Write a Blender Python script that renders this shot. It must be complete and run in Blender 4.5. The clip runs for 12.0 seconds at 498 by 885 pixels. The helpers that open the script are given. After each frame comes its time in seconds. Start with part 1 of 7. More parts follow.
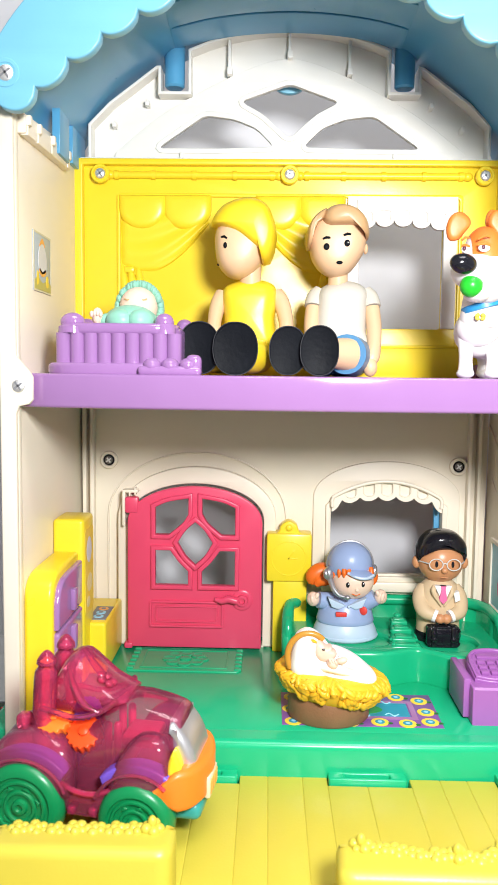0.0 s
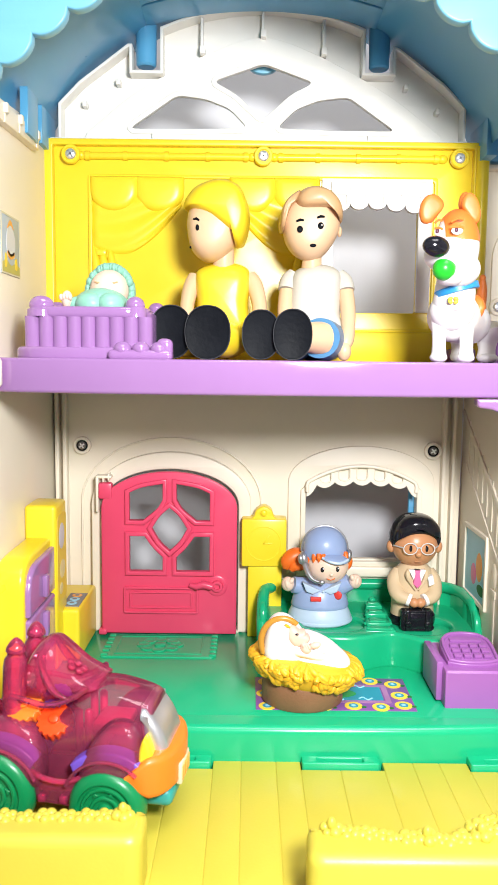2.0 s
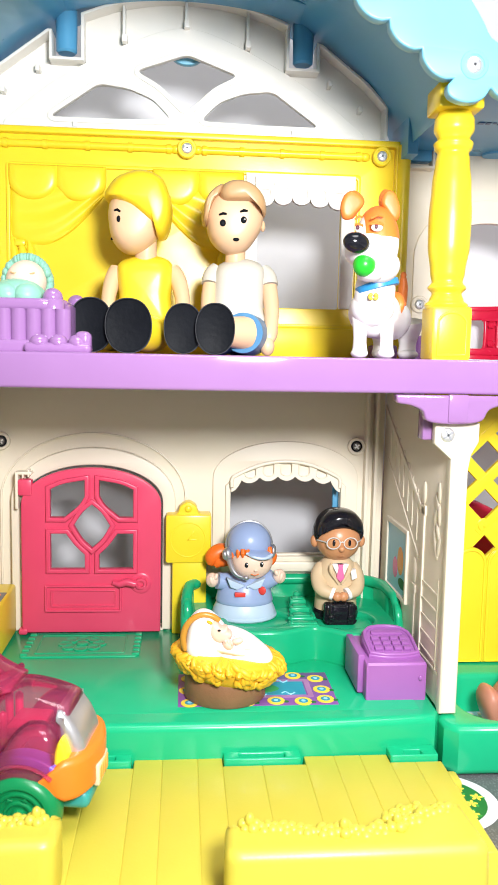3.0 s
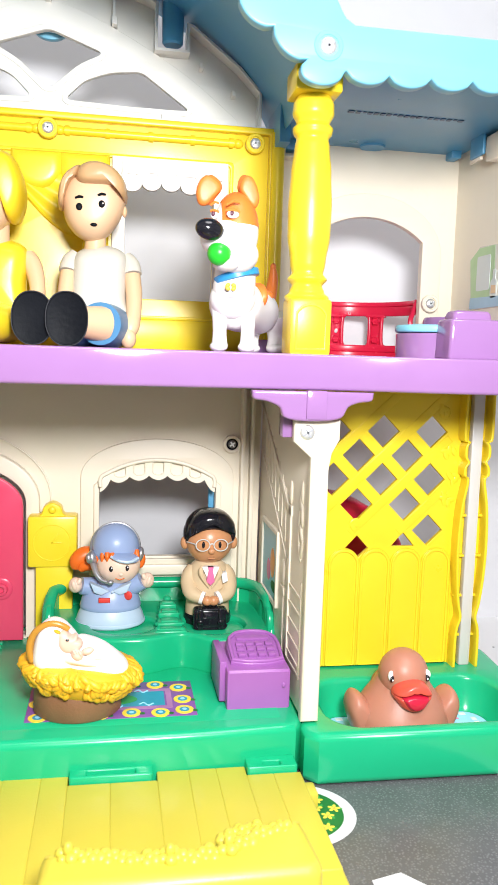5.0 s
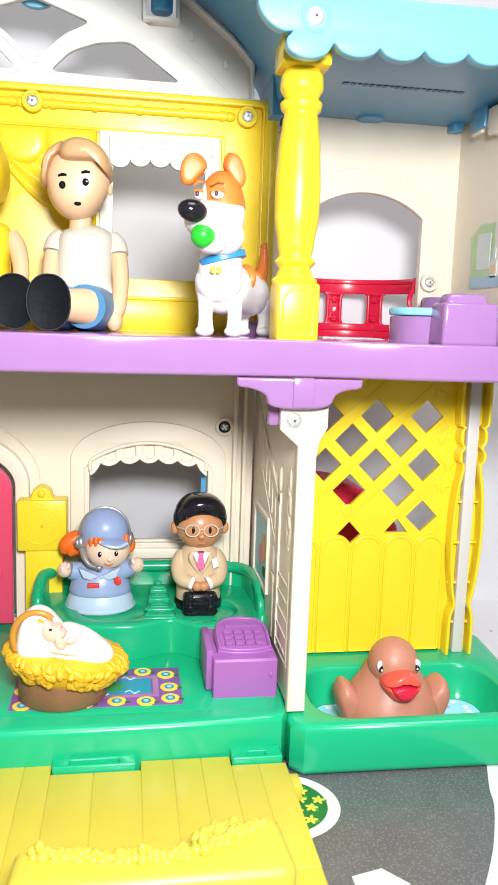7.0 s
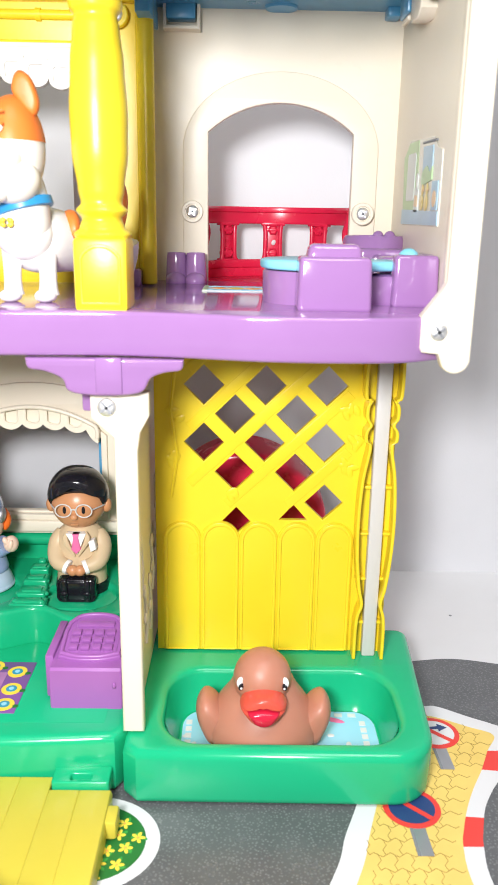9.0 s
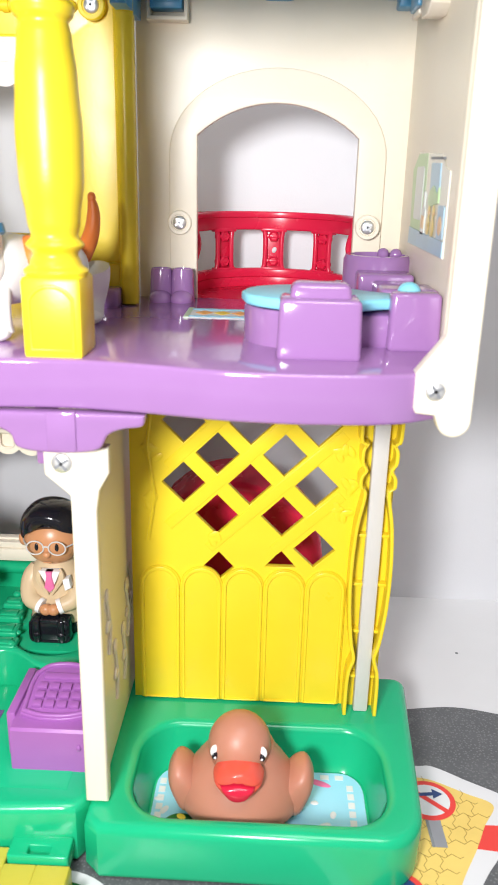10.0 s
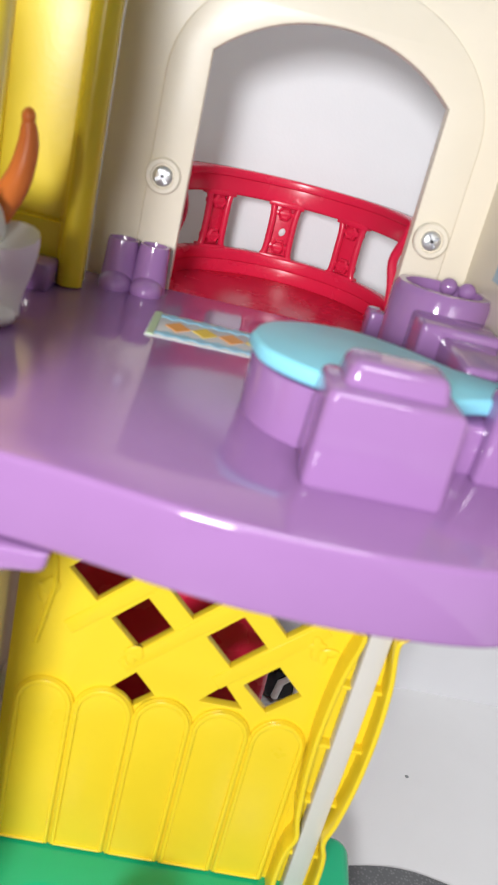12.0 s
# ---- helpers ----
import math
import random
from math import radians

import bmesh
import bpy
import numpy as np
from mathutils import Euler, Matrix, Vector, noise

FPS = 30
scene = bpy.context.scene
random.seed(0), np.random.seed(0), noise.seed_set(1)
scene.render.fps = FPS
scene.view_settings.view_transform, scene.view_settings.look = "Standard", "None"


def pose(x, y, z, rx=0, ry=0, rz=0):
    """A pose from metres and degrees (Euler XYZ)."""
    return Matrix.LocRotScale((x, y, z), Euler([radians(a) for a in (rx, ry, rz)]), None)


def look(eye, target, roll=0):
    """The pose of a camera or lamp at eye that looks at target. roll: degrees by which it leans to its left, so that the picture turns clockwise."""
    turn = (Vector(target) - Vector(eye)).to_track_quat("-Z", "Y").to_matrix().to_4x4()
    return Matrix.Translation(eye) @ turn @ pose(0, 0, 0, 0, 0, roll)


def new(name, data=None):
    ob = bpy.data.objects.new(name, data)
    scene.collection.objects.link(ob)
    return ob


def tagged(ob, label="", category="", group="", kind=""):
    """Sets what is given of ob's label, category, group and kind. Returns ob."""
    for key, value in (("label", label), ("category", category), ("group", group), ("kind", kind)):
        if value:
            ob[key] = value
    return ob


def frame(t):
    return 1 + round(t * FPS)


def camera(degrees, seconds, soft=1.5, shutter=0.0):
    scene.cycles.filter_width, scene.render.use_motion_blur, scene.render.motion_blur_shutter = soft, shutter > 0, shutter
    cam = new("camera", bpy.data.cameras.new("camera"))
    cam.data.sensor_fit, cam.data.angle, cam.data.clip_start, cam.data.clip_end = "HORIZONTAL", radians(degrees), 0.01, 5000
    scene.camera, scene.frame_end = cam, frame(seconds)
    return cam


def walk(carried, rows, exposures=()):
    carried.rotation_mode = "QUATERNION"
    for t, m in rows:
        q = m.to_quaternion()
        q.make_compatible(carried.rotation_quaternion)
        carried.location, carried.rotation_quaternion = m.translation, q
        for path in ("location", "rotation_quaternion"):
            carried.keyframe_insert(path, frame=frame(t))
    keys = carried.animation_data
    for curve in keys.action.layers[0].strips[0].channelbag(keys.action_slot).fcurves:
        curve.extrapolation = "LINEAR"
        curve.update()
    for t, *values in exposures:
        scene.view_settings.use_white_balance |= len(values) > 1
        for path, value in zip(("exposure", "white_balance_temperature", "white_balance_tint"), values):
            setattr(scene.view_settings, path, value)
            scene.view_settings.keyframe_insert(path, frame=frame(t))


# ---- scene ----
cam = camera(35.1, 12.0, soft=1.05)
METRES, EYE, TILT, LEAN, TURN = 0.38, 0.191, 0.0, 0.0, 1.4
ROWS = [
    (0.0, 0.0, 0.0, 0.0, 0.06, -5.07, -0.71),
    (0.5, -0.0024, -0.0007, 0.0014, 1.86, -5.18, -0.49),
    (1.0, -0.0027, 0.0007, -0.0012, 2.18, -5.3, -0.4),
    (1.5, 0.0024, 0.0052, -0.0026, 0.87, -5.7, -0.48),
    (2.0, 0.0106, 0.0072, -0.0016, -1.31, -6.1, -0.66),
    (2.5, 0.0182, 0.0105, -0.0029, -3.75, -6.24, -0.89),
    (3.0, 0.0255, 0.0133, -0.0035, -6.09, -6.3, -1.14),
    (3.5, 0.0447, 0.0233, -0.0046, -8.15, -6.3, -1.39),
    (5.5, 0.1294, 0.0504, -0.0074, -11.28, -6.34, -1.87),
    (6.0, 0.1294, 0.0499, -0.0064, -11.37, -6.41, -1.9),
    (6.5, 0.1282, 0.0487, -0.0044, -10.74, -7.07, -1.97),
    (6.7, 0.1329, 0.0518, 0.0003, -10.55, -7.81, -1.97),
    (8.3, 0.3653, 0.179, 0.09, -4.89, -12.84, -1.11),
    (8.5, 0.3982, 0.1901, 0.0926, -4.03, -14.06, -1.02),
    (8.8, 0.4405, 0.1993, 0.0834, -2.72, -15.0, -0.99),
    (9.0, 0.4629, 0.2041, 0.0783, -1.86, -16.07, -0.95),
    (9.5, 0.4976, 0.2304, 0.0998, -0.22, -17.45, -0.98),
    (10.0, 0.5119, 0.3038, 0.1334, 0.53, -18.63, -1.41),
    (10.5, 0.5183, 0.4299, 0.1465, 0.44, -19.77, -2.86),
    (11.0, 0.5176, 0.5231, 0.1519, 0.21, -21.09, -6.1),
    (11.5, 0.4956, 0.5938, 0.1404, -0.24, -22.57, -10.09),
    (12.0, 0.4685, 0.6017, 0.145, -0.89, -23.13, -13.04),
]
EXPO = [(0.0, -0.1), (2.0, -0.02), (3.5, -0.03), (6.5, -0.1), (9.0, -0.16), (10.5, -0.25), (11.0, -0.38), (11.5, -0.42), (12.0, -0.42)]
cam.data.dof.use_dof, cam.data.dof.focus_distance, cam.data.dof.aperture_fstop = True, 0.43, cam.data.lens / 1.5
walk(cam, [(t, pose(0, 0, EYE, TILT, LEAN, TURN) @ pose(METRES * x, METRES * y, METRES * z, 90 + pitch, roll, yaw)) for t, x, y, z, yaw, pitch, roll in ROWS], exposures=EXPO)
# ---------------- light and world ----------------
world = bpy.data.worlds.new("room_world")
world.use_nodes = True
world.node_tree.nodes["Background"].inputs[0].default_value = (0.9, 0.95, 1.0, 1)
world.node_tree.nodes["Background"].inputs[1].default_value = 0.3
scene.world = world


def area_lamp(name, eye, target, size, watts, rgb):
    data = bpy.data.lights.new(name, "AREA")
    data.shape, data.size, data.energy, data.color = "DISK", size, watts, rgb
    ob = new(name, data)
    ob.matrix_world = look(eye, target)
    return ob


area_lamp("clip_lamp", (0.094, -0.012, 0.29), (0.094, 0.42, 0.16), 0.085, 3.5, (0.985, 0.985, 1.0))
# Added overhead fill lifts the ambient level; no source is known there.
area_lamp("overhead_fill", (0.3, -0.3, 1.7), (0.2, 0.1, 0.0), 0.9, 24.0, (1.0, 0.985, 1.0))
scene.view_settings.exposure = 0.0


# ---------------- materials ----------------
def plastic(name, rgb, rough=0.3, vary=0.06, bump=0.02, grain=900, coat=0.0, wear=0.0, trans=0.0, ior=1.45, sss=0.0):
    """Moulded toy plastic: slightly uneven colour, fine grain, handling marks in the gloss."""
    m = bpy.data.materials.new(name)
    m.use_nodes = True
    n, l = m.node_tree.nodes, m.node_tree.links
    b = n["Principled BSDF"]
    tc = n.new("ShaderNodeTexCoord")
    big = n.new("ShaderNodeTexNoise")
    big.inputs["Scale"].default_value, big.inputs["Detail"].default_value = 55, 4
    fine = n.new("ShaderNodeTexNoise")
    fine.inputs["Scale"].default_value, fine.inputs["Detail"].default_value = grain, 3
    l.new(tc.outputs["Object"], big.inputs["Vector"])
    l.new(tc.outputs["Object"], fine.inputs["Vector"])
    mix = n.new("ShaderNodeMix")
    mix.data_type = "RGBA"
    mix.inputs["A"].default_value = (*[c * (1 - vary) for c in rgb], 1)
    mix.inputs["B"].default_value = (*[min(1, c * (1 + vary) + vary * 0.02) for c in rgb], 1)
    l.new(big.outputs["Fac"], mix.inputs["Factor"])
    colour = mix.outputs["Result"]
    if wear:
        spots = n.new("ShaderNodeTexNoise")
        spots.inputs["Scale"].default_value, spots.inputs["Detail"].default_value, spots.inputs["Roughness"].default_value = 140, 8, 0.7
        l.new(tc.outputs["Object"], spots.inputs["Vector"])
        ramp = n.new("ShaderNodeValToRGB")
        ramp.color_ramp.elements[0].position, ramp.color_ramp.elements[1].position = 0.62, 0.78
        l.new(spots.outputs["Fac"], ramp.inputs["Fac"])
        scale = n.new("ShaderNodeMath")
        scale.operation = "MULTIPLY"
        scale.inputs[1].default_value = wear
        l.new(ramp.outputs["Color"], scale.inputs[0])
        dirt = n.new("ShaderNodeMix")
        dirt.data_type = "RGBA"
        dirt.inputs["B"].default_value = (*[c * 0.55 + 0.06 for c in rgb], 1)
        l.new(scale.outputs[0], dirt.inputs["Factor"])
        l.new(colour, dirt.inputs["A"])
        colour = dirt.outputs["Result"]
    l.new(colour, b.inputs["Base Color"])
    rr = n.new("ShaderNodeMapRange")
    rr.inputs["To Min"].default_value, rr.inputs["To Max"].default_value = max(0.03, rough - 0.07), rough + 0.09
    l.new(big.outputs["Fac"], rr.inputs["Value"])
    l.new(rr.outputs["Result"], b.inputs["Roughness"])
    bp = n.new("ShaderNodeBump")
    bp.inputs["Strength"].default_value, bp.inputs["Distance"].default_value = bump, 0.001
    l.new(fine.outputs["Fac"], bp.inputs["Height"])
    l.new(bp.outputs["Normal"], b.inputs["Normal"])
    b.inputs["IOR"].default_value = ior
    b.inputs["Coat Weight"].default_value = coat
    b.inputs["Coat Roughness"].default_value = 0.12
    b.inputs["Transmission Weight"].default_value = trans
    if sss:
        b.inputs["Subsurface Weight"].default_value = sss
        b.inputs["Subsurface Radius"].default_value = (0.006, 0.003, 0.002)
        b.inputs["Subsurface Scale"].default_value = 0.6
    return m


def metal(name, rgb, rough=0.3):
    m = plastic(name, rgb, rough, 0.1, 0.04)
    m.node_tree.nodes["Principled BSDF"].inputs["Metallic"].default_value = 0.8
    return m


CREAM = plastic("cream_plastic", (0.81, 0.735, 0.60), 0.36, 0.03, 0.03, wear=0.12)
WHITE = plastic("white_plastic", (0.83, 0.805, 0.745), 0.35, 0.03, 0.03, wear=0.08)
YELLOW = plastic("yellow_plastic", (0.86, 0.645, 0.026), 0.3, 0.05, 0.03)
PATIO = plastic("lemon_plastic", (0.57, 0.478, 0.055), 0.34, 0.05, 0.05, wear=0.1)
PURPLE = plastic("purple_plastic", (0.315, 0.160, 0.37), 0.06, 0.05, 0.004, ior=1.65)
GREEN = plastic("green_plastic", (0.010, 0.40, 0.185), 0.19, 0.05, 0.01, wear=0.05)
WHEEL = plastic("wheel_green_plastic", (0.003, 0.20, 0.062), 0.3, 0.08, 0.03)
PINK = plastic("raspberry_plastic", (0.72, 0.062, 0.14), 0.3, 0.05, 0.02)
RED = plastic("red_plastic", (0.66, 0.016, 0.06), 0.25, 0.06, 0.02, wear=0.1)
SKY = plastic("sky_blue_plastic", (0.165, 0.44, 0.59), 0.32, 0.05, 0.03)
# Sky blue plastic again, with the underside's shade put into the colour.
SHADEDSKY = plastic("shaded_sky_plastic", (0.09, 0.33, 0.55), 0.3, 0.06, 0.03)
LIDBLUE = plastic("pale_blue_plastic", (0.25, 0.66, 0.80), 0.35, 0.04, 0.03)
GLOSSBLACK = plastic("gloss_black_paint", (0.008, 0.008, 0.012), 0.12, 0.2, 0.02)
SHIRT = plastic("off_white_vinyl", (0.60, 0.57, 0.49), 0.45, 0.04, 0.04, wear=0.08)
SKIN = plastic("peach_vinyl", (0.73, 0.49, 0.29), 0.36, 0.04, 0.02)
PALESKIN = plastic("pale_peach_vinyl", (0.80, 0.59, 0.46), 0.38, 0.04, 0.02)
BROWNSKIN = plastic("brown_vinyl", (0.56, 0.26, 0.12), 0.33, 0.06, 0.02)
HAIRYEL = plastic("golden_vinyl", (0.86, 0.61, 0.02), 0.34, 0.05, 0.03)
HAIRBRN = plastic("tan_vinyl", (0.56, 0.34, 0.16), 0.36, 0.08, 0.04)
TEE = plastic("white_vinyl", (0.86, 0.85, 0.83), 0.42, 0.02, 0.03)
DENIM = plastic("denim_vinyl", (0.07, 0.22, 0.40), 0.34, 0.08, 0.03)
MINT = plastic("mint_vinyl", (0.23, 0.50, 0.38), 0.38, 0.06, 0.08)
LILAC = plastic("periwinkle_paint", (0.28, 0.37, 0.58), 0.34, 0.05, 0.02)
PALEBLUE = plastic("pale_blue_paint", (0.46, 0.58, 0.72), 0.36, 0.05, 0.02)
ORANGE = plastic("orange_plastic", (0.86, 0.20, 0.02), 0.34, 0.06, 0.03)
DOGORANGE = plastic("ginger_paint", (0.78, 0.20, 0.035), 0.4, 0.06, 0.04)
BEIGE = plastic("beige_paint", (0.62, 0.47, 0.29), 0.38, 0.05, 0.03)
SILVER = metal("silver_paint", (0.46, 0.47, 0.5), 0.36)
STEEL = metal("screw_steel", (0.78, 0.78, 0.77), 0.42)
# Darker copy of the screw steel, holding the shade inside deep wells.
SHADEDSTEEL = metal("shaded_steel", (0.22, 0.21, 0.2), 0.4)
SOLE = plastic("scuffed_black_rubber", (0.0028, 0.004, 0.0065), 0.42, 0.35, 0.12, 420, wear=0.05)
SOLE.node_tree.nodes["Principled BSDF"].inputs["Specular IOR Level"].default_value = 0.05
GOLD = plastic("gold_paint", (0.48, 0.23, 0.03), 0.25, 0.1, 0.02)
STRAW = plastic("straw_paint", (0.78, 0.42, 0.02), 0.42, 0.14, 0.1)
WOOD = plastic("painted_wood", (0.23, 0.105, 0.05), 0.5, 0.3, 0.2)
BALLGREEN = plastic("ball_green_paint", (0.02, 0.50, 0.03), 0.3, 0.06, 0.02)
COLLAR = plastic("collar_blue_paint", (0.03, 0.28, 0.60), 0.35, 0.05, 0.02)
DUCK = plastic("brown_rubber", (0.44, 0.19, 0.125), 0.4, 0.1, 0.03, sss=0.2)
BEAK = plastic("coral_paint", (0.66, 0.085, 0.055), 0.2, 0.06, 0.02)
BEAKDARK = plastic("red_paint", (0.56, 0.015, 0.045), 0.14, 0.06, 0.02)
EYEWHITE = plastic("eye_white_paint", (0.85, 0.85, 0.85), 0.3, 0.02, 0.01)
HOTPINK = plastic("pink_paint", (0.75, 0.16, 0.36), 0.38, 0.04, 0.02)
def clear_plastic(name, tint, body, milk, rough=0.06):
    """Thin clear plastic: tinted light passes through, a little is scattered, the gloss grows towards the edge."""
    m = bpy.data.materials.new(name)
    m.use_nodes = True
    n, l = m.node_tree.nodes, m.node_tree.links
    n.remove(n["Principled BSDF"])
    clear, cloud, gloss = n.new("ShaderNodeBsdfTransparent"), n.new("ShaderNodeBsdfDiffuse"), n.new("ShaderNodeBsdfGlossy")
    clear.inputs["Color"].default_value = (*tint, 1)
    cloud.inputs["Color"].default_value = (*body, 1)
    gloss.inputs["Roughness"].default_value = rough
    tc, smear = n.new("ShaderNodeTexCoord"), n.new("ShaderNodeTexNoise")
    smear.inputs["Scale"].default_value, smear.inputs["Detail"].default_value = 90, 5
    l.new(tc.outputs["Object"], smear.inputs["Vector"])
    haze = n.new("ShaderNodeMapRange")
    haze.inputs["To Min"].default_value, haze.inputs["To Max"].default_value = milk * 0.5, milk * 1.5
    l.new(smear.outputs["Fac"], haze.inputs["Value"])
    a, b, fr = n.new("ShaderNodeMixShader"), n.new("ShaderNodeMixShader"), n.new("ShaderNodeFresnel")
    fr.inputs["IOR"].default_value = 1.5
    l.new(haze.outputs["Result"], a.inputs[0])
    l.new(clear.outputs[0], a.inputs[1])
    l.new(cloud.outputs[0], a.inputs[2])
    l.new(fr.outputs[0], b.inputs[0])
    l.new(a.outputs[0], b.inputs[1])
    l.new(gloss.outputs[0], b.inputs[2])
    l.new(b.outputs[0], n["Material Output"].inputs["Surface"])
    return m


CLEARPINK = clear_plastic("clear_pink_plastic", (0.98, 0.56, 0.67), (0.95, 0.15, 0.32), 0.15)
FROSTPINK = clear_plastic("frosted_pink_plastic", (0.97, 0.42, 0.54), (0.93, 0.09, 0.24), 0.24, 0.06)
CLEARGREY = metal("silvered_plastic", (0.62, 0.62, 0.64), 0.36)
FROST = plastic("frosted_plastic", (0.72, 0.70, 0.67), 0.35, 0.03, 0.03, trans=0.15)
VIOLET = plastic("violet_plastic", (0.16, 0.08, 0.50), 0.35, 0.06, 0.02)
PAPERWHITE = plastic("white_print", (0.66, 0.66, 0.67), 0.5, 0.03, 0.02)
GREYPRINT = plastic("grey_print", (0.20, 0.21, 0.22), 0.5, 0.1, 0.03)
INKBLUE = plastic("navy_print", (0.02, 0.05, 0.16), 0.45, 0.1, 0.02)
INKRED = plastic("red_print", (0.70, 0.05, 0.04), 0.45, 0.06, 0.02)
INKGREEN = plastic("leaf_green_print", (0.012, 0.14, 0.022), 0.45, 0.4, 0.02)
INKYEL = plastic("yellow_print", (0.85, 0.62, 0.06), 0.45, 0.06, 0.02)
INKTEAL = plastic("teal_print", (0.03, 0.28, 0.40), 0.4, 0.2, 0.02)
INKPURPLE = plastic("plum_print", (0.20, 0.08, 0.30), 0.4, 0.12, 0.02)
INKSKY = plastic("sky_print", (0.30, 0.62, 0.78), 0.35, 0.12, 0.02)
INKORANGE = plastic("orange_print", (0.85, 0.38, 0.08), 0.4, 0.1, 0.02)


def asphalt_print():
    """Printed play-mat tarmac: dark grey with pale flecks."""
    m = plastic("printed_tarmac", (0.10, 0.103, 0.108), 0.24, 0.2, 0.06, 1200)
    n, l = m.node_tree.nodes, m.node_tree.links
    tc = n.new("ShaderNodeTexCoord")
    v = n.new("ShaderNodeTexVoronoi")
    v.inputs["Scale"].default_value = 820
    r = n.new("ShaderNodeValToRGB")
    r.color_ramp.elements[0].position, r.color_ramp.elements[1].position = 0.16, 0.46
    r.color_ramp.elements[0].color, r.color_ramp.elements[1].color = (1, 1, 1, 1), (0, 0, 0, 1)
    l.new(tc.outputs["Object"], v.inputs["Vector"])
    l.new(v.outputs["Distance"], r.inputs["Fac"])
    old = n["Principled BSDF"].inputs["Base Color"].links[0].from_socket
    mix = n.new("ShaderNodeMix")
    mix.data_type = "RGBA"
    mix.inputs["B"].default_value = (0.165, 0.17, 0.175, 1)
    l.new(r.outputs["Color"], mix.inputs["Factor"])
    l.new(old, mix.inputs["A"])
    l.new(mix.outputs["Result"], n["Principled BSDF"].inputs["Base Color"])
    return m


TARMAC = asphalt_print()
BOARD = plastic("backdrop_board", (0.66, 0.665, 0.69), 0.6, 0.025, 0.05, wear=0.05)
TABLETOP = plastic("white_tabletop", (0.66, 0.665, 0.67), 0.4, 0.03, 0.05, wear=0.12)
PLASTER = plastic("wall_plaster", (0.75, 0.74, 0.72), 0.8, 0.03, 0.1)

# ---------------- building helpers (lengths in millimetres) ----------------
MM = 0.001


def merge(bm, tmp, m=None, mi=0):
    """Adds the geometry of tmp to bm."""
    for f in tmp.faces:
        f.material_index, f.smooth = mi, True
    if m is not None:
        bmesh.ops.transform(tmp, matrix=m, verts=tmp.verts)
    me = bpy.data.meshes.new("tmp")
    tmp.to_mesh(me)
    tmp.free()
    bm.from_mesh(me)
    bpy.data.meshes.remove(me)
    return bm


def turn(rx=0, ry=0, rz=0):
    return Euler([radians(a) for a in (rx, ry, rz)]).to_matrix().to_4x4()


def at(x, y, z, rx=0, ry=0, rz=0):
    return Matrix.Translation((x, y, z)) @ turn(rx, ry, rz)


def rbox(bm, x0, x1, y0, y1, z0, z1, r=1.0, seg=2, mi=0, m=None, taper=0.0):
    """A box with rounded edges; taper draws its top in on all sides."""
    t = bmesh.new()
    bmesh.ops.create_cube(t, size=1)
    for v in t.verts:
        top = taper if v.co.z > 0 else 0
        v.co = ((x0 + x1) / 2 + v.co.x * (x1 - x0 - 2 * top), (y0 + y1) / 2 + v.co.y * (y1 - y0 - 2 * top), (z0 + z1) / 2 + v.co.z * (z1 - z0))
    if r > 0:
        bmesh.ops.bevel(t, geom=list(t.edges), offset=r, segments=seg, profile=0.5, affect="EDGES", clamp_overlap=True)
    return merge(bm, t, m, mi)


def ell(bm, c, r, mi=0, rot=(0, 0, 0), u=24, v=14):
    t = bmesh.new()
    bmesh.ops.create_uvsphere(t, u_segments=u, v_segments=v, radius=1)
    return merge(bm, t, at(*c, *rot) @ Matrix.Diagonal((*r, 1)), mi)


def lathe(bm, prof, c=(0, 0, 0), mi=0, seg=32, rot=(0, 0, 0), sx=1.0, sy=1.0):
    """A turned form from rows of (radius, height)."""
    t = bmesh.new()
    rings = []
    for r, z in prof:
        rings.append([t.verts.new((r * sx * math.cos(2 * math.pi * i / seg), r * sy * math.sin(2 * math.pi * i / seg), z)) for i in range(seg)])
    for a, b in zip(rings, rings[1:]):
        for i in range(seg):
            t.faces.new((a[i], a[(i + 1) % seg], b[(i + 1) % seg], b[i]))
    t.faces.new(list(reversed(rings[0])))
    t.faces.new(rings[-1])
    return merge(bm, t, at(*c, *rot), mi)


def tube(bm, pts, r, mi=0, seg=10):
    """A round rod along points; r may be one radius or one for each point."""
    t = bmesh.new()
    rs = r if isinstance(r, (list, tuple)) else [r] * len(pts)
    p = [Vector(q) for q in pts]
    rings = []
    for i, q in enumerate(p):
        d = (p[min(i + 1, len(p) - 1)] - p[max(i - 1, 0)]).normalized()
        a = d.orthogonal().normalized() if not rings else (prev - d * prev.dot(d)).normalized()
        prev = a
        b = d.cross(a)
        rings.append([t.verts.new(q + rs[i] * (a * math.cos(2 * math.pi * k / seg) + b * math.sin(2 * math.pi * k / seg))) for k in range(seg)])
    for a, b in zip(rings, rings[1:]):
        for k in range(seg):
            t.faces.new((a[k], a[(k + 1) % seg], b[(k + 1) % seg], b[k]))
    t.faces.new(list(reversed(rings[0])))
    t.faces.new(rings[-1])
    return merge(bm, t, None, mi)


PLANES = {
    "xz": Matrix(((1, 0, 0, 0), (0, 0, 1, 0), (0, 1, 0, 0), (0, 0, 0, 1))),  # outline in x and z, depth along y
    "xy": Matrix.Identity(4),                                               # outline in x and y, depth along z
    "yz": Matrix(((0, 0, 1, 0), (1, 0, 0, 0), (0, 1, 0, 0), (0, 0, 0, 1))),  # outline in y and z, depth along x
}


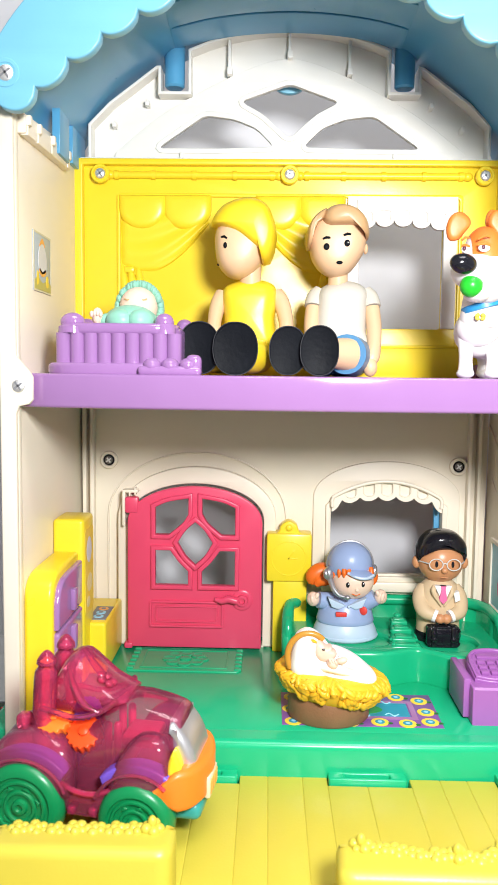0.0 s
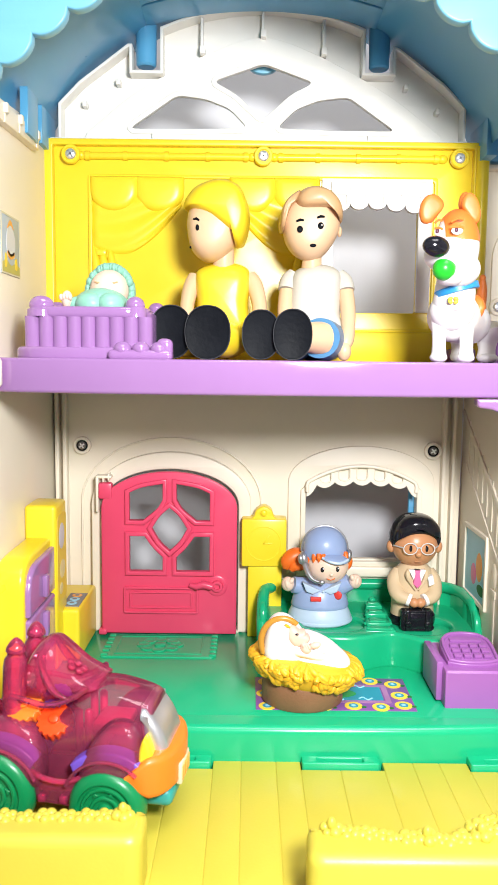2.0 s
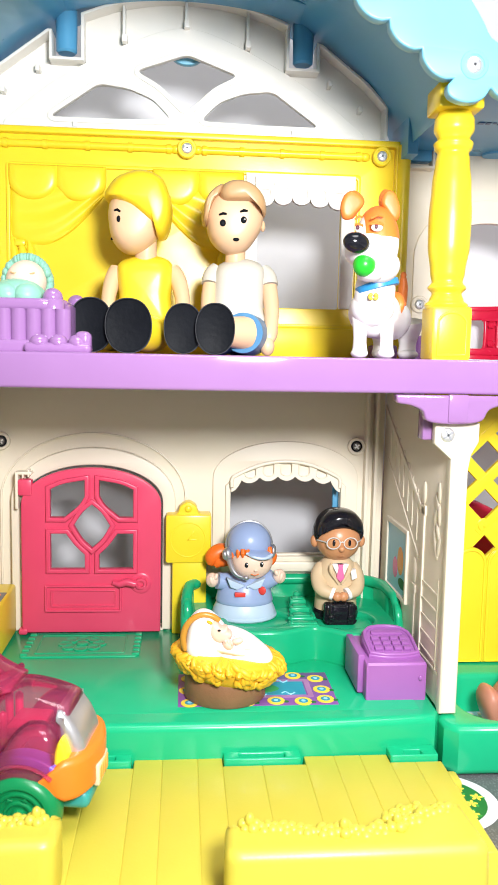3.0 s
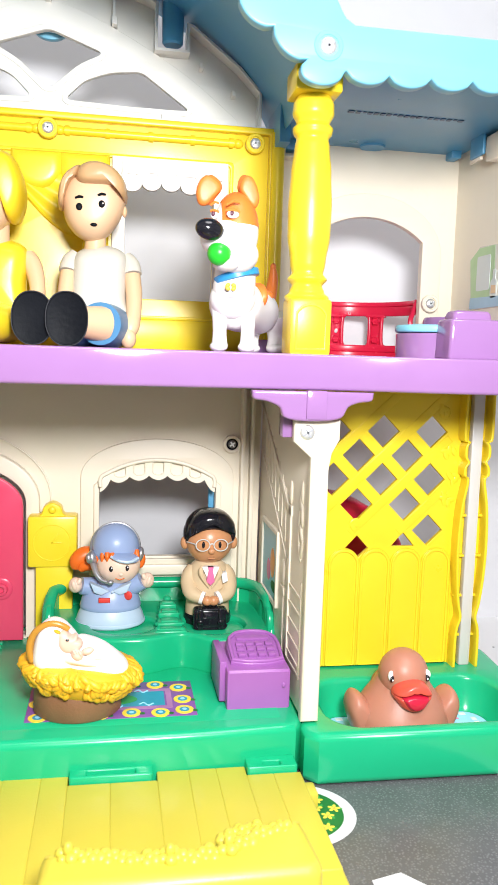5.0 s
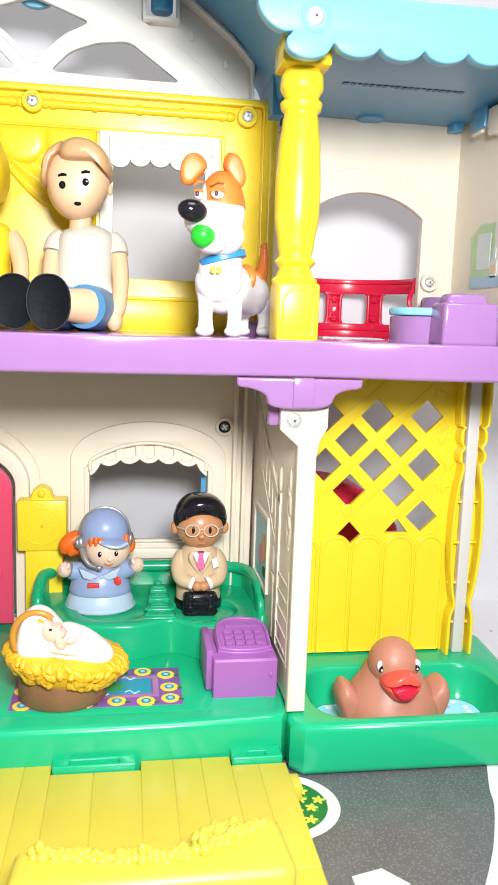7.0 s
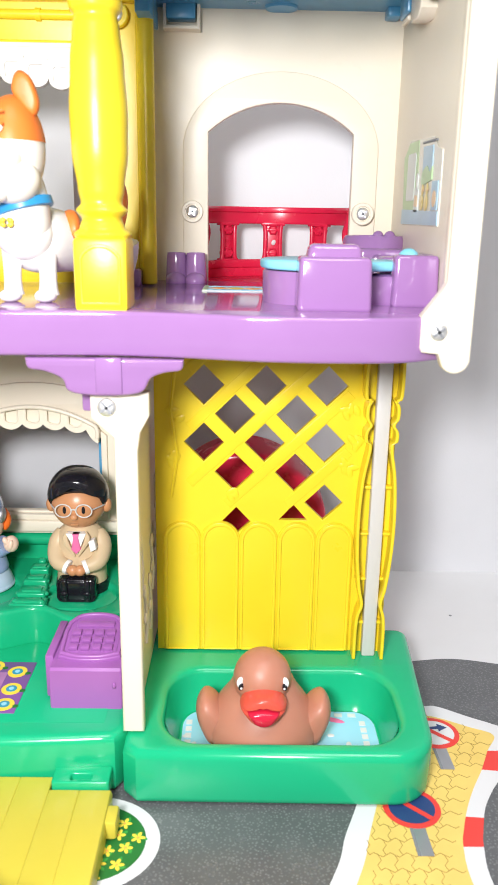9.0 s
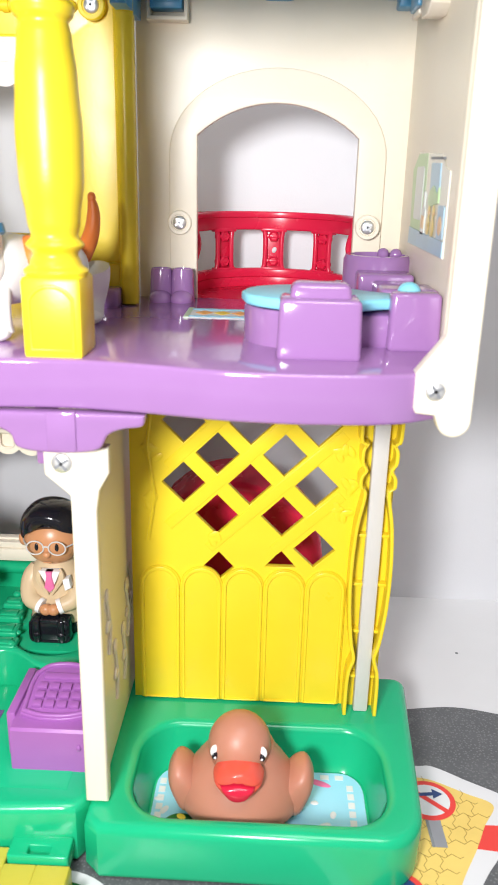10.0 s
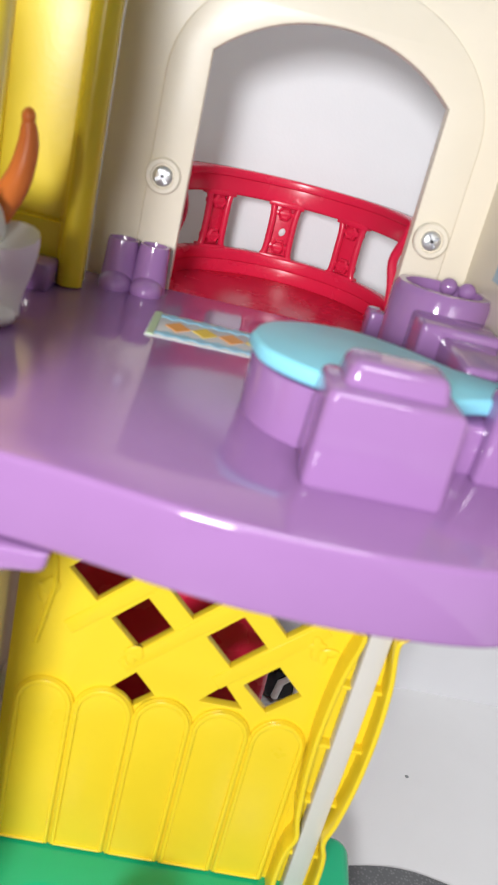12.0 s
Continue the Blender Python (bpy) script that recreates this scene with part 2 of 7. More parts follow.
def slab(bm, outlines, plane, w0, w1, r=0.0, mi=0, m=None, res=2):
    """A plate with the first outline as its edge and the others as holes, from depth w0 to w1, its edges rounded by r."""
    cu = bpy.data.curves.new("tmp", "CURVE")
    cu.dimensions, cu.fill_mode = "2D", "BOTH"
    cu.extrude, cu.bevel_depth, cu.bevel_resolution, cu.offset = max(0.0, (w1 - w0) / 2 - r), r, res, -r
    for pts in outlines:
        sp = cu.splines.new("POLY")
        sp.points.add(len(pts) - 1)
        for q, p in zip(sp.points, pts):
            q.co = (p[0], p[1], 0, 1)
        sp.use_cyclic_u = True
    ob = bpy.data.objects.new("tmp", cu)
    me = ob.to_mesh()
    t = bmesh.new()
    t.from_mesh(me)
    ob.to_mesh_clear()
    bpy.data.objects.remove(ob)
    bpy.data.curves.remove(cu)
    bmesh.ops.remove_doubles(t, verts=t.verts, dist=1e-4)
    mm = PLANES[plane] @ Matrix.Translation((0, 0, (w0 + w1) / 2))
    bmesh.ops.transform(t, matrix=mm if m is None else m @ mm, verts=t.verts)
    bmesh.ops.recalc_face_normals(t, faces=t.faces)
    return merge(bm, t, None, mi)


def arc(cx, cy, rx, ry, a0, a1, n=16):
    return [(cx + rx * math.cos(radians(a0 + (a1 - a0) * i / n)), cy + ry * math.sin(radians(a0 + (a1 - a0) * i / n))) for i in range(n + 1)]


def rrect(x0, x1, y0, y1, r, n=5):
    return arc(x1 - r, y1 - r, r, r, 0, 90, n) + arc(x0 + r, y1 - r, r, r, 90, 180, n) + arc(x0 + r, y0 + r, r, r, 180, 270, n) + arc(x1 - r, y0 + r, r, r, 270, 360, n)


def arched(x0, x1, z0, zs, zt, n=18):
    """An opening with upright sides up to zs and a flat arch up to zt."""
    h, w = zt - zs, (x1 - x0) / 2
    rad = (w * w + h * h) / (2 * h)
    a = math.degrees(math.asin(min(1, w / rad)))
    return [(x0, z0), (x1, z0)] + arc((x0 + x1) / 2, zt - rad, rad, rad, 90 - a, 90 + a, n)


def basket(x0, x1, z0, zs, zt, n=26):
    """An opening with upright sides up to zs and a half ellipse over them up to zt."""
    return [(x0, z0), (x1, z0)] + arc((x0 + x1) / 2, zs, (x1 - x0) / 2, zt - zs, 0, 180, n)


def rounded(pts, r, n=6):
    """A polygon with its corners rounded off over the length r."""
    p = [Vector(q) for q in pts]
    out = []
    for i, q in enumerate(p):
        a, b = p[i - 1], p[(i + 1) % len(p)]
        ra, rb = min(r, (a - q).length * 0.48), min(r, (b - q).length * 0.48)
        s0, s1 = q + (a - q).normalized() * ra, q + (b - q).normalized() * rb
        for k in range(n + 1):
            f = k / n
            out.append(tuple(s0 * (1 - f) ** 2 + q * 2 * f * (1 - f) + s1 * f * f))
    return out


def ring_of(outline, width):
    """The outline drawn in by width."""
    p = [Vector(q) for q in outline]
    area = sum(a.x * b.y - b.x * a.y for a, b in zip(p, p[1:] + p[:1]))
    s = 1 if area > 0 else -1
    out = []
    for i, q in enumerate(p):
        d0, d1 = (q - p[i - 1]), (p[(i + 1) % len(p)] - q)
        d0, d1 = (d0.normalized() if d0.length > 1e-6 else d1.normalized()), (d1.normalized() if d1.length > 1e-6 else d0.normalized())
        n0, n1 = Vector((-d0.y, d0.x)), Vector((-d1.y, d1.x))
        nn = (n0 + n1)
        nn = nn / max(0.35, nn.length_squared / 2)
        out.append(tuple(q + s * width * nn))
    return out


def resample(pts, n):
    p = [Vector(q) for q in pts]
    run = [0.0]
    for a, b in zip(p, p[1:]):
        run.append(run[-1] + (b - a).length)
    out = []
    for i in range(n + 1):
        s = run[-1] * i / n
        k = max(j for j in range(len(run)) if run[j] <= s + 1e-9)
        k = min(k, len(p) - 2)
        f = (s - run[k]) / max(1e-9, run[k + 1] - run[k])
        out.append(p[k].lerp(p[k + 1], f))
    return out


def smooth_line(pts, n=60):
    """A soft curve through the points (Catmull-Rom)."""
    p = [Vector(q) for q in pts]
    p = [2 * p[0] - p[1]] + p + [2 * p[-1] - p[-2]]
    out = []
    per = max(2, n // (len(p) - 3))
    for i in range(1, len(p) - 2):
        for k in range(per):
            t = k / per
            a, b, c, d = p[i - 1], p[i], p[i + 1], p[i + 2]
            out.append(0.5 * ((2 * b) + (c - a) * t + (2 * a - 5 * b + 4 * c - d) * t * t + (3 * b - a - 3 * c + d) * t ** 3))
    out.append(p[-2])
    return [tuple(q) for q in out]


def smooth_line3(pts, n):
    p = [Vector(q) for q in pts]
    p = [2 * p[0] - p[1]] + p + [2 * p[-1] - p[-2]]
    out = []
    segs = len(p) - 3
    for s in range(n + 1):
        u = s / n * segs
        i = min(int(u), segs - 1)
        t = u - i
        a, b, c, d = p[i], p[i + 1], p[i + 2], p[i + 3]
        out.append(tuple(0.5 * ((2 * b) + (c - a) * t + (2 * a - 5 * b + 4 * c - d) * t * t + (3 * b - a - 3 * c + d) * t ** 3)))
    return out


def puff(bm, outline, cy, front, back, mi=0, c=None, p=0.5, n=9):
    """A cushion form: an upright outline in x and z that swells to the front and the back."""
    if c is None:
        c = (sum(q[0] for q in outline) / len(outline), sum(q[1] for q in outline) / len(outline))
    t = bmesh.new()
    rows = []
    for k in range(-n, n + 1):
        a = k / n * math.pi / 2
        s = max(0.03, math.cos(a)) ** p if abs(k) < n else 0.02
        y = cy + (front if k < 0 else back) * math.sin(a)
        rows.append([t.verts.new((c[0] + (x - c[0]) * s, y, c[1] + (z - c[1]) * s)) for x, z in outline])
    for a, b in zip(rows, rows[1:]):
        for j in range(len(a)):
            t.faces.new((a[j], a[(j + 1) % len(a)], b[(j + 1) % len(a)], b[j]))
    t.faces.new(list(reversed(rows[0])))
    t.faces.new(rows[-1])
    bmesh.ops.recalc_face_normals(t, faces=t.faces)
    return merge(bm, t, None, mi)


def closed(pts, n=48):
    """A soft closed outline through the points."""
    p = [Vector(q) for q in pts]
    out, m_ = [], len(p)
    per = max(2, n // m_)
    for i in range(m_):
        a, b, c, d = p[i - 1], p[i], p[(i + 1) % m_], p[(i + 2) % m_]
        for k in range(per):
            t = k / per
            out.append(tuple(0.5 * ((2 * b) + (c - a) * t + (2 * a - 5 * b + 4 * c - d) * t * t + (3 * b - a - 3 * c + d) * t ** 3)))
    return out


def puff_y(outline, cy, front, p, x, z):
    """The front of a puff at x and z."""
    cx, cz = sum(q[0] for q in outline) / len(outline), sum(q[1] for q in outline) / len(outline)
    a = math.atan2(z - cz, x - cx)
    best = min(outline, key=lambda q: abs((math.atan2(q[1] - cz, q[0] - cx) - a + math.pi) % (2 * math.pi) - math.pi))
    s = min(0.999, math.hypot(x - cx, z - cz) / math.hypot(best[0] - cx, best[1] - cz))
    return cy - front * math.sin(math.acos(s ** (1 / p)))


def frame_ring(x0, x1, y0, y1, w, r):
    """The two outlines of a rounded rectangular moulding."""
    return [rrect(x0, x1, y0, y1, r), rrect(x0 + w, x1 - w, y0 + w, y1 - w, max(0.25, r - w))]


def cut(bm_part, p0, n):
    """Removes what lies on the side of the plane that n points to."""
    bmesh.ops.bisect_plane(bm_part, geom=list(bm_part.verts) + list(bm_part.edges) + list(bm_part.faces), plane_co=p0, plane_no=n, clear_outer=True)


def cap(bm, c, r, mi, p0, n, rot=(0, 0, 0), thick=1.4):
    """A shell of hair: an ellipsoid cut off along a plane, its edge rolled under."""
    t = bmesh.new()
    bmesh.ops.create_uvsphere(t, u_segments=48, v_segments=30, radius=1)
    bmesh.ops.transform(t, matrix=at(*c, *rot) @ Matrix.Diagonal((*r, 1)), verts=t.verts)
    cut(t, p0, Vector(n).normalized())
    rim = [e for e in t.edges if len(e.link_faces) == 1]
    nn = Vector(n).normalized()
    ext = bmesh.ops.extrude_edge_only(t, edges=rim)
    for v in [g for g in ext["geom"] if isinstance(g, bmesh.types.BMVert)]:
        v.co += (Vector(c) - v.co).normalized() * thick + nn * thick * 0.6
    ext = bmesh.ops.extrude_edge_only(t, edges=[g for g in ext["geom"] if isinstance(g, bmesh.types.BMEdge)])
    for v in [g for g in ext["geom"] if isinstance(g, bmesh.types.BMVert)]:
        v.co += (Vector(c) - v.co).normalized() * thick * 2.2
    return merge(bm, t, None, mi)


def strip(line, w):
    """The band between an open line and the same line moved to its left by w."""
    p = [Vector(q) for q in line]
    out = []
    for i, q in enumerate(p):
        d = (p[min(i + 1, len(p) - 1)] - p[max(i - 1, 0)]).normalized()
        out.append(tuple(q + Vector((-d.y, d.x)) * w))
    return [tuple(q) for q in p] + list(reversed(out))


def scallops(pts, count, depth, n=8):
    """A row of round scallops along the line, bulging to its right."""
    q = resample(pts, count)
    out = []
    for a, b in zip(q, q[1:]):
        d = b - a
        nrm = Vector((d.y, -d.x)).normalized()
        for k in range(n):
            f = k / n
            out.append(tuple(a + d * f + nrm * depth * math.sin(math.pi * f) ** 0.6))
    out.append(tuple(q[-1]))
    return out


def mesh_from(bm, name, mats):
    bmesh.ops.scale(bm, vec=(MM, MM, MM), verts=bm.verts)
    me = bpy.data.meshes.new(name)
    bm.to_mesh(me)
    bm.free()
    for m in (mats if isinstance(mats, (list, tuple)) else [mats]):
        me.materials.append(m)
    me.set_sharp_from_angle(angle=radians(40))
    return me


def part(name, bm, mats, parent, label=""):
    """Links a bmesh as one mesh under a thing or a part."""
    ob = new(name, mesh_from(bm, name, mats))
    ob.parent = parent
    if parent.type == "EMPTY":
        ob.matrix_parent_inverse = Matrix.Translation(-parent.location)
    elif parent.parent is None:
        ob.matrix_parent_inverse = Matrix.Translation(-parent.location)
    return tagged(ob, label)


def thing(name, bm, mats, base, label, category, group="", kind=""):
    """Links a bmesh as one top-level thing with its origin at its base."""
    me = mesh_from(bm, name, mats)
    b = Vector(base) * MM
    me.transform(Matrix.Translation(-b))
    ob = new(name, me)
    ob.location = b
    return tagged(ob, label, category, group, kind)


def holder(name, base, label, category, group="", kind=""):
    ob = new(name)
    ob.empty_display_size = 0.01
    ob.location = Vector(base) * MM
    return tagged(ob, label, category, group, kind)


def split_thing(name, bm, mats, base, label, category, rules):
    """Builds one thing as an Empty with its parts, told apart by paint: rows of (part name, paint numbers, least x, most x, label)."""
    ob = holder(name, base, label, category)
    for pname, paints, lo, hi, plabel in rules:
        t = bm.copy()
        bad = [f for f in t.faces if f.material_index not in paints or not lo <= f.calc_center_median().x < hi]
        bmesh.ops.delete(t, geom=bad, context="FACES")
        part(pname, t, mats, ob, plabel)
    bm.free()
    return ob


def screw(parent, x, y, z, boss=None, deep=0.0, r=3.0, label="steel cross-head screw"):
    """A round-headed cross screw in its moulded boss."""
    rot = (90, 0, 0)
    if boss is not None:
        bm = bmesh.new()
        lathe(bm, [(r * 1.75, -2.5), (r * 1.75, -0.2), (r * 1.6, 0.3), (r * 1.2, 0.3), (r * 1.12, -0.6), (r * 1.1, -0.6 - deep * 1.5)], (x, y, z), 0, 28, rot)
        part("screw_boss", bm, boss, parent)
    if deep:
        # Black disc paints in the shade of the deep recess.
        bm = bmesh.new()
        lathe(bm, [(r * 1.1, -2), (r * 1.1, -0.35), (r * 0.95, -0.3)], (x, y, z), 0, 28, rot)
        part("well_shade", bm, GLOSSBLACK, parent)
        r *= 0.8
    bm = bmesh.new()
    lathe(bm, [(r, -1.6), (r, -0.2), (r * 0.9, 0.25), (r * 0.62, 0.62), (r * 0.3, 0.78)], (x, y, z), 0, 24, rot)
    for a in (35, 125):
        rbox(bm, -r * 0.74, r * 0.74, -0.42, 0.42, 0.5, 0.88, 0, 1, 1, at(x, y, z) @ turn(90, 0, 0) @ turn(0, 0, a))
    part("screw", bm, [SHADEDSTEEL, STEEL] if deep else [STEEL, SILVER], parent, label)

# ---------------- the room and the table ----------------
def plane_box(name, x0, x1, y0, y1, z0, z1, mat, label):
    bm = bmesh.new()
    rbox(bm, x0, x1, y0, y1, z0, z1, 0)
    return thing(name, bm, mat, ((x0 + x1) / 2, (y0 + y1) / 2, z0), label, name.split("_")[0], kind="structure")


plane_box("table_top", -900, 1000, -500, 552, -24, -0.8, TABLETOP, "white table top under the toy house")
plane_box("backdrop", -1500, 1600, 552, 560, -740, 1760, BOARD, "pale grey backdrop wall behind the table")
plane_box("floor", -1500, 1600, -1900, 560, -760, -740, PLASTER, "plain floor of the room")
plane_box("ceiling", -1500, 1600, -1900, 560, 1760, 1780, PLASTER, "plain white ceiling of the room")
plane_box("wall_west", -1520, -1500, -1900, 560, -760, 1780, PLASTER, "plain wall of the room")
plane_box("wall_east", 1600, 1620, -1900, 560, -760, 1780, PLASTER, "plain wall of the room")
plane_box("wall_south", -1520, 1620, -1920, -1900, -760, 1780, PLASTER, "plain wall of the room")

# ---------------- play mat ----------------
bm = bmesh.new()
edge = smooth_line([(-330, 430), (-230, 441), (-156, 436), (-60, 444), (60, 440), (180, 443), (225, 436), (262, 442), (287, 445), (312, 440), (350, 432), (420, 436)], 90)
slab(bm, [[(-330, -260), (420, -260)] + list(reversed(edge))], "xy", -0.7, 0.0)
bm2 = bmesh.new()
ell(bm2, (298, 493, -0.7), (0.9, 0.9, 0.3), 0, (0, 0, 0), 10, 6)
thing("table_spot", bm2, GREYPRINT, (298, 493, -0.8), "tiny dark speck on the white table top", "speck")
mat = thing("play_mat", bm, TARMAC, (0, 100, -0.7), "printed grey road play mat lying on the table", "play mat", kind="structure")


def printed(name, outline, mat_, z=0.12, holes=(), label=""):
    bm = bmesh.new()
    slab(bm, [outline, *holes], "xy", z - 0.1, z)
    return part(name, bm, mat_, mat, label)


curb_in = smooth_line([(250, 396), (261, 396), (268, 394), (279, 388), (289, 382), (283, 371), (277, 359), (270, 347), (265, 337), (261, 327), (258, 317), (257, 300), (262, 270)], 72)
curb_out = smooth_line([(250, 404), (261, 403), (268, 403), (280, 396), (298, 384), (291, 371), (286, 358), (278, 347), (272, 337), (268, 326), (265.5, 317), (264, 300), (270, 270)], 72)
west_in = smooth_line([(235, 352), (229, 336), (224, 321), (220, 308), (209, 284), (197, 262)], 30)
west_out = smooth_line([(227, 352), (221, 336), (215, 321), (211, 308), (199, 284), (185, 262)], 30)
printed("kerb_line", curb_out + list(reversed(curb_in)), PAPERWHITE, 0.2, label="white kerb line")
printed("kerb_line", west_out + list(reversed(west_in)), PAPERWHITE, 0.2)
for i0, i1 in ((30, 37), (51, 61), (67, 72)):
    printed("kerb_block", curb_out[i0:i1] + list(reversed(curb_in[i0:i1])), INKRED, 0.34, label="red kerb block")
printed("brick_paving_print", [(225, 402)] + curb_in + list(reversed(west_in)) , plastic("sand_print", (0.72, 0.52, 0.14), 0.45, 0.15, 0.03), 0.1, label="yellow paving print")
JOINT = plastic("joint_print", (0.34, 0.22, 0.05), 0.5)
PAVE = [Vector(q) for q in curb_in[6:] + list(reversed(west_in))]


def on_paving(x, y):
    """Whether a spot lies between the kerb lines."""
    hit = False
    for a, b in zip(PAVE, PAVE[1:] + PAVE[:1]):
        if (a.y > y) != (b.y > y) and x < a.x + (y - a.y) / (b.y - a.y) * (b.x - a.x):
            hit = not hit
    return hit


for j in range(20):
    for i in range(18):
        x, y = 190 + i * 6.0 + (3 if j % 2 else 0), 264 + j * 7.0
        if not (on_paving(x, y) and on_paving(x + 4.5, y) and on_paving(x, y + 4)):
            continue
        bm = bmesh.new()
        tube(bm, [(x, y, 0.1), (x + 1.6, y + 1.1, 0.1), (x + 3.2, y, 0.1), (x + 4.6, y - 0.9, 0.1), (x + 6, y, 0.1)], 0.16, 0, 4)
        tube(bm, [(x, y, 0.1), (x - 0.9, y + 2.3, 0.1), (x + 0.8, y + 4.6, 0.1), (x, y + 7, 0.1)], 0.16, 0, 4)
        part("paving_joint", bm, JOINT, mat)


def sign_print(x, y, white):
    ring = [(x + 11.2 * math.cos(a), y + 10.8 * math.sin(a)) for a in [2 * math.pi * i / 40 for i in range(40)]]
    printed("sign_print", ring, INKRED, 0.4, label="red-rimmed road sign print")
    printed("sign_face", [(x + (u - x) * 0.8, y + (v - y) * 0.78) for u, v in ring], PAPERWHITE if white else INKBLUE, 0.55)
    printed("sign_bar", [(x - 7.6, y + 5.4), (x - 6, y + 6.9), (x + 7.6, y - 5.4), (x + 6, y - 6.9)], INKRED, 0.7)
    if white:
        printed("sign_arrow", [(x - 4, y + 1.6), (x + 2.4, y + 2.4), (x + 2.4, y + 0.6), (x + 6.6, y + 3.4), (x + 2.4, y + 6), (x + 2.4, y + 4.2), (x - 4, y + 3.4)], INKBLUE, 0.75)
    printed("sign_post", [(x - 1.8, y - 10), (x + 3, y - 10), (x + 3.4, y - 24), (x - 1.4, y - 24)], SILVER, 0.3)
    printed("sign_post_shade", [(x - 3, y - 10), (x - 1.8, y - 10), (x - 1.4, y - 24), (x - 2.6, y - 24)], GREYPRINT, 0.3)


sign_print(262.5, 383, True)
sign_print(243, 336.5, False)
disc = [(121 + 26 * math.cos(2 * math.pi * i / 48), 318 + 23 * math.sin(2 * math.pi * i / 48)) for i in range(48)]
printed("flower_bed_rim", disc, PAPERWHITE, 0.15, label="white-edged flower bed print")
printed("flower_bed_print", [(121 + (u - 121) * 0.8, 318 + (v - 318) * 0.8) for u, v in disc], INKGREEN, 0.3)
LEAFPRINT = plastic("bright_leaf_print", (0.04, 0.30, 0.05), 0.45, 0.2, 0.02)
for i in range(24):
    a, r = i * 2.4, 3.9 * math.sqrt(i)
    fx, fy = 121 + r * math.cos(a), 318 + r * 0.9 * math.sin(a)
    bm = bmesh.new()
    for k in range(2):
        ell(bm, (fx + 1.5 * math.cos(a + k * 2), fy + 1.5 * math.sin(a + k * 2), 0.3), (2.6, 0.9, 0.06), 0, (0, 0, 50 * i + 70 * k), 8, 5)
    part("leaf_print", bm, LEAFPRINT, mat)
    bm = bmesh.new()
    for k in range(5):
        ell(bm, (fx + 1.6 * math.cos(k * 1.257), fy + 1.6 * math.sin(k * 1.257), 0.32), (1.3, 0.75, 0.12), 0, (0, 0, math.degrees(k * 1.257)), 8, 5)
    ell(bm, (fx, fy, 0.36), (0.5, 0.5, 0.14), 1, u=8, v=5)
    part("flower_print", bm, [INKYEL, INKORANGE], mat)
printed("verge_print", [(-190, 438), (-150, 434), (-118, 430), (-118, 409), (-150, 411), (-190, 413)], plastic("dark_verge_print", (0.02, 0.045, 0.02), 0.4, 0.5, 0.03), 0.15, label="dark green printed verge with red flowers")
rnd = random.Random(21)
for k in range(26):
    bm = bmesh.new()
    ell(bm, (rnd.uniform(-185, -122), rnd.uniform(413, 430), 0.2), (rnd.uniform(0.8, 1.9), rnd.uniform(0.6, 1.2), 0.12), 0, (0, 0, rnd.uniform(0, 180)), 8, 5)
    part("verge_flower", bm, INKRED if k % 3 else INKORANGE, mat)
printed("lane_line", [(-190, 366), (-134, 362), (-134, 358), (-190, 361)], PAPERWHITE, 0.15)
printed("road_arrow", [(140, 274), (152, 277), (160, 268), (156, 266), (164, 258), (150, 262), (146, 256), (140, 262)], PAPERWHITE, 0.2, label="white road arrow print")

# ---------------- toy house: base ----------------
house = holder("toy_house", (60, 400, 0), "open two-storey plastic toy house on a play mat", "toy house")

bm = bmesh.new()
front = smooth_line([(-130, 356), (-118, 345), (-60, 341), (10, 340), (80, 341), (127, 344)], 40)
slab(bm, [front + [(131, 350), (131, 484), (-130, 484)]], "xy", 0, 26, 3.5, res=3)
rbox(bm, -100, 122, 352, 470, 24.5, 26.2, 0.5)
base = part("base", bm, GREEN, house, "glossy green base")
# raised seat with two sockets and a rolled rim
bm = bmesh.new()
seat_line = smooth_line([(14, 470), (13, 440), (18, 424), (36, 408), (62, 405), (82, 412), (100, 401), (118, 404), (128, 418), (129, 470)], 70)
slab(bm, [seat_line, [(52 + 17 * math.cos(a), 428 + 15 * math.sin(a)) for a in [2 * math.pi * i / 36 for i in range(36)]], [(99 + 17 * math.cos(a), 425 + 15 * math.sin(a)) for a in [2 * math.pi * i / 36 for i in range(36)]]], "xy", 25, 45, 2.2, res=3)
rbox(bm, 22, 124, 416, 466, 25, 42.2, 0.3)
part("seat_platform", bm, GREEN, base)
bm = bmesh.new()
back_line = smooth_line([(13, 446), (16, 454), (30, 464), (70, 466), (112, 464), (127, 454), (129.5, 428)], 40)
tube(bm, [(12.6, 432, 30), (12.2, 434, 42), (12.4, 438, 50)] + [(x, y, 54 + min(2, i * 0.5)) for i, (x, y) in enumerate(back_line)] + [(130, 424, 52), (130, 419, 44), (129.6, 416, 34)], 3.2, 0, 12)
slab(bm, [[(x, y) for x, y in back_line] + [(x + (70 - x) * 0.05, y + 5) for x, y in reversed(back_line)]], "xy", 26, 57, 0.8)
part("seat_back", bm, GREEN, base)
for x0, x1, y0, y1, top in ((10.8, 14.6, 431, 450, 54), (127.2, 131, 415.5, 440, 55)):
    bm = bmesh.new()
    slab(bm, [[(y0, 26), (y1, 26), (y1, top)] + smooth_line([(y0 + 9, top), (y0 + 3.5, top - 2.4), (y0 + 0.6, top - 8), (y0, top - 16)], 14)], "yz", x0, x1, 1.4, res=3)
    part("seat_arm", bm, GREEN, base)
bm = bmesh.new()
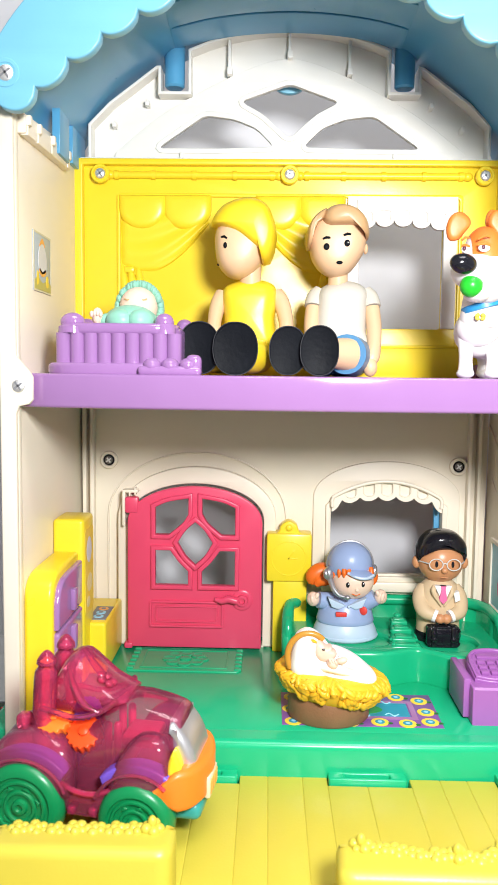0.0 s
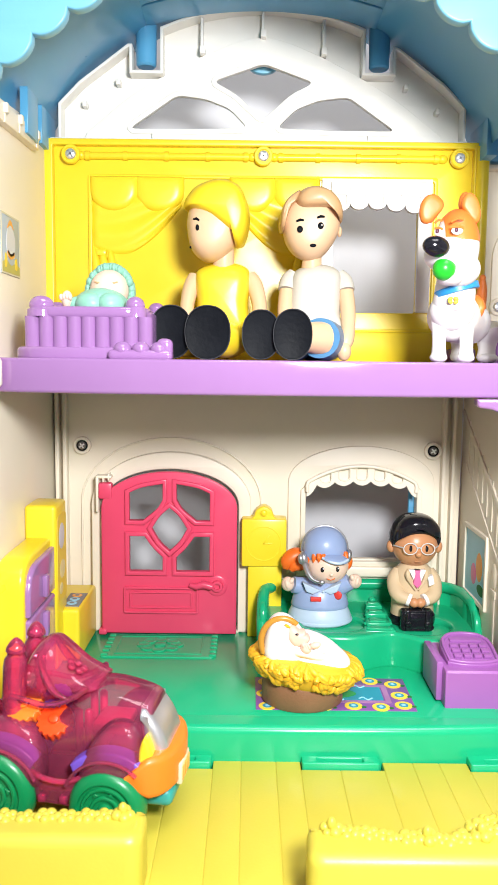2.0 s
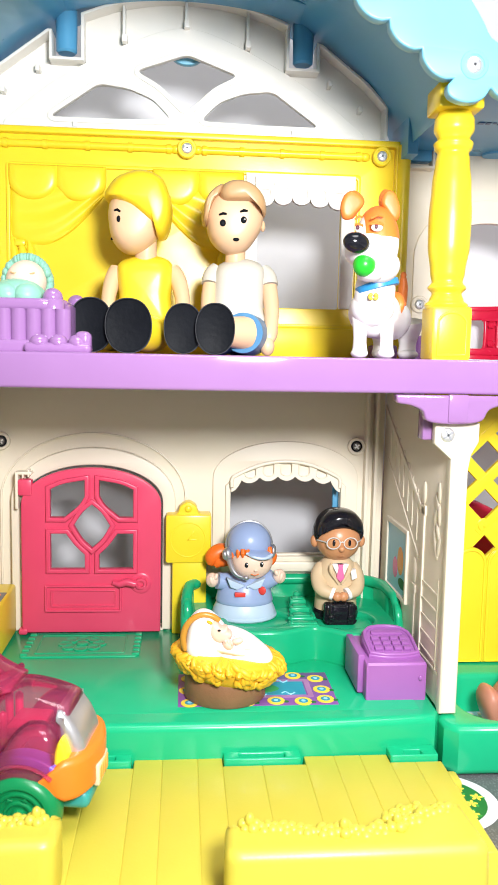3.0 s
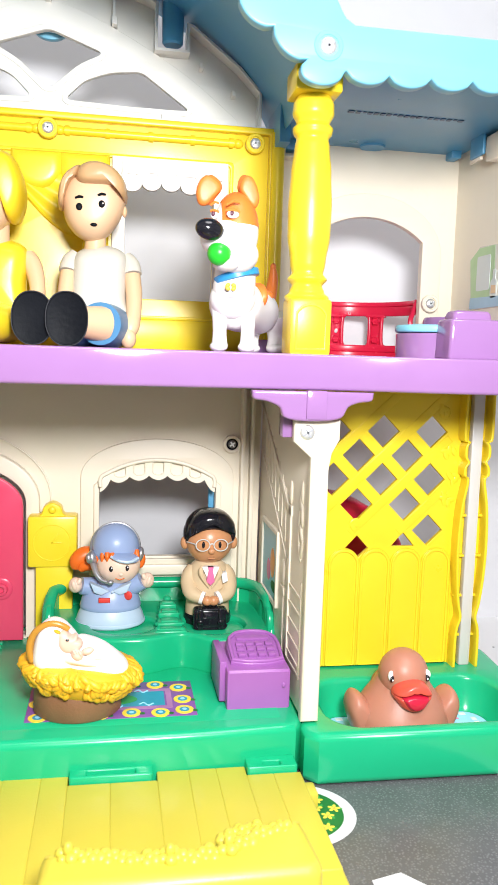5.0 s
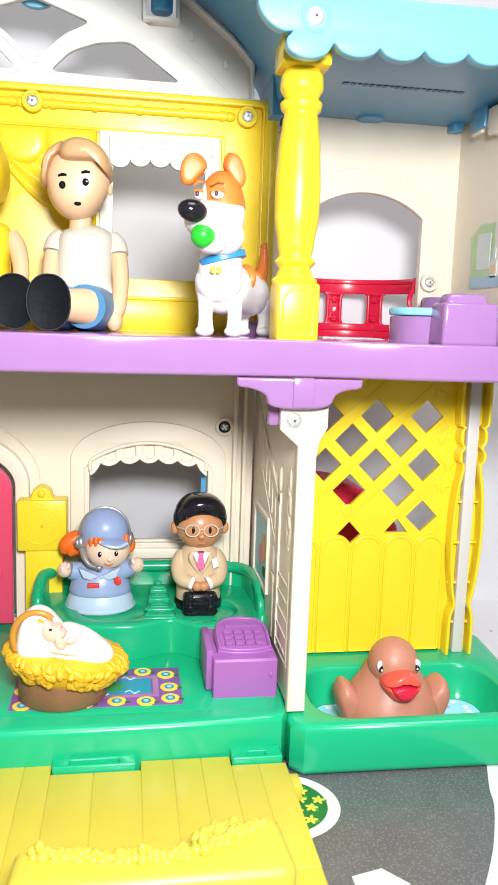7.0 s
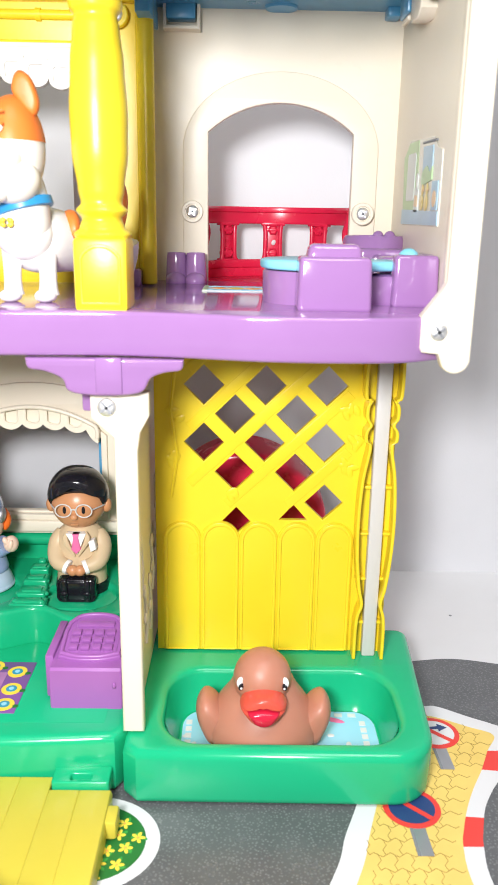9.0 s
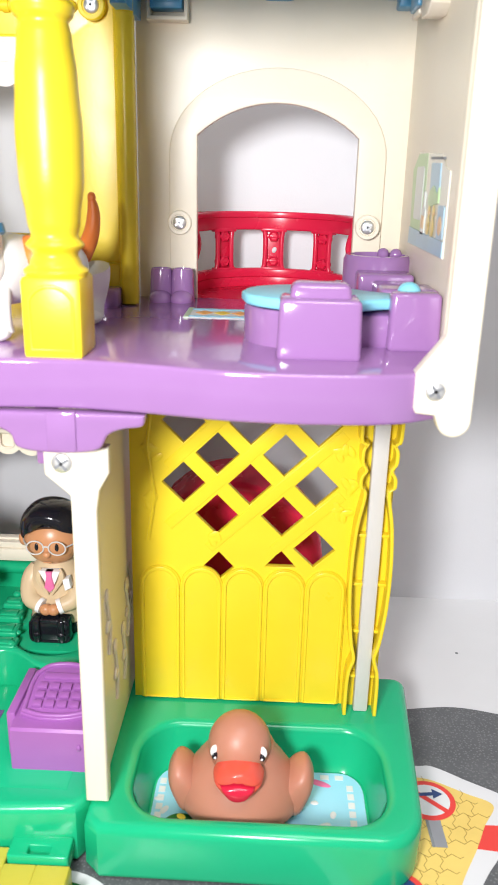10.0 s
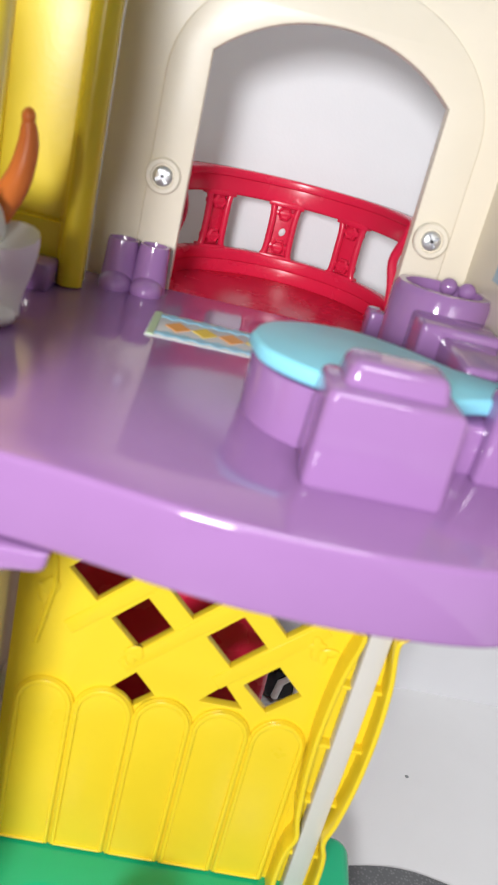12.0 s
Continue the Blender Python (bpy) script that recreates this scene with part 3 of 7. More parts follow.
for k, (w, y0, y1, z1) in enumerate(((8.4, 413, 421, 45.6), (6.6, 421, 430, 47.2), (5.6, 430, 438, 49.6), (4.6, 438, 446, 51.6))):
    rbox(bm, 76 - w, 76 + w, y0, y1, 43, z1, 0.9, 3)
    rbox(bm, 76 - w * 0.7, 76 + w * 0.7, y0 + 1.6, y1 - 1.6, 44, z1 + 0.8, 0.6, 2)
for x, y, z, r in ((70, 417, 45.4, 1.8), (82, 416, 45.4, 1.8), (69.6, 424, 45.8, 1.5), (82.6, 424, 45.8, 1.5), (76, 446, 52.6, 2.2), (71.4, 432, 48, 1.6), (80.8, 433, 48, 1.6)):
    ell(bm, (x, y, z), (r, r, r * 0.7), 0, (0, 0, 0), 14, 8)
part("seat_relief", bm, GREEN, base)
# moulded doormat
bm = bmesh.new()
slab(bm, [rrect(-77, -14, 420, 456, 2)], "xy", 25.5, 26.9, 0.5)
slab(bm, [rrect(-70, -21, 424, 452, 1), rrect(-69, -22, 425, 451, 1)], "xy", 26, 27.3, 0.2)
for i in range(8):
    a = 2 * math.pi * i / 8
    lathe(bm, [(4.0, 26.5), (4.0, 27.4), (3.2, 27.7), (2.2, 27.3)], (-45.5 + 9.5 * math.cos(a), 438 + 7.5 * math.sin(a), 0), 0, 18)
lathe(bm, [(3.4, 26.5), (3.4, 27.6), (2.4, 28)], (-45.5, 438, 0), 0, 18)
for s in (-76, -16):
    for k in range(6):
        rbox(bm, s - 1, s + 3, 422 + k * 6, 425 + k * 6, 26, 27.6, 0.6)
part("doormat_relief", bm, GREEN, base)
bm = bmesh.new()
for x0, x1 in ((-107, -85.5), (-46.5, -11.5), (29, 63.5), (104, 126)):
    slab(bm, [rrect(x0, x1, 334.2, 344, 1.2), rrect(x0 + 7, x1 - 7, 335.8, 339.4, 0.8)], "xy", 5, 12.6, 0.6)
    rbox(bm, x0 + 0.6, x1 - 0.6, 334.8, 344, 5, 9.6, 0.5)
    part("hinge_lug", bm, GREEN, base)
    bm = bmesh.new()
bm = bmesh.new()
rbox(bm, -137, -116, 348, 420, 0, 17, 6, 4)
rbox(bm, -131, -112, 326, 352, 2, 15, 5, 4)
part("base_foot", bm, GREEN, base)

# rug sticker
bm = bmesh.new()
rbox(bm, 8.5, 84.5, 357.5, 395, 26.0, 26.5, 0.1)
rug = part("rug_sticker", bm, INKPURPLE, house, "purple printed rug sticker with yellow rings")
bm = bmesh.new()
rbox(bm, 23, 70.6, 368.6, 383.6, 26.4, 26.7, 0)
part("rug_centre", bm, INKTEAL, rug)
bm = bmesh.new()
slab(bm, frame_ring(19.5, 74, 365.4, 386.6, 2.6, 0.6), "xy", 26.45, 26.62)
part("rug_band", bm, plastic("mauve_print", (0.36, 0.16, 0.36), 0.4, 0.3, 0.02), rug)
for k, (x, y) in enumerate(((34, 370), (33, 383), (60, 384), (62, 370), (48, 368.6), (47, 385.6))):
    bm = bmesh.new()
    tube(bm, smooth_line3([(x - 3.4, y, 26.6), (x - 1.2, y + 1.6, 26.6), (x + 0.8, y - 1.2, 26.6), (x + 3.2, y + 0.6, 26.6)], 12), 0.42, 0, 6)
    part("rug_swirl", bm, INKSKY, rug)
bm = bmesh.new()
slab(bm, [smooth_line([(38, 376), (44, 382), (54, 380), (58, 375), (52, 371), (44, 371), (38, 376)], 24)], "xy", 26.6, 26.85)
part("rug_leaf", bm, plastic("bright_leaf_print", (0.03, 0.33, 0.07), 0.45, 0.3, 0.02), rug)
for i, (x, y) in enumerate([(14, 361), (27, 361), (41, 361), (55, 362), (68, 361), (79, 363), (79, 374), (78, 387), (67, 391), (54, 391), (40, 391), (26, 391), (14, 389), (13, 375)]):
    bm = bmesh.new()
    lathe(bm, [(4.2, 26.4), (4.2, 26.75)], (x, y, 0), 0, 20)
    lathe(bm, [(2.3, 26.4), (2.3, 26.9)], (x, y, 0), 1, 16)
    lathe(bm, [(1.1, 26.4), (1.1, 27.0)], (x, y, 0), 2, 12)
    ell(bm, (x + 4.6, y - 1, 26.6), (1.6, 1.2, 0.2), 3, u=10, v=5)
    part("rug_ring", bm, [INKYEL, INKTEAL, INKSKY, INKGREEN], rug)

# ---------------- pool ----------------
bm = bmesh.new()
pool_out = [(130, 434), (130.5, 342), (136, 337)] + arc(236, 354, 17, 18, 270, 355, 10) + [(256, 400), (258, 428)] + arc(252, 428, 6, 6, 0, 90, 5)
basin = arc(226, 378, 15, 17, 0, 90, 8) + arc(160, 378, 15, 17, 90, 180, 8) + arc(160, 362, 15, 17, 180, 270, 8) + arc(226, 362, 15, 17, 270, 360, 8)
slab(bm, [pool_out, basin], "xy", 0, 24, 3.6, res=3)
slab(bm, [ring_of(basin, -1.5)], "xy", 1, 6.0)
pool = part("pool_base", bm, GREEN, house, "glossy green pool tray with a sunken basin")
# basin wall slopes inward
t = bmesh.new()
rings = []
for s, z in ((0.0, 21.5), (1.0, 18), (3.0, 9), (5.0, 6.2)):
    rings.append([t.verts.new((x, y, z)) for x, y in ring_of(basin, s)])
for a, b in zip(rings, rings[1:]):
    for i in range(len(a)):
        t.faces.new((a[i], a[(i + 1) % len(a)], b[(i + 1) % len(b)], b[i]))
bm = bmesh.new()
merge(bm, t)
part("basin_wall", bm, GREEN, pool)
bm = bmesh.new()
slab(bm, [ring_of(basin, 6)], "xy", 6.0, 6.5)
water = part("water_sticker", bm, INKSKY, pool, "pale blue printed water sticker")
bm = bmesh.new()
slab(bm, [[(163 + 7 * math.cos(a), 357 + 6.4 * math.sin(a)) for a in [2 * math.pi * i / 30 for i in range(30)]], [(163 + 3.4 * math.cos(a), 357 + 3 * math.sin(a)) for a in [2 * math.pi * i / 30 for i in range(30)]]], "xy", 6.5, 6.75)
ring_print = part("float_ring_print", bm, INKGREEN, water)
for k in range(4):
    bm = bmesh.new()
    ell(bm, (163 + 5.2 * math.cos(k * 1.57), 357 + 4.7 * math.sin(k * 1.57), 6.8), (2.0, 1.4, 0.12), 0, (0, 0, 90 * k + 60), 12, 5)
    part("ring_patch", bm, INKYEL, ring_print)
bm = bmesh.new()
for k in range(6):
    ell(bm, (208 + 3.6 * math.cos(k * 1.047), 353 + 3.0 * math.sin(k * 1.047), 6.7), (2.6, 1.7, 0.14), k % 2, (0, 0, 60 * k), 12, 5)
part("beach_ball_print", bm, [PAPERWHITE, INKORANGE], water)
for x, y, rx, ry, turn_, c in ((217, 383, 5.5, 1.6, -20, HOTPINK), (218, 360, 3.2, 1.6, 30, PAPERWHITE), (222, 366, 2.0, 1.2, 80, PAPERWHITE), (156, 365, 2.4, 1.3, 60, PAPERWHITE), (215, 372, 1.6, 1.2, 0, PAPERWHITE), (153, 371, 1.8, 1.1, 20, PAPERWHITE)):
    bm = bmesh.new()
    ell(bm, (x, y, 6.6), (rx, ry, 0.2), 0, (0, 0, turn_), 14, 6)
    part("splash_print", bm, c, water)
for k in range(5):
    for x in (152.4, 228.4):
        bm = bmesh.new()
        rbox(bm, x, x + 2.6, 360.5 + k * 4.6, 363.6 + k * 4.6, 6.4, 6.7, 0)
        part("tile_print", bm, PAPERWHITE, water)
for i in range(12):
    bm = bmesh.new()
    rbox(bm, 158 + i * 6, 161.5 + i * 6, 352.5, 355, 6.4, 6.7, 0)
    part("tile_print", bm, PAPERWHITE, water)
    bm = bmesh.new()
    rbox(bm, 158 + i * 6, 161.5 + i * 6, 385, 387.5, 6.4, 6.7, 0)
    part("tile_print", bm, PAPERWHITE, water)

# ---------------- patio that folds out in front ----------------
bm = bmesh.new()
slab(bm, [[(-107, 222), (104, 222)] + arc(104, 258, 23.4, 24, -60, 0, 8) + [(127.4, 333.4), (-107, 333.4)]], "xy", 0, 9.5, 1.2)
patio = part("patio", bm, PATIO, house, "lemon yellow fold-out patio with plank grooves")
xs = [-107, -92, -77, -62, -47, -29, -10.5, 2, 17.5, 28.5, 46, 65.5, 79, 91, 103.5, 115, 127]
for i, (a, b) in enumerate(zip(xs, xs[1:])):
    bm = bmesh.new()
    y1 = 340.6 if -10.6 <= a < 28 or 65 <= a < 103 or -85 <= a < -47.5 else 333.6
    rbox(bm, a - 0.1, b + 0.1, 268 if a > 110 else 240 if a > 90 else 226, y1, 6.0, 10, 0.6, 3)
    part("plank", bm, PATIO, patio)


bm = bmesh.new()
rbox(bm, 125.5, 131.2, 317.5, 327, 1.5, 9, 1.0)
part("patio_tab", bm, PATIO, patio)


def planter(back, front, tall, extra=()):
    """A low planter wall with a curved back, rounded ends and clusters of moulded blossoms along its top."""
    bm = bmesh.new()
    line = smooth_line(back, 40)
    outline = rounded(line + front, 6, 6)
    slab(bm, [outline], "xy", 8, 32.5, 3.6, res=5)
    for v in bm.verts:
        if v.co.y < 250:
            v.co.y -= (32.5 - v.co.z) * 0.12
    wall = part("planter_wall", bm, PATIO, patio, "low yellow planter wall with moulded flowers")
    rnd = random.Random(len(tall))
    x0, x1 = back[0][0] + 5, back[-1][0] - 5
    count = int((x1 - x0) / 6.2)
    spots = []
    for k in range(count):
        x = x0 + (x1 - x0) * (k + 0.5) / count
        y = min(line, key=lambda p: abs(p[0] - x))[1]
        spots.append((x, y - 3.6, 31.6, x))
    for x, y, z, tag in spots + [(x, y, z, -999) for x, y, z in extra]:
        bm = bmesh.new()
        up = 2.4 if min(abs(tag - q) for q in tall) < 3.2 else 0.0
        turn0 = rnd.random() * 6
        for j in range(5):
            a = turn0 + j * 1.257
            q = 1.5 + rnd.random() * 0.7
            ell(bm, (x + 2.4 * math.cos(a), y + 2.2 * math.sin(a), z + rnd.random() * 0.9 + up * 0.4), (q, q, q * 0.9), 0, (0, 0, 0), 14, 8)
        ell(bm, (x, y, z + 0.9 + up), (1.7, 1.7, 1.7 + up * 0.3), 0, (0, 0, 0), 14, 8)
        part("blossom", bm, PATIO, wall)


planter([(25, 256), (34, 256.5), (45, 255), (56, 253), (68, 252), (80, 253.6), (90, 258), (98, 263), (110, 265)], [(112, 238), (24, 238)], (36, 62, 84),
        [(86, 263.5, 26), (90, 266.5, 27.5), (95, 268, 27), (84, 260.5, 29)])
planter([(-93, 262), (-62, 263), (-30, 264)], [(-30, 247), (-93, 246)], (-88, -36))

# ---------------- walls of the house ----------------
def ridge(bm, outline, y0, y1, w=1.2, r=0.4, mi=0):
    """A raised moulding that follows an outline in a wall."""
    slab(bm, [outline, ring_of(outline, w)], "xz", y0, y1, r, mi)


bm = bmesh.new()
door_hole = basket(-82.6, -1.9, 27, 103.4, 125)
win_hole = arched(38, 104, 71, 112, 124)
slab(bm, [[(-111, 24), (130, 24), (130, 176), (-111, 176)], door_hole, win_hole], "xz", 468, 472, 0.3)
back = part("back_wall", bm, CREAM, house, "cream plastic wall with door and window openings")
bm = bmesh.new()
outer = basket(-89, 5.5, 26, 104, 135)
slab(bm, [outer, door_hole], "xz", 462, 469, 0.8)
ridge(bm, basket(-96, 12, 26, 104.7, 143.5), 466.5, 469, 1.0)
part("door_frame", bm, CREAM, back)
bm = bmesh.new()
slab(bm, [basket(27.5, 114.5, 62, 117.5, 139.5), arched(35, 107, 67, 113, 127)], "xz", 466, 469, 0.6)
ridge(bm, arched(35, 107, 67, 113, 127), 464.5, 469, 3.0, 0.6)
rbox(bm, 33, 112, 463, 469, 61, 67, 1.0)
part("window_frame", bm, CREAM, back)
def aw_top(x):
    """The underside of the awning's raised rim."""
    return 127.1 - 8.8 * ((x - 70.6) / 30.2) ** 2


cusps = ((38.2, 109.6), (44.2, 116.6), (54.8, 118.3), (65.6, 119.0), (76.0, 119.0), (86.6, 118.2), (97.2, 116.6), (103.2, 109.6))
low, cells = [], []
for (xa, za), (xb, zb) in zip(cusps, cusps[1:]):
    end = xb - xa < 8
    for k in range(10):
        f = k / 10
        low.append((xa + (xb - xa) * f, za + (zb - za) * f - (1.5 if end else 2.5) * math.sin(math.pi * f) ** 0.8))
    if not end:
        xm, zl = (xa + xb) / 2, (za + zb) / 2
        cells.append([(xm - 3.3, aw_top(xm - 3.3))] + arc(xm, zl + 2.6, 3.3, 2.0, 180, 360, 10) + [(xm + 3.3, aw_top(xm + 3.3))])
low.append(cusps[-1])
roofline = [(103.2 - 65.0 * k / 30, aw_top(103.2 - 65.0 * k / 30) + 0.6) for k in range(31)]
bm = bmesh.new()
slab(bm, [low + roofline, *[ring_of(q, 0.1) for q in cells]], "xz", 462.4, 464.6, 0.0)
slab(bm, [low + roofline], "xz", 464.4, 466, 0.0)
awning = part("awning", bm, CREAM, back)
for q in cells:
    bm = bmesh.new()
    tube(bm, [(x, 462.3, z) for x, z in q], 0.42, 0, 8)
    part("awning_scallop", bm, CREAM, awning)
bm = bmesh.new()
crest = [(38.6, 461.8, 112.6), (38.4, 461.8, 116.4)] + [(39.2 + 62.8 * k / 28, 461.8, aw_top(39.2 + 62.8 * k / 28) + 1.0) for k in range(29)] + [(103.0, 461.8, 116.4), (102.8, 461.8, 112.6)]
tube(bm, crest, 1.15, 0, 10)
part("awning_rim", bm, CREAM, awning)
bm = bmesh.new()
for x in (-109, -104.5, 119, 124.5):
    rbox(bm, x - 1.2, x + 1.2, 462, 469, 26, 174, 0.6)
    part("wall_channel", bm, CREAM, back)
    bm = bmesh.new()
bm = bmesh.new()
rbox(bm, 101, 110, 474, 477, 70, 116, 0.6)
part("shutter", bm, SHADEDSKY, back, "blue plastic shutter behind the window")
screw(back, -95, 465.5, 138, CREAM, 1.0)
screw(back, 113, 465.5, 137, CREAM, 1.0)

# door
bm = bmesh.new()
leaf = basket(-82, -2.6, 27.6, 103, 124.4)
DX = -42.0
q_tl = smooth_line([(-65.5, 112), (-58, 115.2), (-46, 117.4)], 8) + smooth_line([(-46, 108), (-49.6, 102.4), (-57.6, 95.6)], 8) + [(-65.5, 95.6)]
q_tr = [(2 * DX - x, z) for x, z in reversed(q_tl)]
q_bl = [(-65.5, 65.4), (-65.5, 86.4)] + smooth_line([(-56.6, 86.4), (-51.6, 79.6), (-46, 74)], 8) + [(-46, 65.4)]
q_br = [(2 * DX - x, z) for x, z in reversed(q_bl)]
q_c = []
for p0, p1, p2 in (((-42, 103.4), (-36.6, 98.6), (-31.6, 91)), ((-31.6, 91), (-36.4, 83), (-42, 77.6)), ((-42, 77.6), (-47.6, 83), (-52.4, 91)), ((-52.4, 91), (-47.4, 98.6), (-42, 103.4))):
    q_c += smooth_line([p0, p1, p2], 8)[:-1]
slab(bm, [leaf, q_tl, q_tr, q_bl, q_br, q_c], "xz", 455, 459, 0.7)
door = part("door", bm, PINK, house, "closed raspberry plastic door with a diamond window")
bm = bmesh.new()
for q in (q_tl, q_tr, q_bl, q_br, q_c):
    slab(bm, [ring_of(q, -2.6), ring_of(q, 0.1)], "xz", 453.4, 456, 0.9, res=3)
part("pane_rim", bm, PINK, door)
bm = bmesh.new()
slab(bm, frame_ring(-69, -25, 40, 56, 1.3, 1.2), "xz", 453.6, 456, 0.4)
slab(bm, frame_ring(-65.5, -28.5, 43, 53, 0.9, 0.8), "xz", 454.1, 456, 0.3)
part("door_panel", bm, PINK, door)
bm = bmesh.new()
lathe(bm, [(6.2, -1.5), (6.2, 0.4), (5.2, 1.0), (3.6, 0.8), (3.2, 2.6), (1.8, 2.8), (1.6, 1.2)], (-14, 455, 57), 0, 28, (90, 0, 0))
tube(bm, [(-17, 452.5, 57), (-22, 452.2, 58.5), (-26, 452.3, 57), (-30, 452.6, 58)], [2.2, 2.4, 2.0, 1.4], 0, 12)
part("door_handle", bm, PINK, door)
bm = bmesh.new()
rbox(bm, -83.5, -75.6, 454.2, 460, 108, 117.5, 1.2)
part("door_hinge", bm, PINK, door)
bm = bmesh.new()
rbox(bm, -84, -79, 454, 462, 26.6, 30, 1)
part("door_hinge", bm, PINK, door)

for x0, x1, z0, z1 in ((-85.4, -83.6, 100, 121), (-85.4, -76, 119.8, 121.6), (-81.6, -80.4, 117.6, 121), (-78.4, -77.2, 118.4, 122.8)):
    bm = bmesh.new()
    rbox(bm, x0, x1, 456, 462.4, z0, z1, 0.6)
    part("hinge_clip", bm, CREAM, back)

# grandfather clock
bm = bmesh.new()
rbox(bm, 4, 24, 455, 467, 26, 72, 1.0)
rbox(bm, 0, 26.5, 453, 466, 69, 97.6, 1.5)
slab(bm, [[(3, 95.4)] + smooth_line([(3, 96.6), (7, 98.6), (8.5, 102.4), (13, 104.8), (17.5, 102.4), (19, 98.6), (23.5, 96.6)], 24) + [(23.5, 95.4)]], "xz", 454.5, 464, 1.0)
clock = part("clock", bm, YELLOW, house, "yellow moulded grandfather clock")
bm = bmesh.new()
slab(bm, [[(13 + 10.4 * math.cos(a), 83 + 10.4 * math.sin(a)) for a in [2 * math.pi * i / 36 for i in range(36)]], [(13 + 9.7 * math.cos(a), 83 + 9.7 * math.sin(a)) for a in [2 * math.pi * i / 36 for i in range(36)]]], "xz", 452.8, 454, 0.1)
rbox(bm, 12.6, 18, 452.75, 453.5, 82.6, 83.4, 0.1)
rbox(bm, 12.6, 13.4, 452.75, 453.5, 82.6, 89, 0.1, m=at(13, 0, 83, 0, 35, 0) @ at(-13, 0, -83))
ell(bm, (13, 454, 101), (2, 1.2, 2))
part("clock_face", bm, YELLOW, clock)

# side walls
bm = bmesh.new()
slab(bm, [[(350, 26), (472, 26), (472, 312), (430, 312), (350, 305)]], "yz", -117, -111.5, 0.5)
rbox(bm, -118, -110.5, 344, 351, 24, 308, 2.0, 3)
left = part("side_wall", bm, CREAM, house, "cream plastic side wall")
bm = bmesh.new()
slab(bm, [[(-117.9, 307.5), (-110.8, 307.5), (-110.8, 197), (-105, 190.5), (-103.5, 188), (-103.5, 178), (-105, 176), (-109.5, 175), (-110.8, 172), (-110.8, 25), (-117.9, 25)]], "xz", 342.4, 346, 0.9, res=3)
part("wall_bracket", bm, CREAM, left)
screw(left, -109.5, 342.2, 184, None)
bm = bmesh.new()
slab(bm, [[(351, 294), (428, 297), (428, 306), (351, 302)]], "yz", -112.2, -107.5, 0.8)
part("wall_ledge", bm, CREAM, left)
for y, z in ((352, 302.5), (368, 303.5), (391, 305), (421, 306)):
    bm = bmesh.new()
    rbox(bm, -110.5, -105.6, y, y + 3.2, z - 5, z - 0.5, 0.6)
    rbox(bm, -110.5, -107, y + 0.8, y + 2.4, z - 9, z - 4, 0.5)
    part("wall_tab", bm, CREAM, left)
bm = bmesh.new()
rbox(bm, -111.6, -111, 372, 401, 228.6, 256.6, 0.1)
pic = part("wall_sticker", bm, plastic("grey_blue_print", (0.40, 0.47, 0.53), 0.4, 0.12, 0.02), left, "small printed picture sticker with pale shapes and a yellow foot")
bm = bmesh.new()
slab(bm, frame_ring(372, 401, 228.6, 256.6, 0.9, 0.3), "yz", -111.2, -110.85)
part("sticker_border", bm, plastic("pale_border_print", (0.62, 0.58, 0.42), 0.4), pic)
OLIVE = plastic("olive_print", (0.46, 0.42, 0.12), 0.4, 0.2, 0.02)
for name, outline, mat_ in (("sticker_ground", [(373, 229.4), (400, 229.4), (400, 233.4)] + smooth_line([(394, 235), (386, 233.2), (379, 235.4), (373, 233.6)], 14), OLIVE),
                            ("sticker_shape", closed([(380, 240), (379.4, 246), (383, 251), (388, 251.4), (392.6, 246.6), (392.4, 240), (386, 237.4)], 36), PAPERWHITE),
                            ("sticker_hat", closed([(381, 250), (386, 254.4), (391, 250.4), (386, 251.8)], 24), INKORANGE),
                            ("sticker_collar", closed([(381, 237.6), (386, 236), (391.6, 237.8), (391, 240), (386, 238.4), (381.4, 240)], 24), INKORANGE),
                            ("sticker_spot", closed([(376.4, 232), (379.4, 232.4), (380, 237), (377.4, 238)], 20), INKYEL),
                            ("sticker_spot", closed([(392.4, 232), (396, 232.2), (395.6, 237), (392.8, 236.4)], 20), INKYEL)):
    bm = bmesh.new()
    slab(bm, [outline], "yz", -111.1, -110.85 + 0.05 * (name != "sticker_ground"))
    part(name, bm, mat_, pic)

# middle partition
bm = bmesh.new()
slab(bm, [[(350, 25), (470, 25), (470, 172), (350, 162)]], "yz", 131, 135, 0.4)
rbox(bm, 130, 138, 349, 355, 24.5, 161, 1.6, 3)
mid = part("partition_wall", bm, CREAM, house, "cream partition wall with moulded relief")
bm = bmesh.new()
slab(bm, [[(122, 161.5), (142.5, 161.5), (142.5, 153), (139.2, 147), (138.1, 140), (138.1, 25), (129.9, 25), (129.9, 145), (122, 152)]], "xz", 348, 353, 0.9)
part("wall_bracket", bm, CREAM, mid)
screw(mid, 127.8, 347.8, 156, None, r=3.4)
bm = bmesh.new()
# relief on the inner face: a staircase with rail, newel posts and a potted plant
def bar_yz(y0, z0, y1, z1, w, x0=130.5, x1=131.6):
    d = Vector((y1 - y0, z1 - z0)).normalized()
    p = Vector((-d.y, d.x)) * w / 2
    b2 = bmesh.new()
    slab(b2, [[(y0 + p.x, z0 + p.y), (y0 - p.x, z0 - p.y), (y1 - p.x, z1 - p.y), (y1 + p.x, z1 + p.y)]], "yz", x0, x1, 0.3)
    part("relief_bar", b2, CREAM, mid)


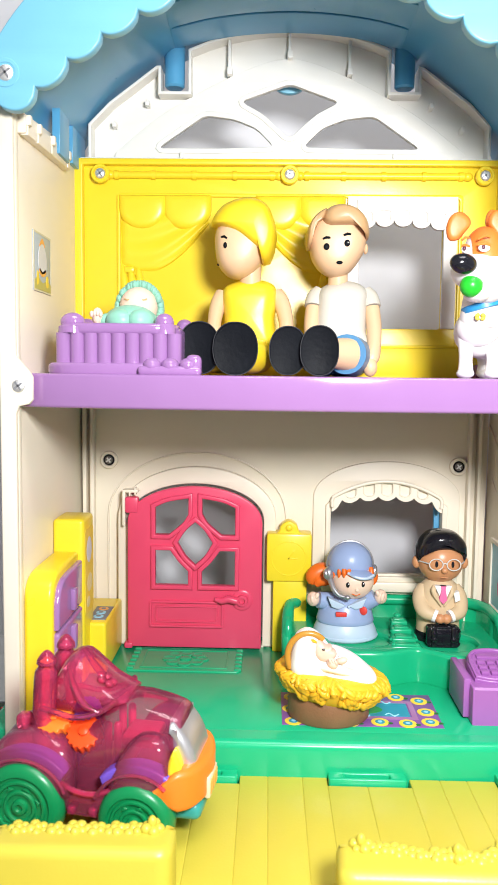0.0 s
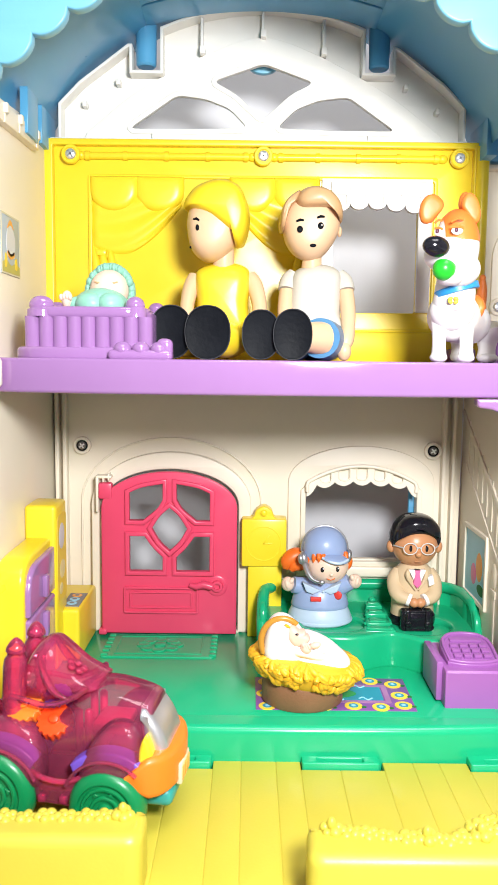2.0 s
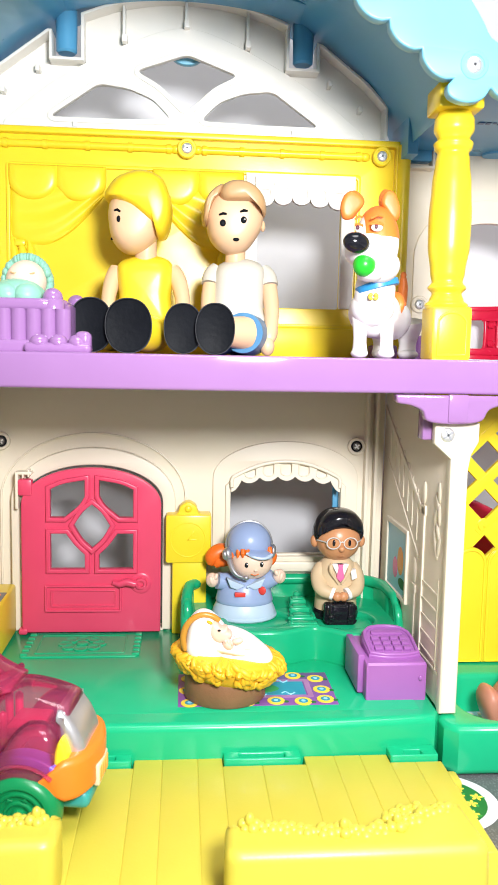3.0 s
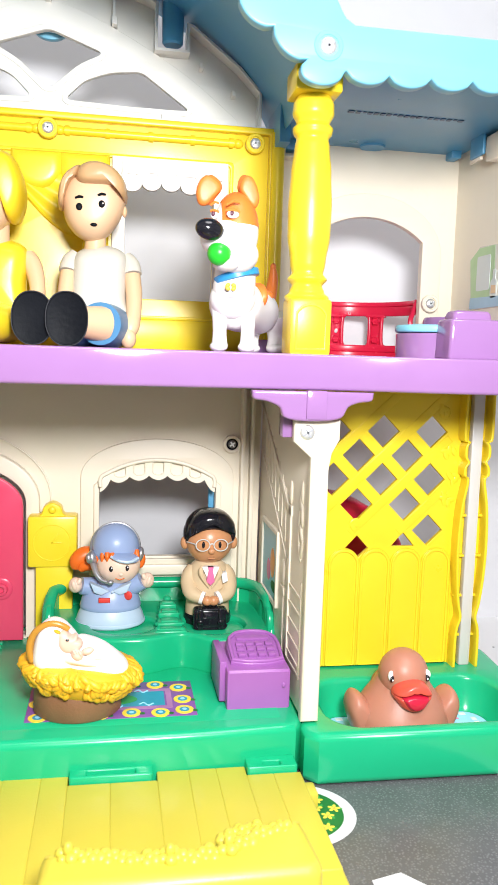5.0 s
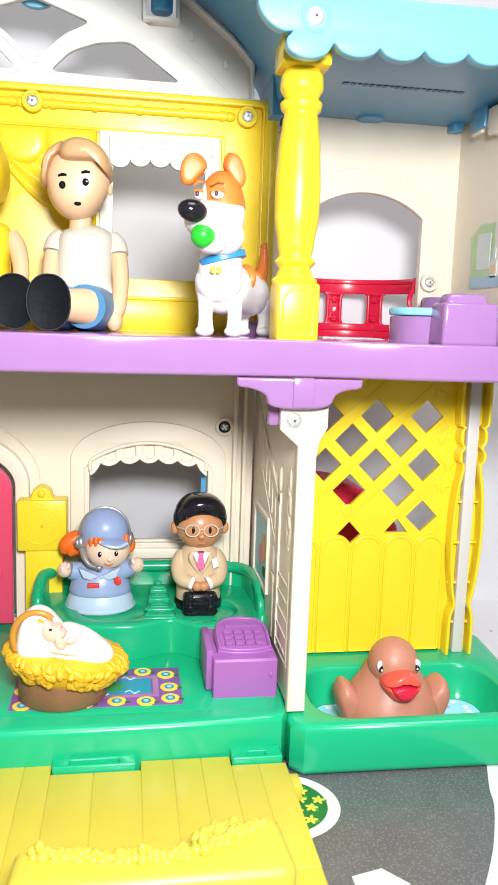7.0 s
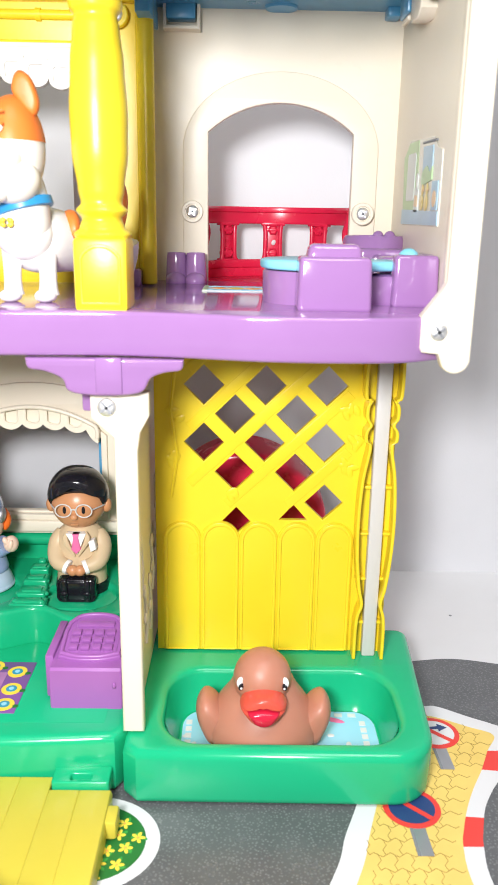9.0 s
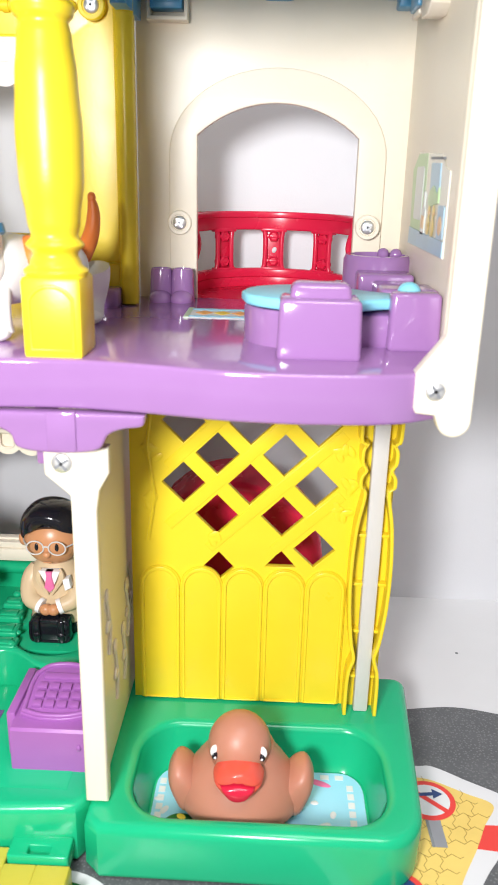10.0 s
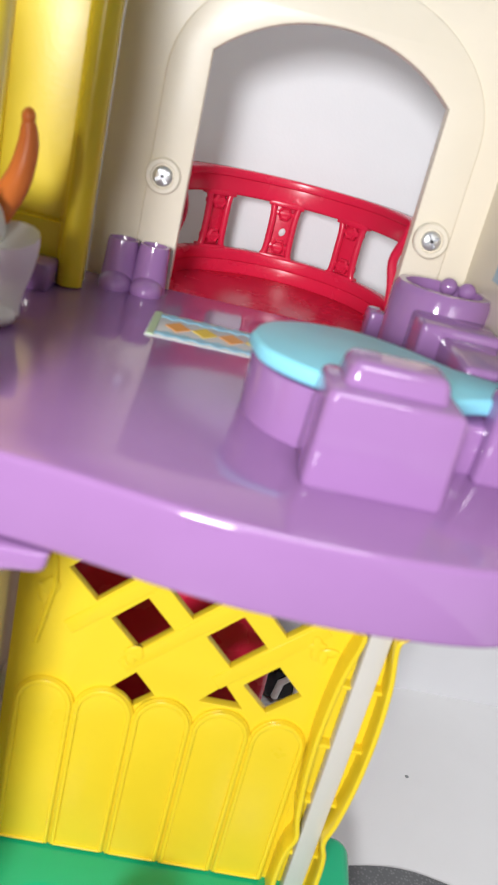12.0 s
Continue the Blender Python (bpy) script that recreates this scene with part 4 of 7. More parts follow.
def leaf_yz(c, r, rot=(0, 0, 0)):
    b2 = bmesh.new()
    ell(b2, c, r, 0, rot, 14, 10)
    part("relief_leaf", b2, CREAM, mid)


bar_yz(468, 161, 391, 115, 3.0, 130.1)
bar_yz(460, 131, 390, 86, 2.2)
for k in range(7):
    y = 398 + k * 9.2
    bar_yz(y, 91 + (y - 390) * 0.64, y, 119 + (y - 391) * 0.60, 1.6)
bar_yz(386.5, 42, 386.5, 116, 4.6, 130.1)
leaf_yz((130.7, 386.5, 123), (0.9, 2.6, 6))
bar_yz(383, 114.5, 390, 114.5, 5, 130.1)
bar_yz(398.5, 41, 398.5, 70, 4.4)
leaf_yz((130.8, 398.5, 80), (0.9, 4.2, 7))
bar_yz(394.6, 71, 402.4, 71, 4, 130.1)
for k in range(5):
    z = 45 + k * 8.2
    bar_yz(384.5, z + 0.6, 360, z, 1.5)
bar_yz(396, 40.5, 356, 41.5, 1.6)
bar_yz(360, 40, 360, 86, 1.0)
for k, (y, z) in enumerate(((366, 122), (363, 116), (368, 114), (364, 108), (368, 105), (362, 101), (366, 99), (364, 127))):
    leaf_yz((130.8, y, z), (0.8, 2.0, 5.2), (-30 + 25 * (k % 3), 0, 0))
slab(bm, frame_ring(410, 453, 57, 98, 2.6, 1.0), "yz", 129.4, 131.5, 0.4)
part("sticker_frame", bm, CREAM, mid)
bm = bmesh.new()
rbox(bm, 130.4, 130.9, 412, 451, 59, 96, 0)
wp = part("wall_sticker", bm, INKSKY, mid, "blue picture sticker with coloured shapes")
bm = bmesh.new()
ell(bm, (130.4, 424, 78), (0.3, 6, 8), 0)
ell(bm, (130.4, 434, 72), (0.3, 5, 6), 1)
ell(bm, (130.4, 420, 66), (0.3, 7, 3), 2)
part("sticker_shape", bm, [INKORANGE, HOTPINK, INKGREEN], wp)
bm = bmesh.new()
rnd = random.Random(8)
for k in range(9):
    y = 362 + k * 11 + rnd.uniform(-3, 3)
    z0 = 30 + rnd.uniform(0, 60)
    bm = bmesh.new()
    tube(bm, [(135.2, y, z0), (135.6, y + 2, z0 + 10), (135.3, y - 1, z0 + 23)], 0.9, 0, 6)
    ell(bm, (135.4, y, z0 + 24), (1.0, 3.2, 3.0), 0, (0, 0, 0), 10, 6)
    ell(bm, (135.4, y - 0.6, z0 + 12), (0.9, 3.0, 1.8), 0, (30, 0, 0), 10, 6)
    part("flower_relief", bm, CREAM, mid)

# ---------------- upper floor ----------------
lip = smooth_line([(-110, 350), (-95, 345), (-60, 340), (-10, 338), (50, 339), (100, 343), (128, 345), (150, 343), (180, 337), (205, 336), (228, 339), (243, 347)], 80)
bm = bmesh.new()
slab(bm, [lip + [(246, 352), (246, 477), (-111, 477), (-111, 352)]], "xy", 174.5, 189.6, 1.3, res=3)
floor2 = part("upper_floor", bm, PURPLE, house, "glossy purple upper floor with a curved lip")
bm = bmesh.new()
br = smooth_line([(100, 174), (101, 170.5), (107, 169.5), (113, 167), (115, 163), (122, 161.5), (134, 161.5), (142, 163), (145, 167.5), (150, 169.5), (156, 170.5), (157, 174)], 44)
br = [(128.6 + (x - 128.6) * 0.93, z) for x, z in br]
slab(bm, [br], "xz", 342, 348, 1.0, res=3)
rbox(bm, 125.4, 134.4, 341.3, 344, 162, 174.4, 0.7)
rbox(bm, 118, 124, 354, 362, 153, 172, 1)
part("floor_bracket", bm, PURPLE, floor2)

# ---------------- yellow bedroom wall ----------------
bm = bmesh.new()
uw = rrect(50, 97.5, 217, 283, 1.5)
slab(bm, [rrect(-114, 134, 189, 310.5, 1.5), uw], "xz", 458, 462, 0.4)
panel = part("bedroom_wall", bm, YELLOW, house, "yellow wall with moulded curtains and a window")
bm = bmesh.new()
slab(bm, [rrect(-114, 134, 189, 310.5, 1.5), rrect(-107, 127, 189.5, 307, 1)], "xz", 453.5, 459, 0.8)
slab(bm, [rrect(-88, 108, 206, 292, 2), rrect(-86, 106, 208, 290, 2)], "xz", 456.2, 459, 0.5)
rbox(bm, -107, 127, 454.5, 459, 189.5, 206, 0.8)
tube(bm, [(131.5, 453, 190), (131.5, 453, 308)], 3.6, 0, 14)
part("wall_border", bm, YELLOW, panel)
for a, b in ((-90, 2), (18, 108)):
    bm = bmesh.new()
    tube(bm, [(a, 457, 302), (b, 457, 302)], 2.0, 0, 14)
    for f in (0.02, 0.25, 0.5, 0.75, 0.98):
        x = a + (b - a) * f
        tube(bm, [(x - 1.2, 457, 302), (x + 1.2, 457, 302)], 2.6, 0, 14)
    for e, d in ((a, -1), (b, 1)):
        ell(bm, (e + d * 2, 457, 302), (3, 2.4, 2.4), 0, (0, 0, 0), 14, 8)
    part("curtain_rod", bm, YELLOW, panel)
for x in (-97, 10, 119):
    screw(panel, x, 453.2, 302, YELLOW)


def drape(x0, x1, side):
    """A swagged curtain in relief: two scalloped swags over a sheet drawn to its tie."""
    bm = bmesh.new()
    w = x1 - x0
    t = bmesh.new()
    nu, nv = 36, 26
    grid = []
    for j in range(nv + 1):
        row = []
        for i in range(nu + 1):
            u, v = i / nu, j / nv
            x = x0 + w * u if side < 0 else x1 - w * u
            zb = 247.5 + 28 * max(0.0, u - 0.35) ** 1.6 / 0.65 ** 1.6 + 22 * max(0, 0.2 - u)
            z = 286 + (zb - 286) * v
            edge_f = min(1.0, 14 * (1 - v), 14 * (1 - u), 14 * u + 0.1)
            fold = 0.5 + 0.5 * math.cos((v * 2.6 + u * 0.5) * 2 * math.pi)
            row.append(t.verts.new((x, 459 - max(0.0, edge_f) ** 0.5 * (2.4 + 2.2 * fold * (0.35 + 0.65 * u)), z)))
        grid.append(row)
    for j in range(nv):
        for i in range(nu):
            t.faces.new((grid[j][i], grid[j][i + 1], grid[j + 1][i + 1], grid[j + 1][i]))
    bmesh.ops.recalc_face_normals(t, faces=t.faces)
    merge(bm, t)
    swags = [bmesh.new(), bmesh.new()]
    for k in range(2):
        cx = x0 + w * (0.25 + 0.5 * k)
        hw = w * 0.27
        swag = [(cx - hw, 291), (cx + hw, 291)] + [(cx + hw * math.cos(radians(a)), 283 + 11.5 * math.sin(radians(a))) for a in range(0, -181, -15)]
        puff(swags[k], swag, 457.5, 4.0, 2, 0, c=(cx, 282), p=0.34)
    tx = x0 if side < 0 else x1
    for k in range(3):
        a = tx - side * (2 + 4.5 * k)
        tube(bm, [(a + side * 1.5, 458.4, 252), (a, 457.2, 244), (a - side * 1.0, 457.4, 228), (a - side * 1.4, 458.4, 208)], [1.0, 2.4, 2.7, 2.2], 0, 10)
    rbox(bm, tx - 3 - side * 5, tx + 3 - side * 5, 455.6, 459, 247, 251, 1.2)
    part("curtain", bm, YELLOW, panel)
    for s in swags:
        part("swag", s, YELLOW, panel)


drape(-86, -35, -1)
drape(-8, 41, 1)
bm = bmesh.new()
slab(bm, [[(43, 217.2), (43, 291), (105, 291), (105, 217.2), (97.5, 217.2), (97.5, 283), (50, 283), (50, 217.2)]], "xz", 455.5, 459, 0.7)
uwf = part("window_frame", bm, WHITE, panel, "white window frame with a scalloped valance")
bm = bmesh.new()
rbox(bm, 48, 102, 453.6, 457, 281, 289, 0.8)
valance = part("valance", bm, WHITE, uwf)
for k in range(5):
    x, z = 53.4 + k * 10.3, 283.6 - abs(k - 1.6) * 0.9
    bm = bmesh.new()
    lobe = [(x - 5.2, z + 2), (x + 5.2, z + 2)] + [(x + 5.2 * math.cos(radians(a)), z - 5.4 + 4.2 * math.sin(radians(a))) for a in range(0, -181, -15)]
    slab(bm, [lobe, rrect(x - 3.2, x + 3.2, z - 6.6, z - 0.6, 1.2)], "xz", 452.6, 454.4, 0.35)
    slab(bm, [lobe], "xz", 453.8, 456.6, 0.4)
    part("valance_scallop", bm, WHITE, valance)

# ---------------- gable ----------------
bm = bmesh.new()
g_out = [(-105, 311), (-105, 331), (-93, 343), (-66, 363), (-63.5, 363), (-63.5, 349), (-48, 349), (-48, 372)] + arc(9, 243, 141, 141, 112.5, 67.5, 16) + [(66, 372), (66, 349), (81.5, 349), (81.5, 363), (85, 362), (111, 343), (123, 331), (123, 311)]
k2 = list(reversed(rounded([(17.5, 320), (28, 330.4), (41, 335.4), (57.6, 337.4), (84.6, 319), (50, 319)], 4.0)))
k1 = [(18.6 - x, z) for x, z in reversed(k2)]
k3 = list(reversed(rounded([(9.6, 355), (38, 345), (25, 338.4), (9.6, 324.6), (-5.8, 338.4), (-18.6, 345.2)], 4.0)))
slab(bm, [g_out, *[ring_of(k, -1.6) for k in (k1, k2, k3)]], "xz", 469.5, 473, 0.4)
gable = part("gable_wall", bm, WHITE, house, "white arched gable with three small openings")
bm = bmesh.new()
g_in = [(-92, 311), (-90, 317), (-62, 339), (-22, 360), (9, 369), (40, 360), (80, 339), (110, 317), (112, 311)]
g_in = smooth_line(g_in[1:-1], 40)
g_in = [(-92, 312)] + g_in + [(112, 312)]
slab(bm, [g_in, ring_of(k1, -0.5), ring_of(k2, -0.5), ring_of(k3, -0.5)], "xz", 465.5, 470, 0.3)
part("gable_plate", bm, WHITE, gable)
bm = bmesh.new()
for k in (k1, k2, k3):
    slab(bm, [ring_of(k, -2.8), k], "xz", 464.5, 467.5, 0.35)
slab(bm, [g_out, ring_of(g_out, 1.6)], "xz", 459.5, 470, 0.4)
part("opening_rim", bm, WHITE, gable)
bm = bmesh.new()
for x, z0, z1 in ((-25, 360, 378), (9, 369, 383), (43, 360, 378)):
    rbox(bm, x - 0.8, x + 0.8, 462, 470, z0, z1, 0.3)
    rbox(bm, x - 1.2, x + 1.8, 461, 470, z0 - 1, z0 + 3, 0.4)
    part("gable_rib", bm, WHITE, gable)
    bm = bmesh.new()
for x, z in ((-91, 332), (-72, 344), (90, 343), (108, 330), (-52, 315), (70, 315)):
    rbox(bm, x - 1.2, x + 1.2, 463, 470, z - 1.6, z + 1.6, 0.5)
    part("gable_peg", bm, WHITE, gable)
    bm = bmesh.new()
# shelf between gable and panel
bm = bmesh.new()
rbox(bm, -112, 130, 458, 474, 309.5, 312, 0.4)
part("gable_ledge", bm, WHITE, gable)
bm = bmesh.new()
slab(bm, [arc(9.5, 359, 9, 5.5, 180, 360, 14)], "xz", 476, 480, 0.5)
part("roof_tab", bm, SKY, house)

# ---------------- roof ----------------
half = [(126.5, 309), (122.5, 325), (104, 348), (75, 369), (41, 384.5), (0, 391)]
prof = smooth_line([(8 + a, z) for a, z in half] + [(8 - a, z) for a, z in reversed(half[:-1])], 80)
inner = smooth_line([(-98, 307.2), (-86, 317.8), (-71.5, 328.1), (-57.2, 336.8), (-43, 344), (-20, 353), (8, 357), (36, 353), (59, 344), (73, 337), (88, 327), (104, 315), (118, 303.8)], 96)
bm = bmesh.new()
slab(bm, [prof + [(x + (8 - x) * 0.022, z - 3) for x, z in reversed(prof)]], "xz", 338, 482, 0.6)
roof = part("roof", bm, [SHADEDSKY], house, "arched blue plastic roof with a scalloped edge")
bm = bmesh.new()
edge = scallops(inner, 14, 4.0)
west_end = smooth_line([(-115.5, 321.2), (-120.6, 320.2), (-124.2, 318), (-125.9, 313.6), (-125.8, 306.5), (-124.8, 301.3), (-122.6, 299.3), (-119, 300), (-115.4, 303.2)], 40) + smooth_line([(-115.0, 303.2), (-113, 299.8), (-109.6, 298.0), (-105, 297.8), (-101, 299.8), (-98.6, 303.2)], 24)
east_end = smooth_line([(118.0, 303.6), (115.8, 301), (116.6, 297.2), (121.4, 294.9), (127, 294.9), (131.4, 297), (133.6, 300.4)], 28)
wing_low = scallops([(134.2, 300.6), (150, 300.2), (190, 301.2), (232, 303), (258, 303.6)], 7, 4.0)
slab(bm, [[(257.6, 319), (200, 318.4), (137, 318.2), (133.4, 320.4)] + [q for q in prof if q[1] > 321.6] + west_end + edge + east_end[1:] + wing_low], "xz", 333, 338.5, 0.9, res=3)
part("scalloped_trim", bm, SKY, roof, "sky blue scalloped trim")
bm = bmesh.new()
side_low = scallops([(478, 297), (339, 297)][::-1], 10, 6.0)
slab(bm, [side_low + [(478, 309), (339, 309)]], "yz", -124, -121.6, 0.5)
part("side_eave", bm, SHADEDSKY, roof, "scalloped blue side eave")
bm = bmesh.new()
for x in (-56, 74):
    lathe(bm, [(4.6, 351.5), (5.6, 352.5), (6.0, 376)], (x, 463, 0), 0, 28)
    part("roof_peg", bm, SHADEDSKY, roof)
    bm = bmesh.new()
for y0, y1 in ((376, 404), (406, 432), (434, 459)):
    mid_z = smooth_line([(8 - a, z - 2) for a, z in ((62, 375), (41, 383), (20, 388), (0, 389.6), (-20, 388), (-41, 383), (-62, 375))], 36)
    low_z = smooth_line([(-55, 371.5), (-36, 376.2), (-14, 379.2), (8, 380.2), (30, 379.2), (52, 376.2), (71, 371.5)], 36)
    slab(bm, [mid_z + list(reversed(low_z))], "xz", y0, y1, 0.4)
    part("roof_rib", bm, SHADEDSKY, roof)
    bm = bmesh.new()
slab(bm, [[(-110, 299), (-106, 299), (-106, 321), (-110, 321)]], "xz", 402, 421, 0.5)
slab(bm, [[(-114, 304), (-109, 304), (-109, 324), (-114, 324)]], "xz", 440, 470, 0.5)
part("roof_rail", bm, SHADEDSKY, roof)
bm = bmesh.new()
slab(bm, [[(129, 300), (135, 300), (135, 330), (129, 330)]], "xz", 438, 472, 0.5)
part("roof_rail", bm, SHADEDSKY, roof)
screw(roof, -110.2, 333, 312.6, SKY, r=3.5)
screw(roof, 126.4, 333, 309.4, SKY, r=3.5)
# low roof over the side wing
bm = bmesh.new()
slab(bm, [[(134, 310), (252, 310), (252, 313.5), (134, 316)]], "xz", 336, 480, 0.5)
wing_roof = part("wing_roof", bm, SHADEDSKY, house, "low blue plastic roof over the side wing")
x = 158.0
MARK = plastic("blue_mark", (0.035, 0.12, 0.26), 0.4)
for wv in (3, 2.2, 0, 2.2, 2.2, 2.2, 2.2, 0, 2.2, 2.2, 2.2, 2.2, 0, 2.2, 2.2, 2.2, 2.2, 0, 2.6):
    bm = bmesh.new()
    rbox(bm, x, x + (wv or 1.6), 410, 413.2 if wv else 411.8, 309.6, 310.1, 0)
    part("moulded_mark", bm, MARK, wing_roof)
    x += (wv or 1.6) + 1.1
bm = bmesh.new()
lathe(bm, [(7, 308.8), (7.5, 310.2)], (190, 470, 0), 0, 24)
part("roof_rib", bm, SHADEDSKY, wing_roof)
for x0, x1, y0, y1, z0 in ((238.2, 240.2, 429, 445, 299.5), (237, 243, 466, 476, 306), (139, 152, 468, 476, 304)):
    bm = bmesh.new()
    rbox(bm, x0, x1, y0, y1, z0, 311, 0.8)
    part("roof_rib", bm, SHADEDSKY, wing_roof)

# ---------------- side wing: walls ----------------
bm = bmesh.new()
hole = arched(157.5, 225.5, 188, 258, 271)
slab(bm, [[(132, 186), (249, 186), (249, 312), (132, 312)], hole], "xz", 476, 480, 0.4)
wing = part("wing_wall", bm, CREAM, house, "cream wall with an arched balcony doorway")
bm = bmesh.new()
band = basket(145.5, 237.5, 190, 250, 284.5)[1:] + [(145.5, 190), (157.5, 190)] + list(reversed(arched(157.5, 225.5, 190, 258, 271)[2:])) + [(225.5, 190)]
slab(bm, [band], "xz", 474.6, 477, 0.5)
part("arch_moulding", bm, CREAM, wing)
screw(wing, 150, 473.6, 222.2, CREAM)
bm = bmesh.new()
slab(bm, [[(137.6, 312), (137.6, 300), (154, 300), (154, 312), (152.6, 312), (152.6, 301.6), (139, 301.6), (139, 312)]], "xz", 468.5, 477, 0.4)
part("peg_bracket", bm, CREAM, wing)
screw(wing, 231.2, 471.4, 222.4, CREAM)
bm = bmesh.new()
slab(bm, [[(348, 178), (478, 186), (478, 311), (348, 311)]], "yz", 246, 250, 0.5)
rbox(bm, 240.5, 250.5, 342, 349, 190, 312, 2.0, 3)
right = part("side_wall", bm, CREAM, house, "cream plastic side wall of the wing")
bm = bmesh.new()
slab(bm, [[(250.3, 311.5), (250.3, 176)] + arc(245.3, 176, 5, 5, 0, -150, 10) + [(239.5, 177.5), (234, 178), (233.2, 179.5), (233.2, 190), (239.5, 198.5), (240.8, 201), (240.8, 311.5)]], "xz", 339.8, 346, 1.0, res=3)
part("wall_bracket", bm, CREAM, right)
screw(right, 239, 339.6, 185, None)
bm = bmesh.new()
for y0, y1, z0 in ((410, 428, 294), (354, 372, 294)):
    slab(bm, [[(y0, z0 + 3), (y0 + 4, z0), (y1 - 1, z0 + 1), (y1, z0 + 3), (y1, 308), (y0, 308)]], "yz", 239.5, 246.5, 0.6)
    part("wall_tab", bm, CREAM, right)
    bm = bmesh.new()
for y0, y1 in ((430, 451), (383, 403)):
    rbox(bm, 241, 246.5, y0, y1, 303, 307.5, 0.6)
    rbox(bm, 239.6, 241.6, y0 + 5, y1 - 3, 298, 305, 0.5)
    part("wall_tab", bm, CREAM, right)
    bm = bmesh.new()
bm = bmesh.new()
slab(bm, [[(381.5, 214), (448, 214), (452, 243), (448.5, 243), (440, 248.4), (396, 246.4), (389, 242), (382, 241)]], "yz", 245.6, 246.2)
PALESKY = plastic("pale_sky_print", (0.62, 0.66, 0.63), 0.3, 0.1, 0.02)
PALEMINT = plastic("pale_mint_print", (0.46, 0.62, 0.36), 0.3, 0.1, 0.02)
# Next four print colours are lightened to put the sticker's glare in.
FRAMEGREEN = plastic("green_frame_print", (0.40, 0.58, 0.30), 0.3, 0.3, 0.02)
PALEYEL = plastic("pale_yellow_print", (0.74, 0.60, 0.24), 0.3, 0.1, 0.02)
PALEORANGE = plastic("pale_orange_print", (0.74, 0.50, 0.28), 0.3, 0.1, 0.02)
TOWEL = plastic("towel_blue_print", (0.34, 0.52, 0.64), 0.3, 0.2, 0.02)
bs = part("wall_sticker", bm, plastic("clear_sticker", (0.72, 0.69, 0.60), 0.25, 0.06, 0.02), right, "worn printed bathroom sticker with torn corners")


def sticker_piece(name, outline, mat_, lift=0.4):
    bm = bmesh.new()
    slab(bm, [outline], "yz", 245.7 - lift, 245.8)
    part(name, bm, mat_, bs)


sticker_piece("mirror_frame", [(420, 217), (447.6, 217), (451.4, 242), (440.5, 247.6), (422, 247.4)], FRAMEGREEN, 0.2)
sticker_piece("mirror_glass", rrect(426, 442, 224, 243, 1.6), PALESKY, 0.4)
sticker_piece("shelf_print", [(381.8, 214.4), (449, 214.4), (448.4, 220.6), (381.8, 219.4)], TOWEL, 0.5)
sticker_piece("towel_print", [(395, 231), (411.5, 229.6), (412.6, 244), (396, 243.6)], TOWEL, 0.4)
sticker_piece("towel_hill", smooth_line([(395, 231), (411.5, 229.6), (411.8, 234), (404, 236.5), (399, 234), (395.2, 236)], 20), FRAMEGREEN, 0.55)
sticker_piece("towel_rail", [(391, 244.6), (414.4, 245.2), (414.4, 246), (391, 245.4)], GREYPRINT, 0.5)
sticker_piece("bottle_print", smooth_line([(417.4, 219.6), (424, 219.8), (424.4, 227.6), (422.2, 229.6), (422.2, 234), (419.2, 234), (419.2, 229.4), (417.2, 227.4), (417.4, 219.6)], 40)[:-1], PALESKY, 0.5)
sticker_piece("bottle_label", [(418.2, 221.4), (423.4, 221.6), (423.4, 226), (418.2, 225.8)], PALEORANGE, 0.62)
sticker_piece("cup_print", rrect(384, 394, 219.8, 230.4, 1), TOWEL, 0.45)
sticker_piece("cup_flower", [(389 + 3 * math.cos(a), 224 + 3 * math.sin(a)) for a in [2 * math.pi * i / 16 for i in range(16)]], PALEORANGE, 0.6)
for y, z in ((410.6, 219.6), (402.6, 219.4)):
    bm = bmesh.new()
    ell(bm, (245.3, y, z + 3.4), (0.3, 3.4, 3.4), 0, (0, 0, 0), 14, 8)
    ell(bm, (245.3, y - 0.8, z + 8.4), (0.3, 2.1, 2.4), 0, (0, 0, 0), 12, 8)
    ell(bm, (245.2, y - 2.8, z + 8.0), (0.3, 1.0, 0.6), 1, (0, 0, 0), 8, 6)
    part("duck_print", bm, [PALEYEL, PALEORANGE], bs)
bs.location.z += 4 * MM

# ---------------- balcony ----------------
bm = bmesh.new()
bal = smooth_line([(150, 480), (151.5, 502), (159, 521), (174, 533), (191, 537), (208, 533), (223, 521), (231.5, 502), (233, 480)], 60)
slab(bm, [bal], "xy", 184, 188.5, 0.8)
slab(bm, [strip(list(reversed(bal)), 3.2)], "xy", 188, 193.5, 0.8)
balcony = part("balcony", bm, RED, house, "red plastic balcony with a curved railing")
bm = bmesh.new()
lab = list(reversed(bal))
slab(bm, [strip(lab, 3.8)], "xy", 216.5, 225, 0.9)
slab(bm, [strip(lab, 5)], "xy", 222.5, 225.5, 0.6)
part("railing", bm, RED, balcony)
bm = bmesh.new()
slab(bm, [strip(lab, 4.2)], "xy", 193, 197.5, 0.8)
part("bottom_rail", bm, RED, balcony)
def post_at(px):
    """The place and turn of a baluster on the curved rail nearest to a given x."""
    i = min(range(1, len(bal) - 1), key=lambda k: abs(bal[k][0] - px))
    d = Vector(bal[i + 1]) - Vector(bal[i - 1])
    return at(191 + (bal[i][0] - 191) * 0.955, 480 + (bal[i][1] - 480) * 0.965, 0, 0, 0, math.degrees(math.atan2(d.y, d.x))), math.degrees(math.atan2(d.y, d.x))


